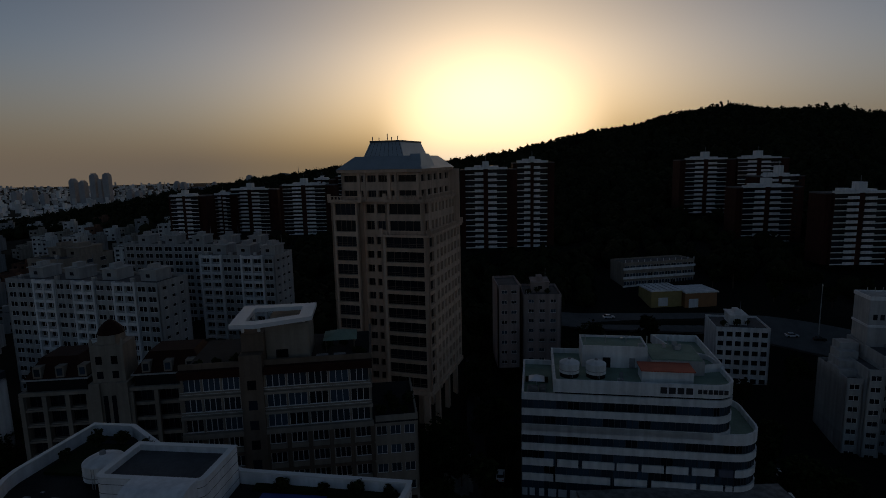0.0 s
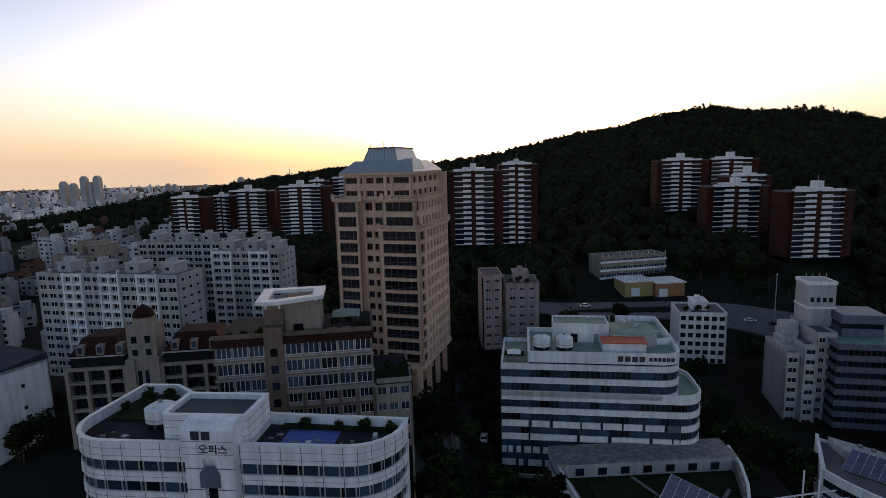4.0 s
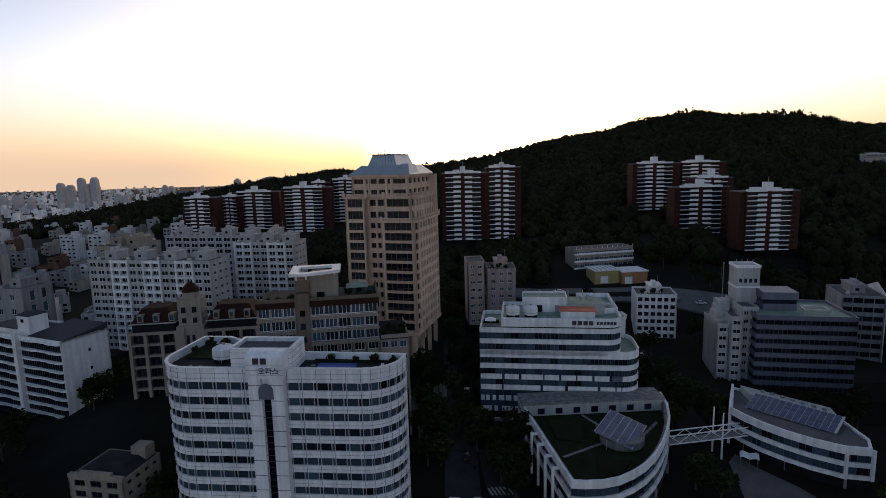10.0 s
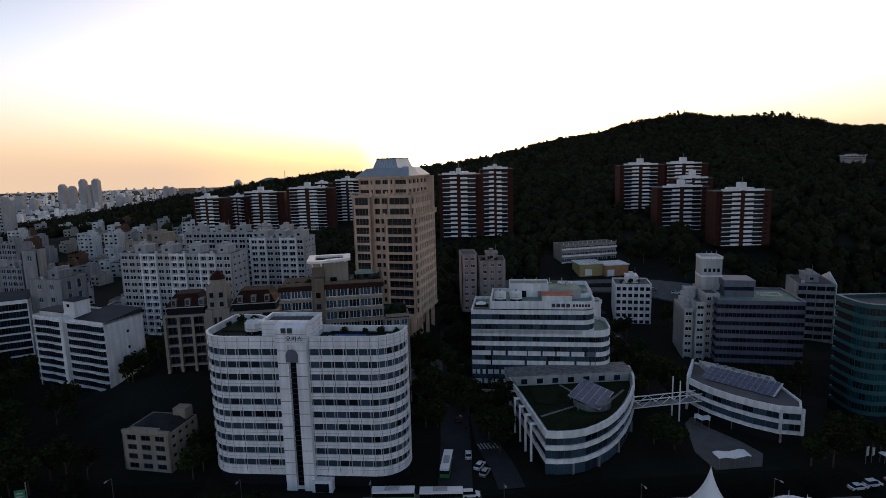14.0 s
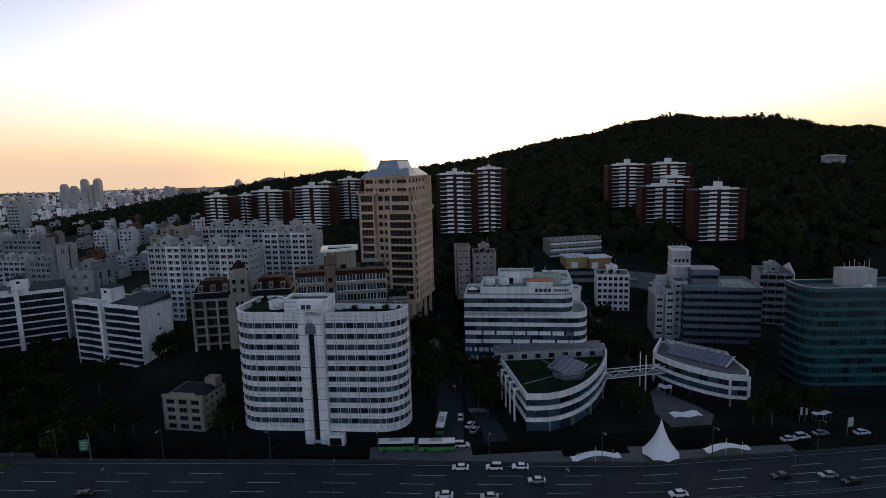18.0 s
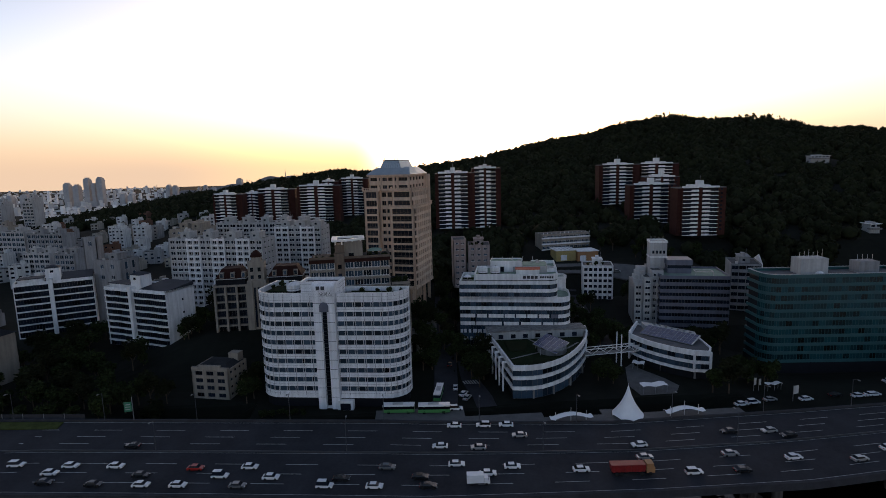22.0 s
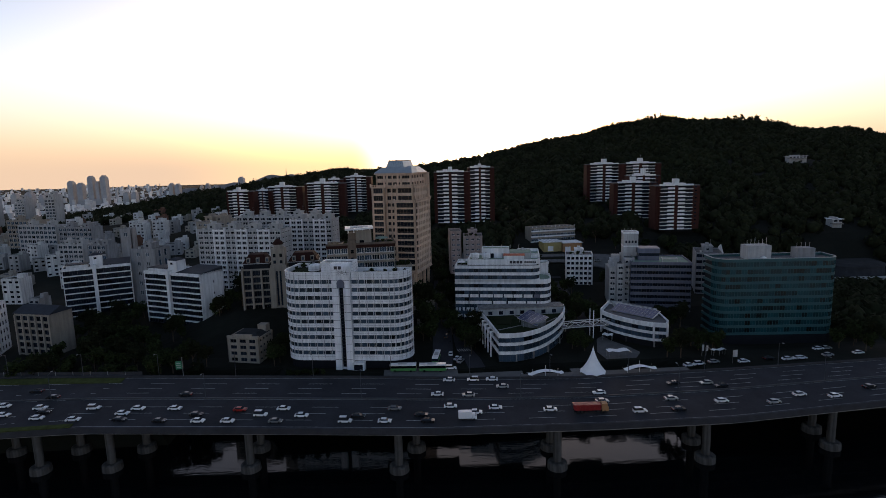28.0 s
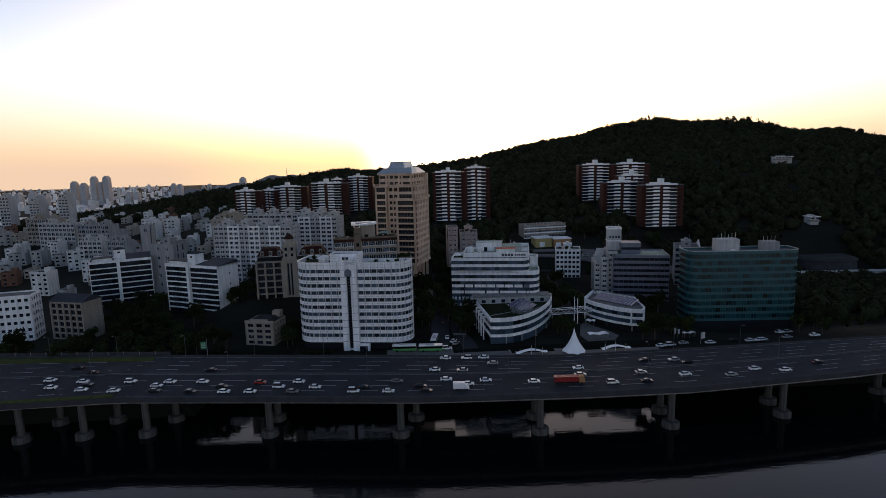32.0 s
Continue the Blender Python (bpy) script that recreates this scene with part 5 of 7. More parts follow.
# terraced stone mansion with a white canopy frame
def terraced_mansion():
    turn, L = heading((-10, 29.5), (20.6, 32.8))
    t = thing("terraced_apartment_building", -10, 29.5, 4.4, turn, "terraced stone apartment house with white-framed bay windows", "apartment building")
    wb = Mb()
    kw = dict(frame_mat="frame_white", glass="glass")
    fh = 3.5
    n = 11
    part("core", Mb().box(0.5, 0.5, 0, L - 0.5, 18, n * fh).box(L - 0.5, 1, 0, L + 7.4, 17, 8 * fh), "dark_core", t)
    xs = [(0, 9.6, 3), (13.2, L, 5)]
    for f in range(4, n):
        for a, c, k in xs:
            punched(t, wb, (a, 0), (c, 0), f * fh, fh, 1, k, sill=0.85 if f > 7 else 1.2, head=0.3, pier=0.3 if f > 7 else 0.9, edge=0.3, win=dict(frame_mat="frame_white", glass="glass" if f > 7 else "glass_dark", fw=0.1, back=0.3), split=3)
            part("bay_ledge", Mb().box(a - 0.2, -0.6 if f > 7 else -0.25, f * fh - 0.1, c + 0.2, -0.004, f * fh + (0.35 if f != 8 else 0.8)), "cream_wall" if f > 7 else "brown_stone", t)
            if f > 7:
                part("balcony_rail", Mb().box(a, -0.55, f * fh + 1.15, c, -0.5, f * fh + 1.2).box(a, -0.55, f * fh + 0.75, c, -0.5, f * fh + 0.79), "frame_white", t)
            else:
                for i in range(k + 1):
                    x = a + (c - a) * i / k
                    part("wall_pier", Mb().box(x - 0.35, -0.22, f * fh + 0.35, x + 0.35, -0.004, f * fh + fh - 0.1), "brown_stone", t)
    wb.slab((0, 0), (9.6, 0), 0.4, 0, 4 * fh).slab((13.2, 0), (L, 0), 0.4, 0, 4 * fh).slab((0, 18.5), (0, 0), 0.4, 0, n * fh).slab((L, 0), (L, 18.5), 0.4, 0, n * fh).slab((L, 18.5), (0, 18.5), 0.4, 0, n * fh)
    punched(t, wb, (L, 0), (L + 7.8, 0), 4 * fh, fh, 4, 3, sill=1.2, head=0.6, pier=0.6, win=kw)
    wb.slab((L + 7.8, 0), (L + 7.8, 17.5), 0.4, 0, 8 * fh)
    part("wall", wb, "cream_wall", t)
    part("stair_bay", Mb().box(9.6, -0.8, 0, 13.2, 6, n * fh + 3.4), "brown_stone", t, "brown stone stair bay")
    for f in range(4, n):
        part("stair_window", Mb().box(10.7, -0.86, f * fh + 1, 12.1, -0.79, f * fh + 2.6), "glass_dark", t)
    part("brown_fascia", Mb().box(-0.3, -0.5, n * fh - 0.2, 9.5, 0.6, n * fh + 1.1).box(13.3, -0.5, n * fh - 0.2, L + 0.3, 0.6, n * fh + 1.1), "roof_brown", t)
    part("parapet", Mb().box(-0.3, 0.6, n * fh, L + 0.3, 1.0, n * fh + 2.0).box(L - 0.1, 1, n * fh, L + 0.3, 18.5, n * fh + 2.0), "brown_stone", t)
    part("roof_deck", Mb().box(0, 1, n * fh, L, 18.5, n * fh + 0.5), "roof_dark", t)
    part("terrace_deck", Mb().box(L, 0, 8 * fh, L + 7.8, 17.5, 8 * fh + 0.3), "roof_dark", t)
    part("terrace_rail", Mb().box(L + 0.5, 0, 8 * fh + 0.3, L + 7.8, 0.3, 8 * fh + 1.3).box(L + 7.5, 0.3, 8 * fh + 0.3, L + 7.8, 17, 8 * fh + 1.3), "cream_wall", t)
    z = n * fh + 0.5
    part("penthouse", Mb().box(13.4, 3, z, 20.5, 12, z + 6.8), "cream_wall", t)
    part("penthouse_window", Mb().box(15, 2.9, z + 1, 17, 3.0, z + 2.4), "glass_dark", t)
    part("penthouse", Mb().box(9.8, 1, z + 3.0, 13.4, 8, z + 6.0), "brown_stone", t)
    o = [(8.6, -1.2), (12.6, -1.8), (21.4, 1.6), (21.4, 11.0), (8.6, 11.0)]
    part("canopy_frame", Mb().ring(o, 2.2, z + 7.6, z + 8.3), "frame_white", t, "white open flat canopy frame")
    for x, y in ((10, 2), (12.6, 2), (14.2, 3.6), (16.6, 3.6), (19.8, 3.6), (19.8, 11), (10, 10.8)):
        part("canopy_post", Mb().box(x - 0.22, y - 0.22, z + 5.8, x + 0.22, y + 0.22, z + 7.6), "frame_white", t)
    for x in (15.5, 18.5):
        part("skylight", Mb().box(x + 6.0, 3, z, x + 8.0, 5, z + 0.5), "grey_wall", t)
    part("shelter_roof", Mb().frustum([(22.5, 7), (28.5, 7), (28.5, 13), (22.5, 13)], z + 2.1, [(24.5, 9), (26.5, 9), (26.5, 11), (24.5, 11)], z + 2.9), "roof_green", t, "green hipped roof shelter")
    for x, y in ((23, 7.5), (28, 7.5), (23, 12.5), (28, 12.5)):
        part("shelter_post", Mb().bar((x, y, z), (x, y, z + 2.1), 0.12, 6), "brown_stone", t)
    return t


terraced_mansion()


# mansion with brown mansard roofs and a domed stair tower
def domed_mansion():
    turn, L = heading((-57, 58), (-19, 61))
    t = thing("mansard_apartment_building", -57, 58, 4.2, turn, "cream apartment house with brown mansard roofs and domed tower", "apartment building")
    wb = Mb()
    kw = dict(frame_mat="frame_dark", glass="glass_dark", back=1.4)
    fh = 3.55
    n = 7
    part("core", Mb().box(0.5, 1.7, 0, L - 0.5, 13, n * fh), "dark_core", t)
    for f in range(n):
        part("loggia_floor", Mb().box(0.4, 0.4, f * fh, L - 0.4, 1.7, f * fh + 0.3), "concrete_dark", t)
    punched(t, wb, (0, 0), (14, 0), 0, fh, n, 3, sill=0.45, head=0.2, pier=0.5, th=0.9, win=dict(kw, glass="glass_dark"), split=3)
    punched(t, wb, (22, 0), (L, 0), 0, fh, n, 3, sill=0.5, head=0.2, pier=0.5, th=0.9, win=kw, split=4)
    wb.slab((L, 0), (L, 13.5), 0.4, 0, n * fh).slab((L, 13.5), (0, 13.5), 0.4, 0, n * fh).slab((0, 13.5), (0, 0), 0.4, 0, n * fh)
    part("wall", wb, "cream_wall", t)
    for x in (0.0, 4.6, 9.3, 13.6, 22.4, 27.6, 32.8, L - 0.4):
        part("wall_pier", Mb().box(x - 0.45, -0.7, 0, x + 0.45, -0.004, n * fh - 0.2), "cream_wall", t)
    for f in range(1, n):
        part("balcony_ledge", Mb().box(0.5, -0.5, f * fh - 0.15, 13, -0.004, f * fh + 0.25), "cream_wall", t)
    part("stair_tower", Mb().box(14, -1.0, 0, 16.2, 8, n * fh + 2).box(19.6, -1.0, 0, 22, 8, n * fh + 2).box(16.2, -0.4, 0, 19.6, 8, n * fh + 2), "cream_wall", t)
    part("stair_window", Mb().box(16.6, -0.5, 6, 17.5, -0.39, n * fh - 1).box(18.3, -0.5, 6, 19.2, -0.39, n * fh - 1), "glass_dark", t, "tall narrow dark window")
    for x0, x1 in ((-0.5, 14.2), (21.8, L + 0.5)):
        o = [(x0, -0.5), (x1, -0.5), (x1, 14), (x0, 14)]
        part("cornice", Mb().ring(o, 0.8, n * fh - 0.2, n * fh + 0.6), "cream_wall", t)
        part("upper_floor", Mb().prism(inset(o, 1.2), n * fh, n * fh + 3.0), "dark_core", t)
        part("eave_slab", Mb().prism(inset(o, 0.6), n * fh + 3.0, n * fh + 3.3), "pale_wall", t)
        part("mansard_roof", Mb().frustum(inset(o, 0.9), n * fh + 3.3, inset(o, 3.6), n * fh + 7.4), "roof_brown", t, "brown tiled mansard roof")
        for k in range(3):
            x = x0 + 3.0 + k * 4.6
            if x < x1 - 2:
                part("dormer", Mb().box(x, 0.2, n * fh + 3.6, x + 1.7, 3, n * fh + 6.0), "cream_wall", t)
                part("dormer_window", Mb().box(x + 0.3, 0.12, n * fh + 4.0, x + 1.4, 0.19, n * fh + 5.6), "glass", t)
    z = n * fh + 2
    part("belfry", Mb().box(14.6, 0, z, 21.4, 6.4, z + 8.2), "cream_wall", t)
    for x in (15.6, 18.8):
        part("belfry_window", Mb().box(x, -0.06, z + 4.0, x + 1.3, -0.004, z + 5.8), "glass_dark", t)
        part("belfry_window", Mb().box(x, -0.06, z + 0.8, x + 1.3, -0.004, z + 2.4), "glass_dark", t)
    part("arch_head", Mb().box(16.2, 0.6, z + 8.2, 19.8, 5.6, z + 10.2), "cream_wall", t)
    part("dome", Mb().cyl(18, 3, z + 10.2, z + 11.4, 2.7, 2.3, 14).cyl(18, 3, z + 11.4, z + 12.6, 2.3, 1.2, 14).cyl(18, 3, z + 12.6, z + 13.2, 1.2, 0.2, 14), "roof_brown", t, "brown tiled dome")
    part("finial", Mb().cyl(18, 3, z + 13.2, z + 15.0, 0.12, 0.04, 6), "steel_grey", t)
    for x in (14.4, 20.8):
        part("urn", Mb().cyl(x + 0.4, 0.4, z + 8.2, z + 9.6, 0.45, 0.2, 8), "cream_wall", t)
    return t


domed_mansion()


# white balcony apartments
def balcony_block(p, q, D, z0, z1, label, roofs=True):
    turn, L = heading(p, q)
    t = thing("balcony_apartment_building", p[0], p[1], z0, turn, label, "apartment building", "white apartment blocks by the trees")
    H = z1 - z0
    n = 9
    fh = H / n
    part("core", Mb().box(0.6, 0.8, 0, L - 0.4, D - 0.4, H), "dark_core", t)
    part("side_wall", Mb().slab((L, 0.5), (L, D), 0.4, 0, H + 0.6), "white_wall", t, "blank white end wall")
    part("side_wall", Mb().slab((0, D), (0, 0.5), 0.4, 0, H + 0.6).slab((L, D), (0, D), 0.4, 0, H + 0.6), "white_wall", t)
    mid = L * 0.46
    part("stair_shaft", Mb().box(mid - 0.9, -0.9, 0, mid + 0.9, 2, H + 2.0), "white_wall", t)
    kw = dict(frame_mat="frame_dark", glass="glass_dark", cols=3, fw=0.05)
    for f in range(n):
        z = f * fh
        for a, c in ((0, mid - 0.9), (mid + 0.9, L)):
            w = c - a
            outl = [(a, 0.2), (a + w * 0.12, -0.35), (a + w * 0.32, -0.35), (a + w * 0.42, 0.05), (a + w * 0.62, 0.05), (a + w * 0.74, -0.4), (a + w * 0.95, -0.3), (c, 0.3), (c, 0.9), (a, 0.9)]
            part("balcony_band", Mb().prism(outl, z + fh - 0.55, z + fh), "white_wall", t, "white curved balcony front")
            k = max(2, round(w / 3.4))
            for j in range(k):
                put_window(t, (a + w * j / k, 0.6), (a + w * (j + 1) / k, 0.6), z + 0.05, w / k, fh - 0.62, back=0.15, **kw)
    for f in range(1, n, 2):
        part("side_window", Mb().box(L - 0.02, D * 0.55, f * fh + 1, L + 0.05, D * 0.6, f * fh + 2), "glass_dark", t)
    part("roof_deck", Mb().box(0.4, 0.5, H, L - 0.4, D - 0.4, H + 0.25), "roof_slate", t)
    part("parapet", Mb().ring([(0, 0.3), (L, 0.3), (L, D), (0, D)], 0.3, H, H + 0.9), "white_wall", t)
    z = H + 0.25
    part("stair_house", Mb().box(mid - 1.8, 2, z, mid + 4.2, 8, z + 6.6), "white_wall", t)
    part("stair_house_roof", Mb().frustum([(mid - 2.2, 1.6), (mid + 4.6, 1.6), (mid + 4.6, 8.4), (mid - 2.2, 8.4)], z + 6.6, [(mid + 0.4, 4.2), (mid + 2.0, 4.2), (mid + 2.0, 5.8), (mid + 0.4, 5.8)], z + 7.8), "roof_slate", t)
    part("stair_window", Mb().box(mid + 0.2, 1.93, z + 4.4, mid + 1.6, 2.0, z + 5.5), "glass_dark", t)
    if roofs:
        part("pitched_roof", Mb().add([(mid + 4.4, 0.6, z + 0.2), (L, 0.6, z + 0.2), (L, D, z + 0.2), (mid + 4.4, D, z + 0.2), (L, 0.6, z + 0.6), (L, D, z + 2.4), (mid + 4.4, D, z + 2.4), (mid + 4.4, 0.6, z + 0.6)],
                                         [(3, 2, 1, 0), (7, 4, 5, 6), (0, 1, 4, 7), (1, 2, 5, 4), (2, 3, 6, 5), (3, 0, 7, 6)]), "roof_slate", t, "dark slate lean-to roof")
        part("attic", Mb().box(2, 2, z, mid - 3, 9, z + 2.0), "white_wall", t)
        part("attic_roof", Mb().box(1.6, 1.6, z + 2.0, mid - 2.6, 9.4, z + 2.3), "roof_slate", t)
    return t


balcony_block((-113.5, 75.5), (-78.5, 58.5), 16, 0, 26.8, "white apartment block with dark balcony bands and blank end wall")
balcony_block((-163.5, 89.5), (-133.5, 104.0), 15, -3, 26.5, "white apartment block with dark glazed balcony bands")
t, L, H = slab_house((-156, 39), (-137, 33.5), 12, -3.4, 15.5, 6, 5, wall="cream_wall", stairs=0, side=0, label="cream apartment house with vertical piers and dark pitched roof", sill=0.7, head=0.3, pier=0.8, win=dict(frame_mat="frame_dark", glass="glass_dark"))
part("pitched_roof", Mb().add([(-0.5, -0.5, H + 0.8), (L + 0.5, -0.5, H + 0.8), (L + 0.5, 12.5, H + 0.8), (-0.5, 12.5, H + 0.8), (-0.5, 6, H + 3.8), (L + 0.5, 6, H + 3.8)],
                              [(3, 2, 1, 0), (0, 1, 5, 4), (1, 2, 5), (2, 3, 4, 5), (3, 0, 4)]), "roof_slate", t, "dark pitched roof")
for k in range(6):
    part("pier", Mb().box(k * (L - 0.8) / 5, -0.5, 0, k * (L - 0.8) / 5 + 0.8, 0, H), "cream_wall", t)

# small house with a curved parapet by the road
t, L, H = slab_house((-52.6, 15.2), (-38.4, 11.8), 13, -3.4, 7.6, 4, 3, wall="cream_wall", stairs=0, side=4, label="small cream house with arched parapet and dark roof", name="house", category="house", sill=0.75, head=0.45, pier=1.5, win=dict(frame_mat="frame_dark", glass="glass_dark"), rim=0.3)
part("arched_parapet", Mb().prism([(0, 0), (L, 0), (L, 1), (0.0, 1)], 0, 0.9), "cream_wall", t, m=pose(0, -0.15, H + 0.1))
part("arched_parapet", Mb().prism([(3, 0), (L - 3, 0), (L - 3, 1), (3, 1)], 0, 0.7), "cream_wall", t, m=pose(0, -0.15, H + 1.0))
part("dark_roof", Mb().frustum([(0.6, 1), (L - 0.6, 1), (L - 0.6, 12.5), (0.6, 12.5)], H + 0.2, [(3, 4), (L - 3, 4), (L - 3, 10), (3, 10)], H + 1.5), "roof_dark", t)
part("roof_room", Mb().box(L - 5, 9.2, H + 0.2, L - 1, 12.6, H + 3.6), "cream_wall", t)
t = thing("low_house", -75.5, 42.5, -3.0, -8, "low house with wide dark metal roof", "house")
part("wall", Mb().box(0.6, 0.6, 0, 16.4, 10.4, 4.2), "grey_wall", t)
part("roof", Mb().frustum([(0, 0), (17, 0), (17, 11), (0, 11)], 4.2, [(3, 4.5), (14, 4.5), (14, 6.5), (3, 6.5)], 6.4), "roof_slate", t)
part("skylight", Mb().box(6, 2.2, 5.3, 9, 3.0, 5.75), "glass", t)


# red-brick towers on the hill
def red_tower(x, y, w, z0, z1, chim, label="red-brick apartment tower with white balcony stacks on the hill"):
    t = thing("brick_apartment_tower", x, y, z0, -4, label, "apartment tower", "brick towers on the wooded hill")
    H = z1 - z0
    n = max(4, round(H / 2.95))
    fh = H / n
    e0, e1 = min(3.0, w * 0.12), min(6.5, w * 0.24)
    c0, c1 = w * 0.435, w * 0.545
    part("wall", Mb().box(-e0, 1.6, 0, w + e1, 15, H - 0.6), "red_brick", t)
    part("shaft", Mb().box(c0, -0.1, 0, c1, 1.6, H), "red_brick", t, "projecting brick stair shaft")
    # near-black panels put the shade behind the balcony fronts into colour
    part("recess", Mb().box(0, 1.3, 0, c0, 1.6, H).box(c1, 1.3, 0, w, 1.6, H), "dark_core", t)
    for f in range(n):
        z = f * fh
        for a, c, i0, i1, up in ((0, c0, 0.52, 1.0, 0.0), (c1, w, 0.0, 0.46, -0.35)):
            u = c - a
            zz = z + (up if f else 0.0)
            part("balcony", Mb().box(a, -0.5, zz, c, 1.3, zz + 0.28).box(a, -0.5, zz + 0.28, c, -0.4, zz + 0.5).box(a + u * i0, -0.8, zz - 0.1 * (f > 0), a + u * i1, -0.5, zz + 1.35), "balcony_white", t)
            part("balcony_window", Mb().box(a + 0.3, 1.18, z + 0.5, c - 0.3, 1.3, z + fh - 0.3), "glass_dark", t)
    part("side_wall", Mb().box(-0.25, -0.4, 0, 0, 1.6, H), "red_brick", t)
    part("side_wall", Mb().box(w, -0.4, 0, w + 0.25, 1.6, H), "red_brick", t)
    for f in range(1, n if y < 300 and x > 100 else 0):
        part("side_window", Mb().box(w + e1 * 0.35, 1.52, f * fh + 0.8, w + e1 * 0.6, 1.596, f * fh + 1.9), "glass_dark", t)
    part("roof_deck", Mb().box(-e0, 1.6, H - 0.6, w + e1, 15, H), "roof_grey", t)
    part("top_band", Mb().box(-0.2, -0.6, H - 0.3, c0, 1.6, H + 1.1).box(c1, -0.6, H - 0.3, w + 0.2, 1.6, H + 0.9), "balcony_white", t)
    part("top_block", Mb().box(w * 0.22, 1.6, H, w * 0.4, 9, H + 1.9).box(w * 0.58, 1.6, H, w * 0.8, 9, H + 1.6), "balcony_white", t)
    part("chimney", Mb().box(w * 0.42, -0.2, H, w * 0.57, 5, H + chim), "balcony_white", t)
    part("roof_aerial", Mb().bar((w * 0.5, 2, H + chim), (w * 0.5, 2, H + chim + 3), 0.12, 5), "steel_grey", t)
    return t


for a in ((203.5, 318, 27, 38, 74, 5), (239, 318, 28, 40, 74, 5), (223, 262, 20, 26, 64, 6), (206.5, 252, 27, 22, 58.5, 5), (220, 199, 25, 24, 58, 5),
          (-152, 345, 20, 24, 56, 4), (-131, 372, 11.5, 26, 55, 3), (-121, 380, 29, 26, 58, 5), (-78, 366, 32, 24, 61, 5), (-42, 402, 22, 28, 66, 4),
          (50.5, 240, 22, 30, 72, 4), (78, 240, 16, 30, 75, 3), (-60, 395, 12, 30, 64, 3)):
    red_tower(*a)

# villas on the hill and the viaduct behind the teal block
for x, y, w, h, lb in ((487, 440, 26, 2.4, "long white villa among trees on the hill"), (368, 209, 9, 2.6, "small white house on the wooded slope")):
    z = float(ground_z(x, y)) + (8 if w > 20 else 4)
    t = thing("villa", x, y, z, -6, lb, "villa")
    part("wall", Mb().box(0, 0, -8, w * 0.8, 9, h), "pale_wall", t)
    part("wing", Mb().box(w * 0.15, 1, h, w * 0.5, 8, h + 1.6), "pale_wall", t)
    part("roof", Mb().box(-1, -1, h + 0.004, w * 0.13, 10, h + 0.4).box(w * 0.52, -1, h + 0.004, w * 0.8 + 1, 10, h + 0.4), "white_wall", t)
    part("terrace", Mb().box(-2, -4, -1.0, w * 0.7, 0, 0), "concrete", t)
    for k in range(int(w / 4)):
        part("window", Mb().box(1 + k * 4, -0.1, 0.6, 3.6 + k * 4, 0.05, h - 0.5), "glass_dark", t)
t = thing("viaduct", 218, 136, -12, -4, "pale concrete viaduct with railings at the foot of the hill", "viaduct", kind="structure")
part("deck", Mb().box(0, 0, 3.5, 320, 11, 5.5), "concrete", t)
part("parapet", Mb().box(0, -0.3, 5.5, 320, 0, 7.0), "pale_wall", t)
part("parapet", Mb().box(0, 11, 5.5, 320, 11.3, 7.0), "pale_wall", t)
for k in range(13):
    part("support", Mb().box(8 + k * 25, 3, -3, 10.5 + k * 25, 8, 3.5), "concrete", t)
t = thing("round_hall", 352, 172, -10, 0, "low dark hall with curved wall on the slope", "hall")
part("wall", Mb().cyl(0, 0, 0, 9, 24, 23, 28), "concrete_dark", t)
part("roof", Mb().cyl(0, 0, 9, 10.5, 24.5, 20, 28), "roof_dark", t)


# ---- trees ----
def crown_mesh(seed, r, h, n, leaf, name="crown"):
    """A crown of many small leaf clumps round several boughs, uneven, with gaps."""
    rnd = random.Random(seed)
    b = Mb()
    boughs = [(rnd.uniform(-0.55, 0.55) * r, rnd.uniform(-0.55, 0.55) * r, h * rnd.uniform(0.45, 0.92), r * rnd.uniform(0.38, 0.62)) for _ in range(9)]
    for i in range(n):
        cx, cy, cz, cr = boughs[i % 9]
        d = Vector((rnd.gauss(0, 1), rnd.gauss(0, 1), rnd.gauss(0, 0.8))).normalized() * cr * rnd.uniform(0.55, 1.08)
        p = Vector((cx, cy, cz)) + d
        u = Vector((rnd.gauss(0, 1), rnd.gauss(0, 1), rnd.gauss(0, 0.5))).normalized()
        w = u.cross(Vector((rnd.gauss(0, 1), rnd.gauss(0, 1), rnd.gauss(0, 1))).normalized()).normalized()
        s = leaf * rnd.uniform(0.6, 1.4)
        k = u.cross(w) * s * 0.35
        b.add([tuple(p - u * s), tuple(p - w * s * 0.6 + k), tuple(p + u * s), tuple(p + w * s * 0.6 + k)], [(0, 1, 2, 3)])
    return b


def tree(seed, r, h, leaf=0.55, n=620, mat_="leaf", label="dark leafy broadleaf street tree"):
    t = thing("tree", 0, 0, -500, 0, label, "tree", "trees of the riverside town")
    rnd = random.Random(seed + 50)
    b = Mb().cyl(0, 0, 0, h * 0.45, 0.26, 0.16, 7)
    for k in range(5):
        a = k * 1.26 + rnd.random()
        b.bar((0, 0, h * (0.28 + 0.03 * k)), (math.cos(a) * r * 0.55, math.sin(a) * r * 0.55, h * rnd.uniform(0.55, 0.8)), 0.07, 4)
    b.bar((0, 0, h * 0.42), (0.2, 0.1, h * 0.85), 0.1, 4)
    part("trunk", b, "bark", t)
    part("crown", crown_mesh(seed, r, h, n, leaf), mat_, t)
    return t


TREES = [tree(1, 3.6, 8.5), tree(2, 4.4, 10.0), tree(3, 3.0, 7.0), tree(4, 4.0, 11.5, 0.6, 680, "leaf_dark")]
BUSH = tree(9, 1.1, 1.8, 0.26, 240, "leaf", "dark green roof garden shrub")
rnd = random.Random(7)


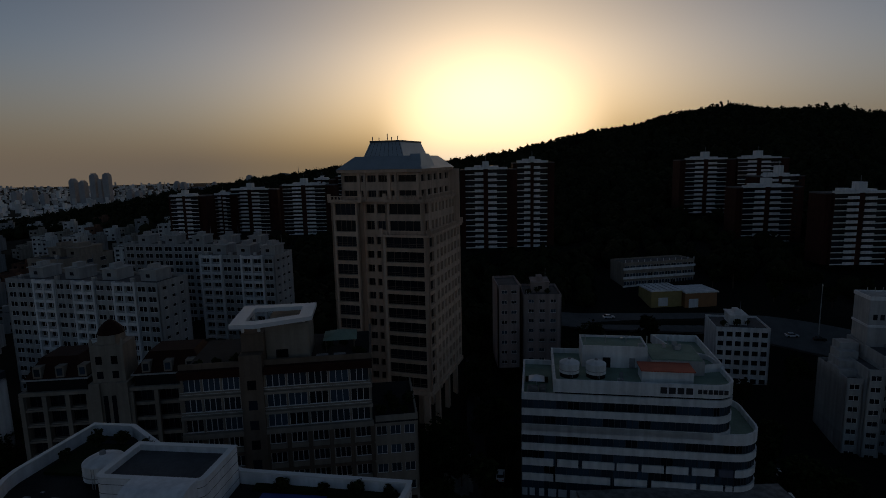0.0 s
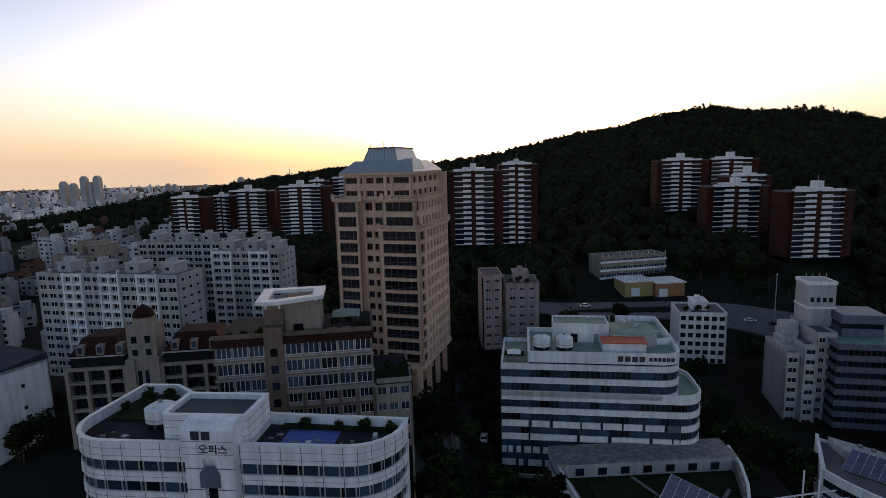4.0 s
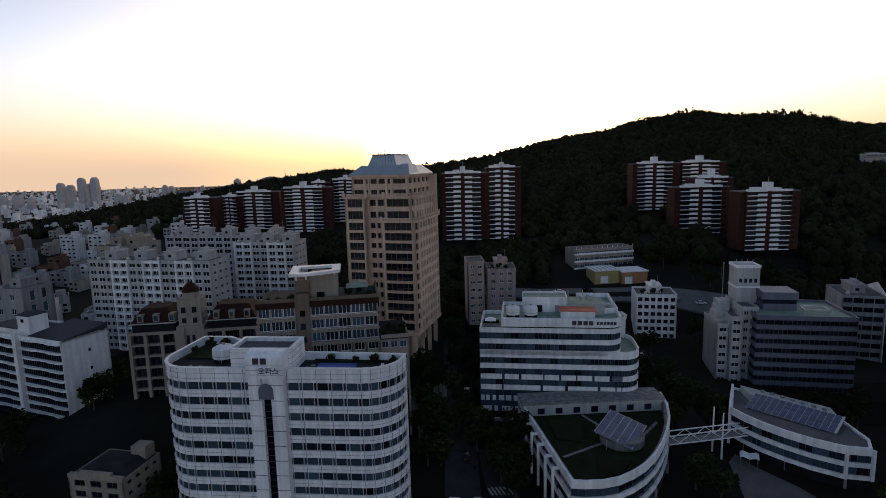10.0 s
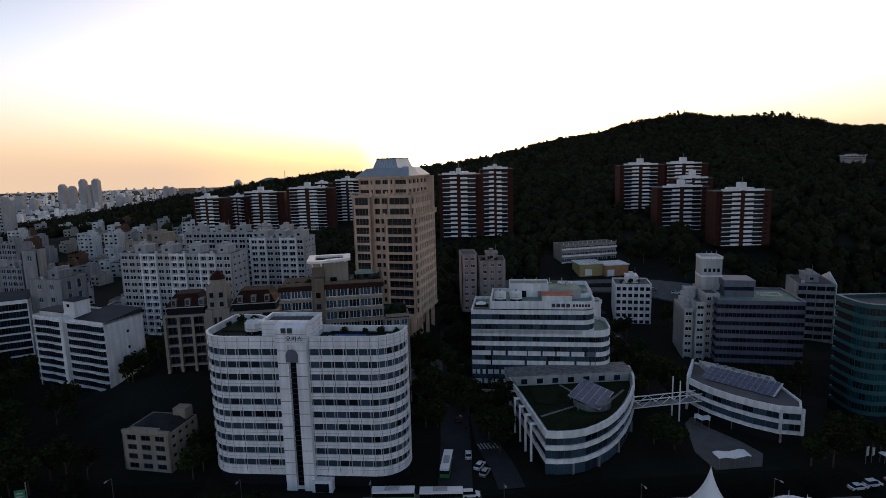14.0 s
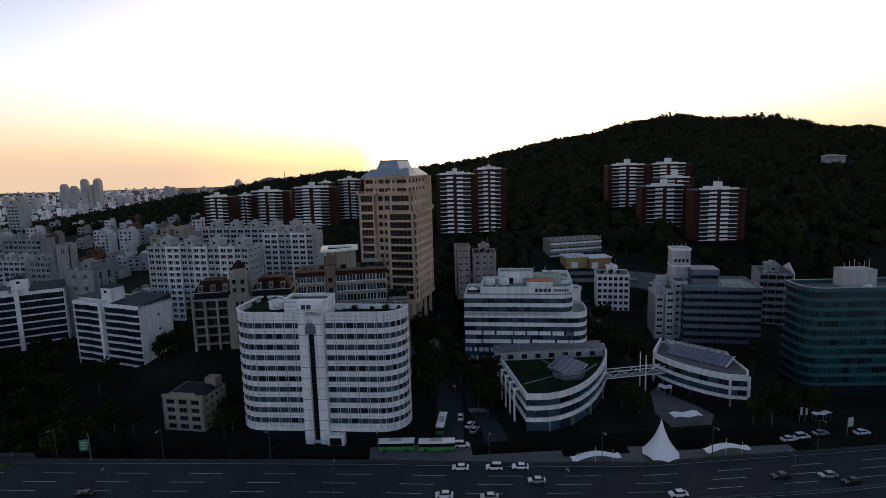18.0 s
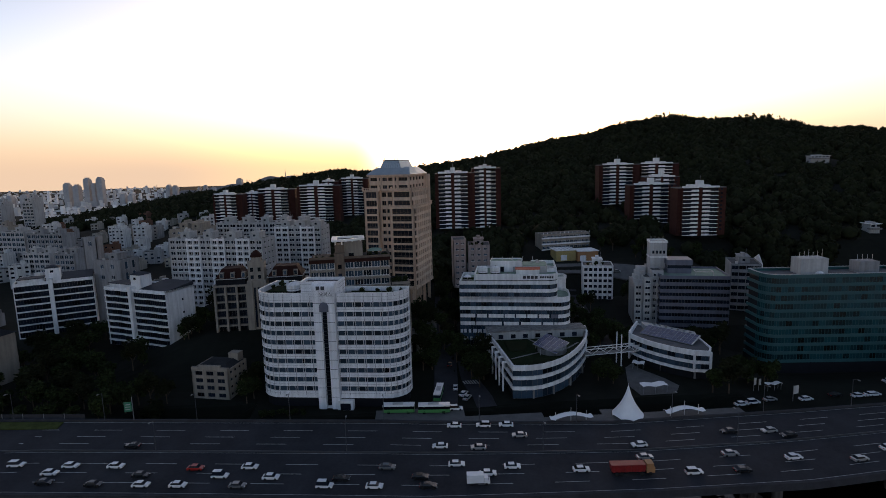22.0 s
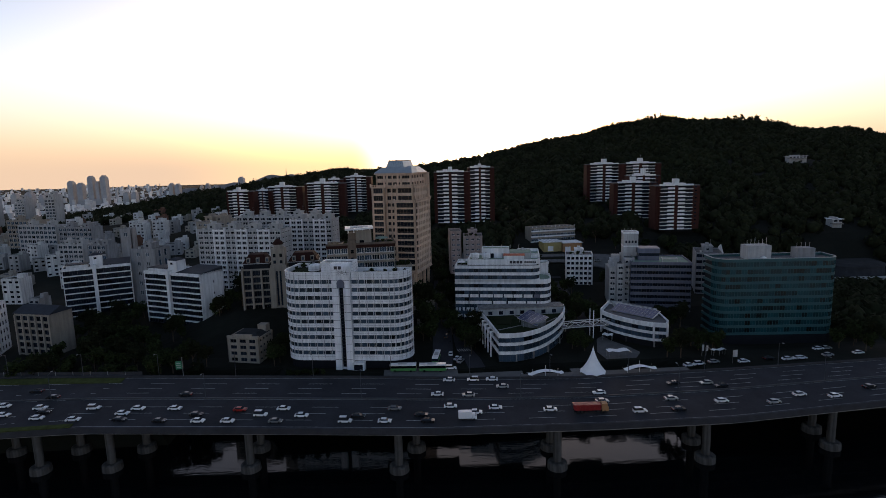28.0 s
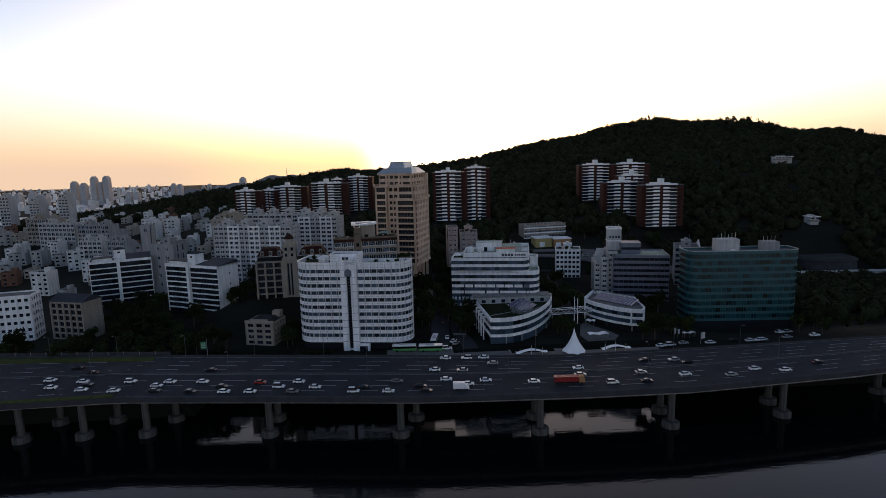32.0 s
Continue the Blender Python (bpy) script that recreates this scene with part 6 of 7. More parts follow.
def plant(x, y, z=None, k=None, base=None):
    src = base or TREES[rnd.randrange(4) if k is None else k]
    zz = float(ground_z(x, y)) - 0.15 if z is None else z
    s = rnd.uniform(0.8, 1.2)
    ob = copy_thing(src, pose(x, y, zz, 0, 0, rnd.uniform(0, 360)))
    ob.scale = (s, s, s * rnd.uniform(0.9, 1.1))
    return ob


def grove(x0, y0, x1, y1, n, gap=3.5):
    done = []
    for _ in range(n * 12):
        if len(done) >= n:
            break
        x, y = rnd.uniform(x0, x1), rnd.uniform(y0, y1)
        if all((x - a) ** 2 + (y - c) ** 2 > gap * gap for a, c in done):
            done.append((x, y))
            plant(x, y)


grove(-135, 8, -82, 30, 22)
grove(-128, 34, -82, 52, 14)
grove(-130, 52, -118, 90, 12)
grove(-74, 56, -60, 95, 9)
grove(-82, 4, -60, 18, 9)
grove(-34, 6, -28.5, 26, 5)
for k in range(16):
    plant(rnd.uniform(-24, -8), rnd.uniform(-4.6, -1.5), base=BUSH)
grove(30, 24, 37, 60, 12)
grove(38, 28, 48, 50, 6)
grove(40, 62, 50, 100, 8)
grove(50, 8, 58, 34, 7)
grove(133, -4, 141, 0, 3)
grove(98, 8, 105, 18, 3)
grove(104, 36, 120, 62, 11)
grove(150, 0, 159, 12, 5)
grove(148, 30, 164, 52, 8)
grove(214, -5, 250, 60, 16)
grove(98, 70, 122, 110, 12)
grove(142, 96, 178, 120, 8)
grove(-20, 74, 6, 118, 9)
grove(36, 100, 112, 135, 12)
grove(-240, -2, -140, 25, 12)
grove(-165, 45, -122, 75, 12)
grove(150, 152, 240, 185, 12)
for x in np.arange(-130, -66, 9):
    plant(float(x), road_at(float(x), 1.0)[1] + 4.5)
# plants on roofs
for x, y, z in ((11.5, 10.3, ZR - 0.7), (17.5, 9.9, ZR - 0.6), (21.4, 9.7, ZR - 0.7), (26, 9.4, ZR - 0.5), (-20, 18, ZR), (-17, 19.3, ZR), (-12, 19, ZR), (-22, 14, ZR), (-11, 17.0, ZR)):
    c = OFFICE @ Vector((x, y, 0))
    plant(c.x, c.y, z + 0.3, base=BUSH)
for x, y, z in ((-8, 32, 43.4), (-5, 33, 43.4), (-2, 32.5, 43.4), (12, 40, 43.4), (15, 42, 43.4), (18, 37, 43.4), (19.2, 35, 43.4), (22, 35, 32.6), (24, 37, 32.6), (26, 36, 32.6), (26.5, 40, 32.6), (23, 41, 32.6),
                (61, 110, 35.6), (64, 112, 35.6), (67, 110, 35.6), (128, 120, 20.6), (132, 119, 20.6), (136, 120, 20.6)):
    plant(x, y, z, base=BUSH)
for o in TREES + [BUSH]:
    for c in list(o.children_recursive) + [o]:
        bpy.data.objects.remove(c)


# woods on the hill: crowns of clumped leaves, one sheet of forest
def forest(name, spots, label, leafy):
    tm = []
    for s in range(6):
        r_ = random.Random(100 + s)
        bm = bmesh.new()
        bmesh.ops.create_icosphere(bm, subdivisions=1, radius=1.0)
        vs = [v.co * (0.8 + 0.35 * r_.random()) for v in bm.verts]
        fs = [[v.index for v in f.verts] for f in bm.faces]
        bm.free()
        V = [(v.x, v.y, v.z * 0.95) for v in vs]
        T = [tuple(f) for f in fs]
        for _ in range(leafy):
            d = Vector((r_.gauss(0, 1), r_.gauss(0, 1), r_.gauss(0.25, 0.8))).normalized()
            p = d * r_.uniform(0.8, 1.18)
            u = d.orthogonal().normalized()
            u.rotate(Matrix.Rotation(r_.uniform(0, 6.28), 3, d))
            w = (d.cross(u) + d * r_.uniform(-0.8, 0.8)).normalized()
            s_ = r_.uniform(0.16, 0.34)
            o_ = len(V)
            V += [tuple(p - u * s_), tuple(p + u * s_ * 0.9 - w * s_ * 0.3), tuple(p + w * s_ * 1.3)]
            T.append((o_, o_ + 1, o_ + 2))
        tm.append((np.array(V), np.array(T)))
    r_ = np.random.RandomState(5)
    AV, AT, off = [], [], 0
    for x, y, z, r in spots:
        V, T = tm[r_.randint(6)]
        a = r_.uniform(0, 6.28)
        c, s = math.cos(a), math.sin(a)
        k = r_.uniform(0.85, 1.25)
        W = np.stack([(V[:, 0] * c - V[:, 1] * s) * r + x, (V[:, 0] * s + V[:, 1] * c) * r + y, V[:, 2] * r * k + z], -1)
        AV.append(W)
        AT.append(T + off)
        off += len(V)
    AV, AT = np.concatenate(AV), np.concatenate(AT)
    me = bpy.data.meshes.new(name)
    me.vertices.add(len(AV))
    me.vertices.foreach_set("co", AV.astype(np.float32).ravel())
    me.loops.add(AT.size)
    me.loops.foreach_set("vertex_index", AT.astype(np.int32).ravel())
    me.polygons.add(len(AT))
    me.polygons.foreach_set("loop_start", np.arange(0, AT.size, 3, dtype=np.int32))
    me.update(calc_edges=True)
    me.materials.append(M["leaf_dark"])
    return tagged(new(name, me), label, "woods", kind="stuff")


KEEP = [(196, 305, 275, 338), (200, 244, 250, 282), (213, 190, 252, 218), (-160, 335, -85, 400), (-85, 355, -10, 422), (42, 232, 102, 258), (108, 155, 158, 206), (475, 428, 525, 452), (360, 200, 386, 220), (325, 145, 380, 200)]
rs = np.random.RandomState(11)
spots = []
while len(spots) < 9000:
    x, y = rs.uniform(-330, 960), rs.uniform(185, 1000)
    yr = float(np.interp(x, RX, RY))
    if y > yr + 35 or (x < -95 and y < 300 + max(0, (-x - 60) * 0.75)) or (x > 520 and rs.rand() < 0.45):
        continue
    if any(a - 3 < x < c + 3 and b_ - 6 < y < d + 2 for a, b_, c, d in KEEP):
        continue
    r = rs.uniform(3.0, 6.2) * (1.0 if y < 500 else 1.2)
    spots.append((x, y, float(ground_z(x, y)) + r * 0.7, r))
for k in range(650):
    x = rs.uniform(-320, 1150)
    y = float(np.interp(x, RX, RY)) + rs.uniform(-12, 8)
    r = rs.uniform(2.2, 5.2)
    spots.append((x, y, float(ground_z(x, y)) + r * rs.uniform(0.9, 1.6), r))
# single taller trees standing out along the ridge
for k in range(420):
    x = rs.uniform(60, 1000)
    y = float(np.interp(x, RX, RY)) + rs.uniform(-6, 4)
    z = float(ground_z(x, y)) + 3
    tall = 640 < x < 760 or 470 < x < 500
    h = rs.uniform(3, 10.5) * (1.5 if tall else 1.0)
    for j in range(rs.randint(3, 6)):
        spots.append((x + rs.uniform(-2.5, 2.5), y + rs.uniform(-2, 2), z + h * rs.uniform(0.45, 1.0), rs.uniform(0.9, 2.0)))
    for j in range(4):
        spots.append((x, y, z + h * (0.1 + 0.2 * j), 0.7))
for k in range(1300):
    y = rs.uniform(600, 1150)
    x = -y * rs.uniform(0.42, 0.84)
    r = rs.uniform(4, 8)
    spots.append((x, y, float(ground_z(x, y)) + r * 0.7, r))
for k in range(1500):
    y = rs.uniform(440, 800)
    x = rs.uniform(-0.62 * y - 190, -300)
    r = rs.uniform(3, 5.5)
    spots.append((x, y, float(ground_z(x, y)) + r * 0.7, r))
for k in range(1500):
    x, y = rs.uniform(214, 560), rs.uniform(28, 190)
    if any(a - 3 < x < c + 3 and b_ - 6 < y < d + 2 for a, b_, c, d in KEEP) or (132 - (x - 218) * 0.07 < y < 156 - (x - 218) * 0.07) or (x < 232 and y < 45) or road_at(x, 1.0)[1] + 9 > y:
        continue
    r = rs.uniform(3, 5.5)
    spots.append((x, y, float(ground_z(x, y)) + r * 0.7, r))
for k in range(700):
    x, y = rs.uniform(-30, 112), rs.uniform(100, 190)
    if (44 < x < 76 and y < 126) or (x > 56 and 136 < y < 166) or (x < -8 and y < 150) or (x > 100 and y > 150) or (x < 46 and y < 112):
        continue
    r = rs.uniform(2.4, 4.6)
    spots.append((x, y, float(ground_z(x, y)) + r * 0.7, r))
forest("hill_woods", spots, "dense dark broadleaf woods covering the hill", 46)


# ---- low houses of the town to the west ----
def low_house(i, w, d, fl, wall, roof):
    """A plain flat-roofed town house with window bands, a stair house and a water tank."""
    t = thing("town_house", 0, 0, -500, 0, "small flat-roofed town house with stair house on its roof", "house", "town houses to the west")
    t["label"] = ("pale rendered" if "pale" in wall else "brick" if "brick" in wall else "grey rendered" if "grey" in wall else "cream rendered") + " flat-roofed town house with roof stair"
    H = fl * 3.0
    part("wall", Mb().box(0, 0, -4, w, d, H), wall, t)
    part("parapet", Mb().ring([(0, 0), (w, 0), (w, d), (0, d)], 0.25, H, H + 0.9), wall, t)
    part("roof_deck", Mb().box(0.25, 0.25, H, w - 0.25, d - 0.25, H + 0.12), roof, t)
    part("stair_house", Mb().box(w * 0.55, d * 0.5, H + 0.12, w * 0.9, d * 0.9, H + 2.9), wall, t)
    k = max(2, int(w / 3.4))
    wn_ = Mb()
    for f in range(fl):
        for j in range(k):
            x = w * (j + 0.5) / k
            if (i + f * 3 + j) % 7:
                wn_.box(x - 0.95, -0.06, f * 3 + 1.0, x + 0.95, 0.05, f * 3 + 2.3)
    tagged(part("window_set", wn_, "glass_dark", t), kind="stuff")
    return t


kinds = [("town_pale", "roof_grey"), ("town_grey", "roof_green"), ("town_cream", "roof_grey"), ("town_brick", "roof_dark"), ("town_pale", "roof_dark"), ("town_grey", "roof_slate"), ("town_grey", "roof_dark"), ("town_cream", "roof_brown")]
HOUSES = [low_house(i, w, d, f, *kinds[i]) for i, (w, d, f) in enumerate(((9, 8, 3), (10, 9, 4), (8, 10, 2), (10, 8, 3), (12, 9, 5), (7, 8, 2), (13, 10, 3), (9, 9, 2)))]
rnd = random.Random(21)
used = []
blocked = [(-175, 85, -72, 115), (-160, 120, -85, 150), (-100, 92, -10, 172), (-135, 100, -108, 135)]
n_h = 0
for _ in range(4000):
    if n_h >= 130:
        break
    y = rnd.uniform(95, 470)
    x = rnd.uniform(-120 - y * 0.95, -95 - max(0, y - 120) * 0.28)
    if any(a < x + 8 < c and b_ < y < d for a, b_, c, d in blocked) or any((x - a) ** 2 + (y - c) ** 2 < 14 ** 2 for a, c in used):
        continue
    used.append((x, y))
    ob = copy_thing(HOUSES[rnd.randrange(8)], pose(x, y, float(ground_z(x, y)), 0, 0, rnd.choice((-14, -8, 5, 12, -25, 30))))
    n_h += 1
for o in HOUSES:
    for c in list(o.children_recursive) + [o]:
        bpy.data.objects.remove(c)
# taller slabs further west
for i, (p, q, z1, fl, c) in enumerate((((-300, 262), (-262, 250), 36, 9, 9), ((-258, 246), (-226, 236), 35, 9, 8), ((-335, 300), (-300, 290), 37, 9, 8), ((-235, 205), (-214, 200), 26, 7, 5), ((-205, 190), (-190, 186), 27, 7, 4))):
    slab_house(p, q, 11, 2, z1, fl, c, stairs=2, side=0, label="grey apartment slab among low houses", wall=("pale_wall", "grey_wall", "cream_wall")[i % 3])
for i in range(5):
    x = -462 + i * 17
    slab_house((x, 450 + (i % 2) * 30), (x + 13, 448 + (i % 2) * 30), 12, -8, 52 - (i % 3) * 4, 16, 3, stairs=1, side=0, label="tall pale apartment tower on the western edge", wall="pale_wall")

# far city and skyline: too many and too far to count
b = Mb()
rs = np.random.RandomState(3)
for k in range(3600):
    y = 480 + 4200 * rs.rand() ** 1.5
    x = -0.4 * y - 60 - rs.rand() * (0.85 * y + 200)
    if (x > -0.62 * y - 190 and y < 820) or (x > -330 and y < 760) or (x > -0.84 * y and y < 1150 and k % 3):
        continue
    w, d = rs.uniform(7, 17), rs.uniform(7, 16)
    h = rs.uniform(4, 11) if rs.rand() < 0.8 or y < 1300 else rs.uniform(18, 34)
    z = float(ground_z(x, y))
    b.box(x, y, z - 5, x + w, y + d, z + h)
far = tagged(new("far_city", b.mesh("far_city", "hazed_far_wall")), "sea of small city buildings, haze paled into their colour", "city", kind="stuff")
for x, w, z in ((-1510, 29, 33), (-1470, 30, 24), (-1421, 28, 53), (-1388, 18, 28), (-1366, 30, 54), (-1067, 22, 12), (-1040, 24, 8), (-1272, 30, -22), (-1236, 26, -24), (-757, 30, 32), (-930, 14, -2), (-905, 18, 6), (-870, 22, -4), (-1700, 40, -12), (-1760, 30, -16), (-1640, 26, -26)):
    t = thing("skyscraper", x, 2400, -90, 0, "grey apartment skyscraper on the horizon, haze in its colour", "skyscraper", "skyline towers on the horizon")
    w *= 0.82
    part("shaft", Mb().box(0, 0, 0, w, 30, z + 76), "hazed_far_tower", t)
    part("upper_shaft", Mb().frustum([(0, 0), (w, 0), (w, 30), (0, 30)], z + 76, [(w * 0.1, 2), (w * 0.92, 2), (w * 0.92, 26), (w * 0.1, 26)], z + 86), "hazed_far_tower", t)
    part("crown", Mb().box(w * 0.3, 3, z + 86, w * 0.75, 24, z + 91), "hazed_far_tower", t)
t = thing("skyscraper", -1440, 2380, -90, 0, "low grey block on the horizon, haze in its colour", "skyscraper")
part("shaft", Mb().box(0, 0, 0, 80, 15, 40), "hazed_far_tower", t)
part("crown", Mb().box(20, 3, 40, 50, 12, 44), "hazed_far_tower", t)
for x, y, z, h in ((-1105, 2400, -60, 72), (-676, 3040, 20, 44)):
    t = thing("lattice_mast", x, y, z, 0, "thin grey mast on the horizon", "mast")
    part("lower_shaft", Mb().cyl(0, 0, 0, h * 0.6, 2.4, 1.6, 6), "hazed_far_tower", t)
    part("upper_shaft", Mb().cyl(0, 0, h * 0.6, h, 1.4, 0.7, 6), "hazed_far_tower", t)
b = Mb()
xs = np.arange(-1350, -250, 22.0)
top = [-38 + 64 * math.exp(-((x + 770) / 75) ** 2) + 64 * math.exp(-((x + 645) / 62) ** 2) + 26 * math.exp(-((x + 960) / 130) ** 2) + 40 * math.exp(-((x + 420) / 120) ** 2) + 3 * math.sin(x * 0.05) for x in xs]
n = len(xs)
b.add([(float(x), 2900.0, -120.0) for x in xs] + [(float(x), 3050.0, float(z)) for x, z in zip(xs, top)] + [(float(x), 3300.0, -120.0) for x in xs],
      [(i, i + 1, n + i + 1, n + i) for i in range(n - 1)] + [(n + i, n + i + 1, 2 * n + i + 1, 2 * n + i) for i in range(n - 1)])
tagged(new("distant_hills", b.mesh("distant_hills", "hazed_far_hill")), "distant hills behind the city, haze paled into their colour", "hills", kind="structure")


# ---- tents, buses, cars, lamps ----
def cone_tent(x, y):
    t = thing("cone_tent", x, y, -1.0, 0, "tall white pointed membrane tent beside the road", "tent")
    n = 24
    rings = [(4.9, 0.55), (4.3, 1.15), (3.6, 2.0), (2.9, 3.0), (2.2, 4.2), (1.55, 5.6), (0.98, 7.0), (0.5, 8.5), (0.12, 10.0)]
    vs, fs = [], []
    for r, z in rings:
        for i in range(n):
            a = 2 * math.pi * i / n
            k = 1 + 0.035 * math.cos(a * 8)
            vs.append((r * k * math.cos(a), r * k * math.sin(a), z - (0.16 * math.cos(a * 8) if r > 4 else 0)))
    for j in range(len(rings) - 1):
        fs += [(j * n + i, j * n + (i + 1) % n, (j + 1) * n + (i + 1) % n, (j + 1) * n + i) for i in range(n)]
    smooth(part("membrane", Mb().add(vs, fs), "tent", t))
    part("mast", Mb().cyl(0, 0, 0, 10.6, 0.14, 0.1, 8), "steel", t)
    for i in range(8):
        a = math.pi * i / 4
        part("post", Mb().cyl(4.85 * math.cos(a), 4.85 * math.sin(a), 0, 0.6, 0.08, 0.08, 6), "steel", t)
    return t


cone_tent(96.6, -20.9)


def wave_canopy(x, y, w):
    t = thing("wave_canopy", x, y, -1.0, 2, "white wave-shaped membrane canopy on poles", "canopy", "wave canopies by the road")
    n = 12
    vs, fs = [], []
    for i in range(n + 1):
        u = i / n
        z = 1.0 + 1.5 * math.sin(math.pi * u) ** 1.2 + (0.5 if i in (0, n) else 0)
        for v, k in ((-1.4, 0.0), (0, 0.35), (1.4, 0.0)):
            vs.append((w * (u - 0.5), v, z + k))
    for i in range(n):
        fs += [(i * 3, i * 3 + 3, i * 3 + 4, i * 3 + 1), (i * 3 + 1, i * 3 + 4, i * 3 + 5, i * 3 + 2)]
    part("membrane", Mb().add(vs, fs), "tent", t)
    for u in (-0.36, 0, 0.36):
        part("pole", Mb().cyl(w * u, 0, 0, 4.6 - abs(u) * 4, 0.1, 0.06, 6), "frame_white", t)
    return t


wave_canopy(77.6, -23.0, 13.6)
wave_canopy(114.2, -22.6, 12.8)


def car(material, label, kind_="car", hgt=1.0):
    t = thing(kind_, 0, 0, -500, 0, label, kind_, "cars on the expressway")
    L, W = 4.5, 1.8
    lower = [(-2.2, 0.3), (2.15, 0.3), (2.25, 0.55), (2.2, 0.8), (1.2, 0.95), (-1.75, 1.0), (-2.2, 0.9), (-2.25, 0.5)]
    b = Mb()
    n = len(lower)
    b.add([(x, -W / 2, z) for x, z in lower] + [(x, W / 2, z) for x, z in lower], [tuple(range(n)), tuple(range(2 * n - 1, n - 1, -1))] + [((i + 1) % n, i, n + i, n + (i + 1) % n) for i in range(n)])
    body = part("body", b, material, t)
    h = 1.45 * hgt
    cab = [(1.2, 0.95), (0.5, h - 0.04), (-1.1 if hgt == 1 else -1.8, h - 0.04), (-1.8 if hgt == 1 else -2.15, 0.99)]
    b = Mb()
    b.add([(x, -0.82 if i in (0, 3) else -0.66, z) for i, (x, z) in enumerate(cab)] + [(x, 0.82 if i in (0, 3) else 0.66, z) for i, (x, z) in enumerate(cab)], [(0, 1, 2, 3), (7, 6, 5, 4), (1, 0, 4, 5), (2, 1, 5, 6), (3, 2, 6, 7), (0, 3, 7, 4)])
    part("cabin_glass", b, "glass_dark", t)
    x1 = -1.12 if hgt == 1 else -1.82
    part("roof", Mb().box(x1, -0.67, h - 0.05, 0.52, 0.67, h + 0.02), material, t)
    for x in (-1.35, 1.4):
        for y in (-0.8, 0.8):
            part("wheel", Mb().add([(x + 0.33 * math.cos(a), y + s, 0.33 + 0.33 * math.sin(a)) for s in (-0.11, 0.11) for a in [i * 0.6283 for i in range(10)]],
                                   [tuple(range(10)), tuple(range(19, 9, -1))] + [((i + 1) % 10, i, 10 + i, 10 + (i + 1) % 10) for i in range(10)]), "rubber", t)
    for y in (-0.62, 0.62):
        part("headlight", Mb().box(2.17, y - 0.2, 0.58, 2.27, y + 0.2, 0.75), "frame_white", t)
        part("tail_light", Mb().box(-2.28, y - 0.2, 0.62, -2.2, y + 0.2, 0.85), "tail_red", t)
    return t


CARS = {"w": car("car_white", "white saloon car on the dark expressway"), "k": car("car_black", "black saloon car on the dark expressway"), "g": car("car_grey", "grey saloon car on the dark expressway"),
        "s": car("car_silver", "silver saloon car on the dark expressway"), "r": car("car_red", "dark red saloon car on the dark expressway"), "u": car("car_white", "white tall estate car on the dark expressway", hgt=1.2), "v": car("car_white", "white van on the dark expressway", "van", 1.4)}
TRAFFIC = ("w -117 .44,w -103 .38,k -100 .30,w -113 .28,w -100 .20,w -87 .14,u -84 .34,k -103 .57,k -112 .70,w -72 .24,k -71 .13,w -68 .33,k -57 .11,w -55 .33,k -46 .22,w -44 .11,w -34 .11,"
           "r -32 .31,v -24 .22,g -18 .11,w -17 .33,w -10 .21,k -55 .60,v 5 .12,k 9 .20,w 18 .12,g 21 .34,k 30 .23,k 32 .13,w 36 .62,w 40 .38,w 48 .26,w 55 .34,s 47 .60,w 73 .28,w 93 .60,s 92 .42,"
           "u 102 .19,s 116 .40,k 115 .18,s 134 .69,w 132 .30,s 149 .19,w 161 .29,w 172 .19,k 189 .31,w 41 .93,u 50 .94,w 57 .95,k 122 .72,s 60 .78,k 138 .60")


def on_road(x, s):
    z = -2.95 + rise(x, s)
    a, c = road_at(x - 2, s), road_at(x + 2, s)
    return pose(x, road_at(x, s)[1], z, 0, 0, math.degrees(math.atan2(c[1] - a[1], c[0] - a[0])) + (180 if s > 0.54 else 0))


for word in TRAFFIC.split(","):
    c, x, s = word.split()
    copy_thing(CARS[c], on_road(float(x), float(s)))
# parked cars in the side streets and yards
for c, x, y, a in (("u", 42.4, -10.8, 0), ("w", 46.5, 6, 60), ("s", 47.5, 2.5, 62), ("w", 138.5, -13.4, 6), ("u", 143.2, -12.4, 6), ("k", 104, 25, 80), ("w", 181, -11.4, 4), ("w", 187, -11, 4), ("w", 204, 2, 4), ("s", 208, 2.4, 4), ("w", 44, 12, 85), ("k", 43, 30, 88), ("s", 150, -11, 8), ("w", 162, -12, 4), ("k", 174, -10, 4), ("w", 186, -11, 6), ("w", 111, 58, 70),
                   ("w", 115, 66, 70), ("s", 200, -9, 6), ("w", 214, -8, 6), ("w", 46, 60, 80), ("w", 116, 84, 75), ("s", 118, 96, 75), ("w", 100, 152, 0), ("s", 152, 140, -10), ("w", 163, 137, -10), ("k", 172, 135, -10), ("w", 180, 134, -12)):
    z = -1.0 if y < -8 and x < 45 else float(ground_z(x, y)) + 0.12
    copy_thing(CARS[c], pose(x, y, z, 0, 0, a))["group"] = "cars parked in the streets"
for o in CARS.values():
    for c in list(o.children_recursive) + [o]:
        bpy.data.objects.remove(c)


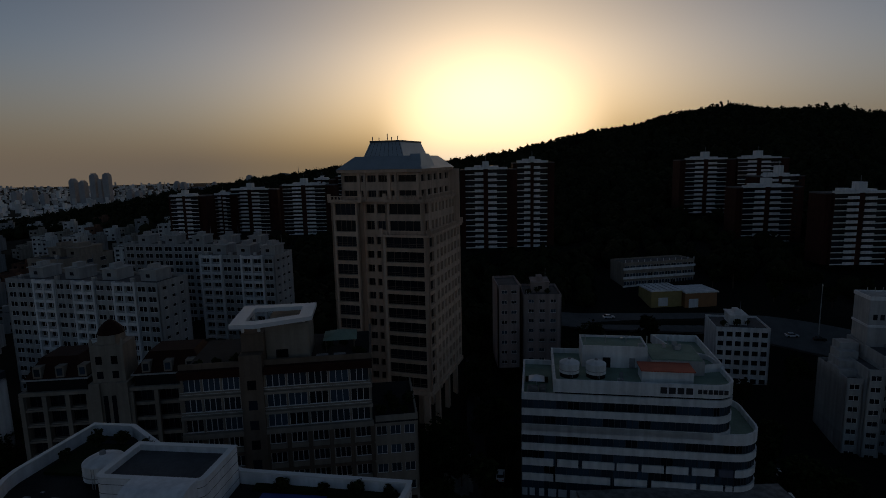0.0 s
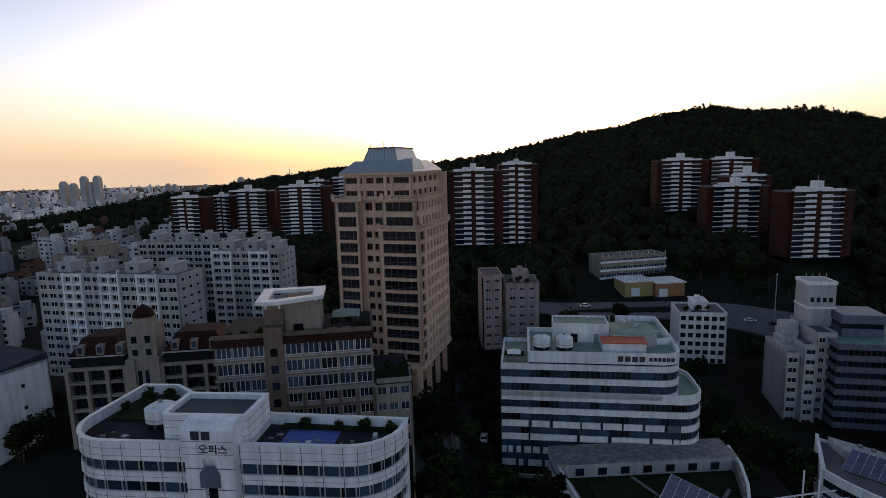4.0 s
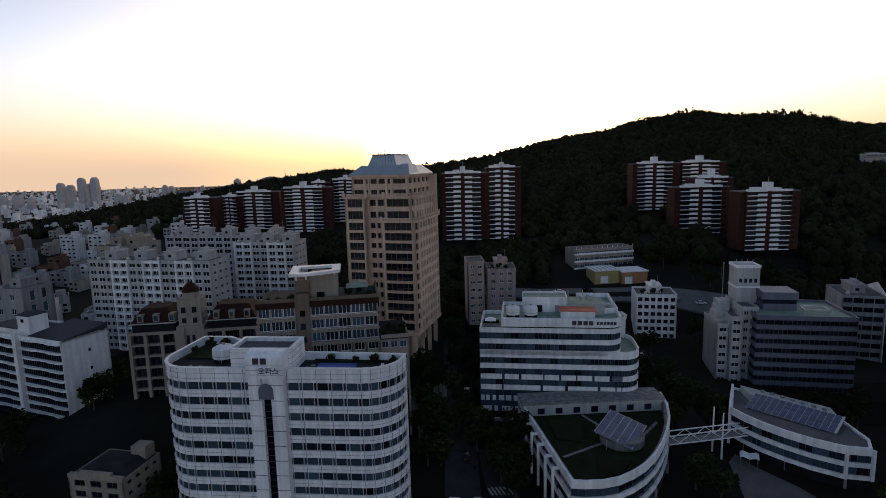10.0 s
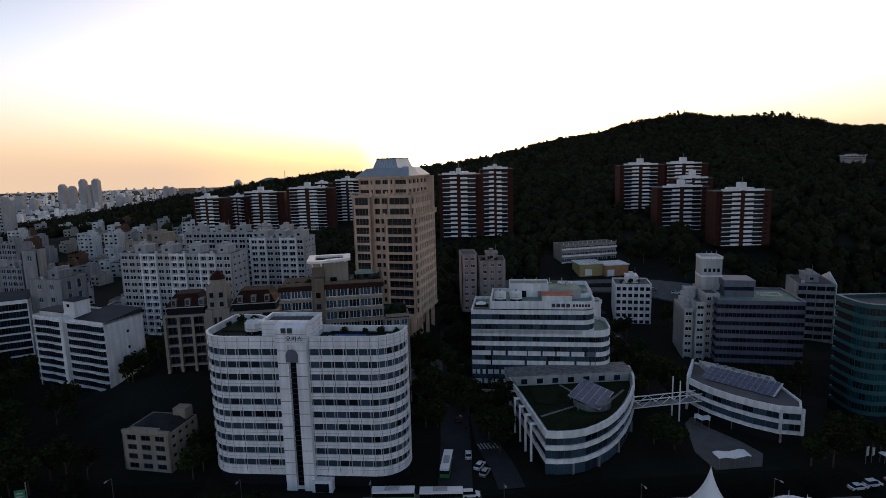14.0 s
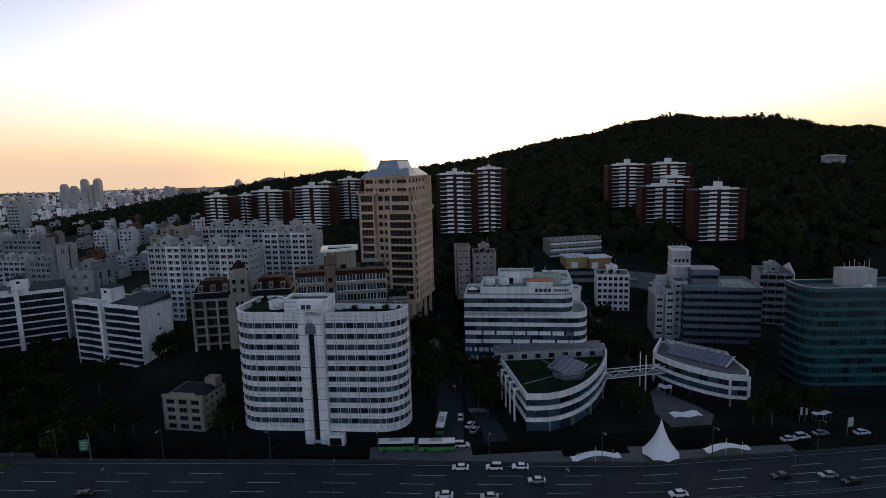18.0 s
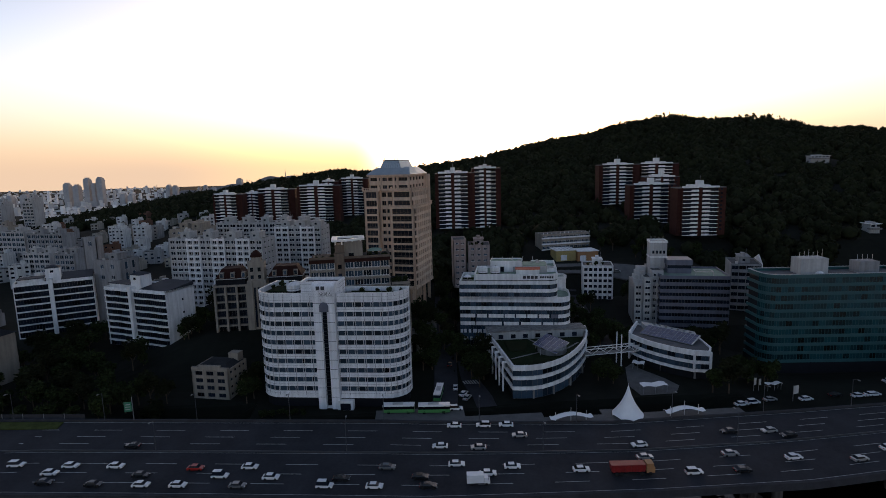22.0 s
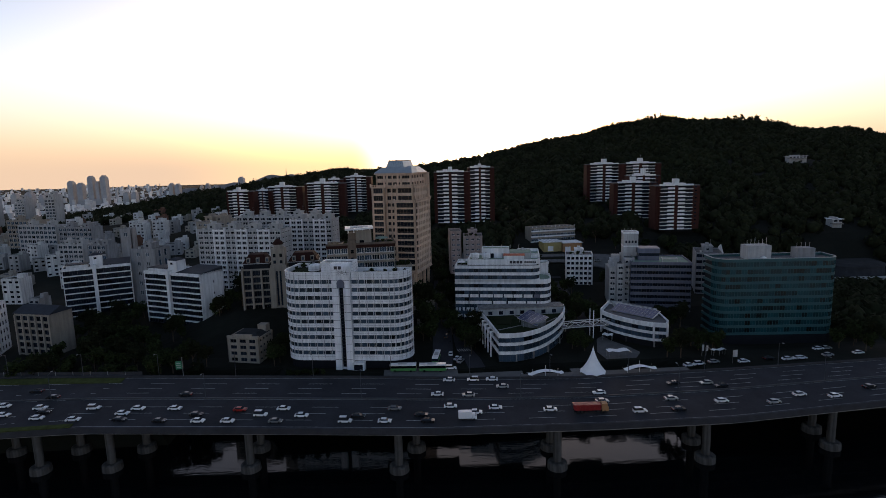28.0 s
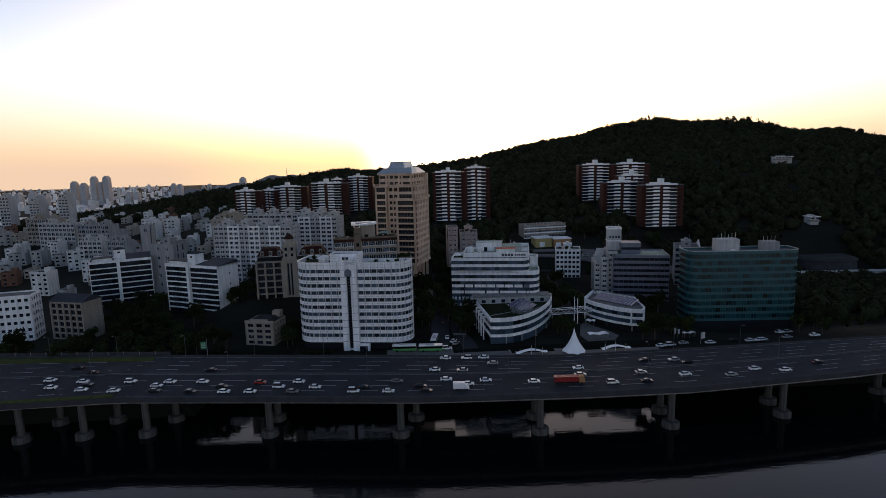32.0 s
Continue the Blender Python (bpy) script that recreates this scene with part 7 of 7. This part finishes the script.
def lorry():
    t = thing("lorry", 0, 0, 0, 0, "red and orange tipper lorry on the expressway", "lorry")
    t.matrix_basis = on_road(86, 0.23)
    part("chassis", Mb().box(-5.6, -1.1, 0.7, 5.4, 1.1, 1.1), "car_black", t)
    part("tipper_body", Mb().frustum([(-5.6, -1.2), (3.0, -1.2), (3.0, 1.2), (-5.6, 1.2)], 1.15, [(-5.9, -1.3), (3.2, -1.3), (3.2, 1.3), (-5.9, 1.3)], 3.1), "truck_red", t, "red steel tipper body")
    for k in range(6):
        part("body_rib", Mb().box(-5.2 + k * 1.5, -1.36, 1.2, -5.0 + k * 1.5, -1.22, 3.0), "truck_red", t)
    part("cab", Mb().box(3.4, -1.2, 0.8, 5.6, 1.2, 2.3).box(3.4, -1.15, 2.3, 5.3, 1.15, 3.3), "orange", t, "orange driver's cab")
    part("windscreen", Mb().box(5.28, -1.0, 2.35, 5.4, 1.0, 3.1), "glass_dark", t)
    for x in (-4.4, -3.1, 2.2, 4.4):
        for y in (-1.1, 1.1):
            part("wheel", Mb().add([(x + 0.52 * math.cos(a), y + s, 0.52 + 0.52 * math.sin(a)) for s in (-0.15, 0.15) for a in [i * 0.6283 for i in range(10)]],
                                   [tuple(range(10)), tuple(range(19, 9, -1))] + [((i + 1) % 10, i, 10 + i, 10 + (i + 1) % 10) for i in range(10)]), "rubber", t)
    return t


lorry()
t = thing("box_van", 0, 0, 0, 0, "white box van on the expressway", "van")
t.matrix_basis = on_road(45, 0.16)
part("box", Mb().box(-3.0, -1.0, 0.7, 1.4, 1.0, 2.9), "car_white", t)
part("cab", Mb().box(1.5, -0.9, 0.5, 3.0, 0.9, 1.4).box(1.5, -0.85, 1.4, 2.5, 0.85, 2.1), "car_white", t)
part("windscreen", Mb().box(2.48, -0.75, 1.45, 2.6, 0.75, 2.0), "glass_dark", t)
for x in (-1.8, 2.1):
    for y in (-0.85, 0.85):
        part("wheel", Mb().add([(x + 0.36 * math.cos(a), y + s, 0.36 + 0.36 * math.sin(a)) for s in (-0.12, 0.12) for a in [i * 0.6283 for i in range(10)]],
                               [tuple(range(10)), tuple(range(19, 9, -1))] + [((i + 1) % 10, i, 10 + i, 10 + (i + 1) % 10) for i in range(10)]), "rubber", t)


def bus(x, y, a):
    t = thing("bus", x, y, -1.0 if y < -8 else float(ground_z(x, y)) + 0.15, a, "green and white city bus standing at the kerb", "bus", "buses at the stop")
    part("body", Mb().box(-5.2, -1.25, 0.4, 5.2, 1.25, 1.5), "bus_green", t)
    part("window_band", Mb().box(-5.15, -1.22, 1.5, 5.15, 1.22, 2.5), "glass_dark", t)
    part("roof", Mb().box(-5.2, -1.25, 2.5, 5.2, 1.25, 3.0), "car_white", t)
    part("roof_unit", Mb().box(-2.0, -0.8, 3.0, 1.5, 0.8, 3.25), "pale_wall", t)
    for k in (-3.3, 3.1):
        for s in (-1.1, 1.1):
            part("wheel", Mb().box(k - 0.45, s - 0.15, 0, k + 0.45, s + 0.15, 0.9), "rubber", t)
    return t


bus(23.6, -10.6, -4)
bus(35.2, -11.9, -4)
bus(37.5, 6, 80)


def street_lamp():
    t = thing("street_lamp", 0, 0, -500, 0, "slim grey street lamp with a curved arm", "street lamp", "lamps along the expressway")
    part("pole", Mb().cyl(0, 0, 0, 9.5, 0.13, 0.08, 8), "frame_dark", t)
    part("arm", Mb().bar((0, 0, 9.4), (0, -1.9, 10.0), 0.06, 6), "frame_dark", t)
    part("head", Mb().box(-0.18, -2.7, 9.93, 0.18, -1.8, 10.1), "steel_grey", t)
    return t


ls = street_lamp()
for k in range(-5, 9):
    x = -71 + (k + 0) * 30.0
    copy_thing(ls, pose(x, road_at(x, 0.992)[1], -2.95 + rise(x, 0.992)))
for k in range(-3, 6):
    x = -47 + k * 56.0
    copy_thing(ls, pose(x, road_at(x, 0.54)[1], -2.95 + rise(x, 0.54), 0, 0, 180 * (k % 2)))
for c in list(ls.children_recursive) + [ls]:
    bpy.data.objects.remove(c)
t = thing("road_sign", -61.5, road_at(-61.5, 0.992)[1], -2.95 + rise(-61.5, 0.992), 10, "green road sign on a tall grey pole", "road sign")
part("pole", Mb().cyl(0, 0, 0, 8.4, 0.14, 0.12, 8), "steel_grey", t)
part("panel", Mb().box(-2.4, -0.25, 3.6, -0.2, -0.15, 6.8), "sign_green", t, "green panel with pale bars")
for k in range(3):
    part("sign_bar", Mb().box(-2.1, -0.27, 4.2 + k * 0.8, -0.6, -0.252, 4.5 + k * 0.8), "paint_white", t)

# verges and barriers of the western ramp
b = strip(Mb(), 0.86, 0.97, -330, -84, -2.95, -2.7)
tagged(new("verge", b.mesh("verge", "moss")), "strip of dark grass along the road", "grass", kind="structure")
b = strip(Mb(), -0.012, 0.045, -330, -85, -2.34, -2.05)
tagged(new("planted_edge", b.mesh("planted_edge", "moss")), "mossy planted edge of the western ramp", "grass", kind="structure")
t = thing("fence", 0, 0, 0.6, 0, "low grey roadside noise fence", "fence")
for k in range(36):
    x0, x1 = -330 + k * 7.0, -323.3 + k * 7.0
    a, c = road_at(x0, 1.03), road_at(x1, 1.03)
    part("fence_panel", Mb().slab(a, c, 0.1, 0.2, 1.9), "concrete_dark", t)
    part("fence_post", Mb().box(a[0] - 0.1, a[1] - 0.1, 0, a[0] + 0.1, a[1] + 0.1, 2.1), "steel_grey", t)


# ---- streets ----
def street(name, pts, w, label, material="asphalt", lift=0.06, z=None):
    b = Mb()
    vs, fs, m = [], [], 0
    dense = []
    for (x0, y0), (x1, y1) in zip(pts, pts[1:]):
        k = max(1, int(math.hypot(x1 - x0, y1 - y0) / 4))
        dense += [(x0 + (x1 - x0) * i / k, y0 + (y1 - y0) * i / k) for i in range(k)]
    dense.append(pts[-1])
    for i, (x, y) in enumerate(dense):
        a, c = dense[max(0, i - 1)], dense[min(len(dense) - 1, i + 1)]
        d = Vector((c[0] - a[0], c[1] - a[1])).normalized()
        for s in (-w / 2, w / 2):
            px, py = x - d.y * s, y + d.x * s
            vs.append((px, py, (float(ground_z(px, py)) if z is None else z) + lift))
    n = len(dense)
    fs = [(2 * i + 1, 2 * i, 2 * i + 2, 2 * i + 3) for i in range(n - 1)]
    b.add(vs, fs)
    b.add([(p[0], p[1], p[2] - 0.6) for p in vs], [(2 * i, 2 * i + 1, 2 * i + 3, 2 * i + 2) for i in range(n - 1)])
    return tagged(new(name, b.mesh(name, material)), label, "street", kind="structure")


street("street", [(39, -5), (41, 20), (43, 60), (46, 110)], 9, "narrow dark asphalt street climbing between buildings", lift=0.25)
street("street", [(53.6, -5), (53, 4), (50.5, 18), (50, 34)], 7, "short asphalt driveway beside the fan-shaped building", lift=0.25)
street("street", [(112, 40), (115, 80), (119, 128)], 9, "side street between apartment houses", lift=0.3)
street("street", [(60, 158), (90, 150), (140, 146), (200, 126), (260, 100)], 15, "pale back street at the foot of the hill", "paving", lift=0.8)
b = Mb().prism([(109, -1.5), (122, -1.0), (126, 5), (124, 12), (119, 22), (117.5, 29), (113.5, 25), (108, 8)], -3.6, -3.18)
tagged(new("plaza", b.mesh("plaza", "paving")), "pale paved forecourt beside the bow-fronted building", "plaza", kind="structure")


def shelter(x, y, w, d, h, turn, label):
    t = thing("shelter", x, y, float(ground_z(x, y)) + 0.1, turn, label, "shelter")
    n = 6
    vs, fs = [], []
    for i in range(n + 1):
        u = i / n
        for v in (0, d):
            vs += [(w * u, v, h + 0.25 * math.sin(math.pi * 3 * u)), (w * u, v, h + 0.12 + 0.25 * math.sin(math.pi * 3 * u))]
    for i in range(n):
        o = 4 * i
        fs += [(o + 1, o + 5, o + 7, o + 3), (o, o + 2, o + 6, o + 4), (o, o + 4, o + 5, o + 1), (o + 2, o + 3, o + 7, o + 6)]
    fs += [(0, 1, 3, 2), (4 * n, 4 * n + 2, 4 * n + 3, 4 * n + 1)]
    part("roof", Mb().add(vs, fs), "tent", t, "white sheet roof")
    for px, py in ((0.3, 0.3), (w - 0.3, 0.3), (w - 0.3, d - 0.3), (0.3, d - 0.3), (w / 2, 0.3)):
        part("post", Mb().cyl(px, py, 0, h, 0.07, 0.07, 6), "steel_grey", t)
    return t


shelter(109.8, -1.4, 9.2, 3.6, 3.0, 2, "long white-roofed shelter at the edge of the forecourt")
shelter(115.2, 23.0, 4.6, 3.4, 2.6, -30, "small white-roofed shelter on the forecourt")
shelter(154.0, -3.6, 6.0, 2.0, 2.4, 8, "white-roofed awning in front of the teal block")


def banner(x, y, h, w, label):
    t = thing("banner", x, y, float(ground_z(x, y)), 15, label, "banner")
    part("pole", Mb().cyl(0, 0, 0, h, 0.09, 0.07, 6), "steel_grey", t)
    part("panel", Mb().box(0.1, -0.04, h * 0.45, 0.1 + w, 0.04, h * 0.97), "pale_wall", t, "pale panel")
    return t


banner(149.6, -2.4, 5.0, 0.9, "tall pale banner on a grey pole")
banner(151.6, -2.0, 4.4, 0.9, "tall pale banner on a grey pole")
banner(157.4, -12.0, 5.6, 2.2, "pale square sign panel on a grey pole")
t = thing("flag_pole", 173, 137, float(ground_z(173, 137)), 0, "tall thin pale pole beside the back street", "pole")
part("pole", Mb().cyl(0, 0, 0, 19, 0.22, 0.12, 8), "steel", t)
part("finial", Mb().cyl(0, 0, 19, 19.6, 0.3, 0.1, 8), "steel", t)
b = Mb()
for k in range(6):
    x = 47.9 + k * 1.0
    b.add([(x + u - 0.25 * v, 15.6 + v, z) for z in (-3.145, -3.115) for u, v in ((0, 0), (0.5, 0), (0.5, 3.4), (0, 3.4))], [(4, 5, 6, 7), (0, 1, 5, 4), (1, 2, 6, 5), (2, 3, 7, 6), (3, 0, 4, 7)])
tagged(new("crosswalk", b.mesh("crosswalk", "paint_white")), "worn white zebra crossing on the street", "road marking", kind="structure")
# retaining walls below the tower
t = thing("retaining_wall", 0, 0, 0, 0, "pale stone retaining walls stepping down to the street", "wall", kind="structure")
for x0, y0, x1, y1, z in ((28, 42, 37, 50, 9.5), (33, 50, 39, 60, 13), (30, 36, 36, 42, 6)):
    part("terrace_wall", Mb().box(x0, y0, -3, x1, y1, z), "concrete", t)
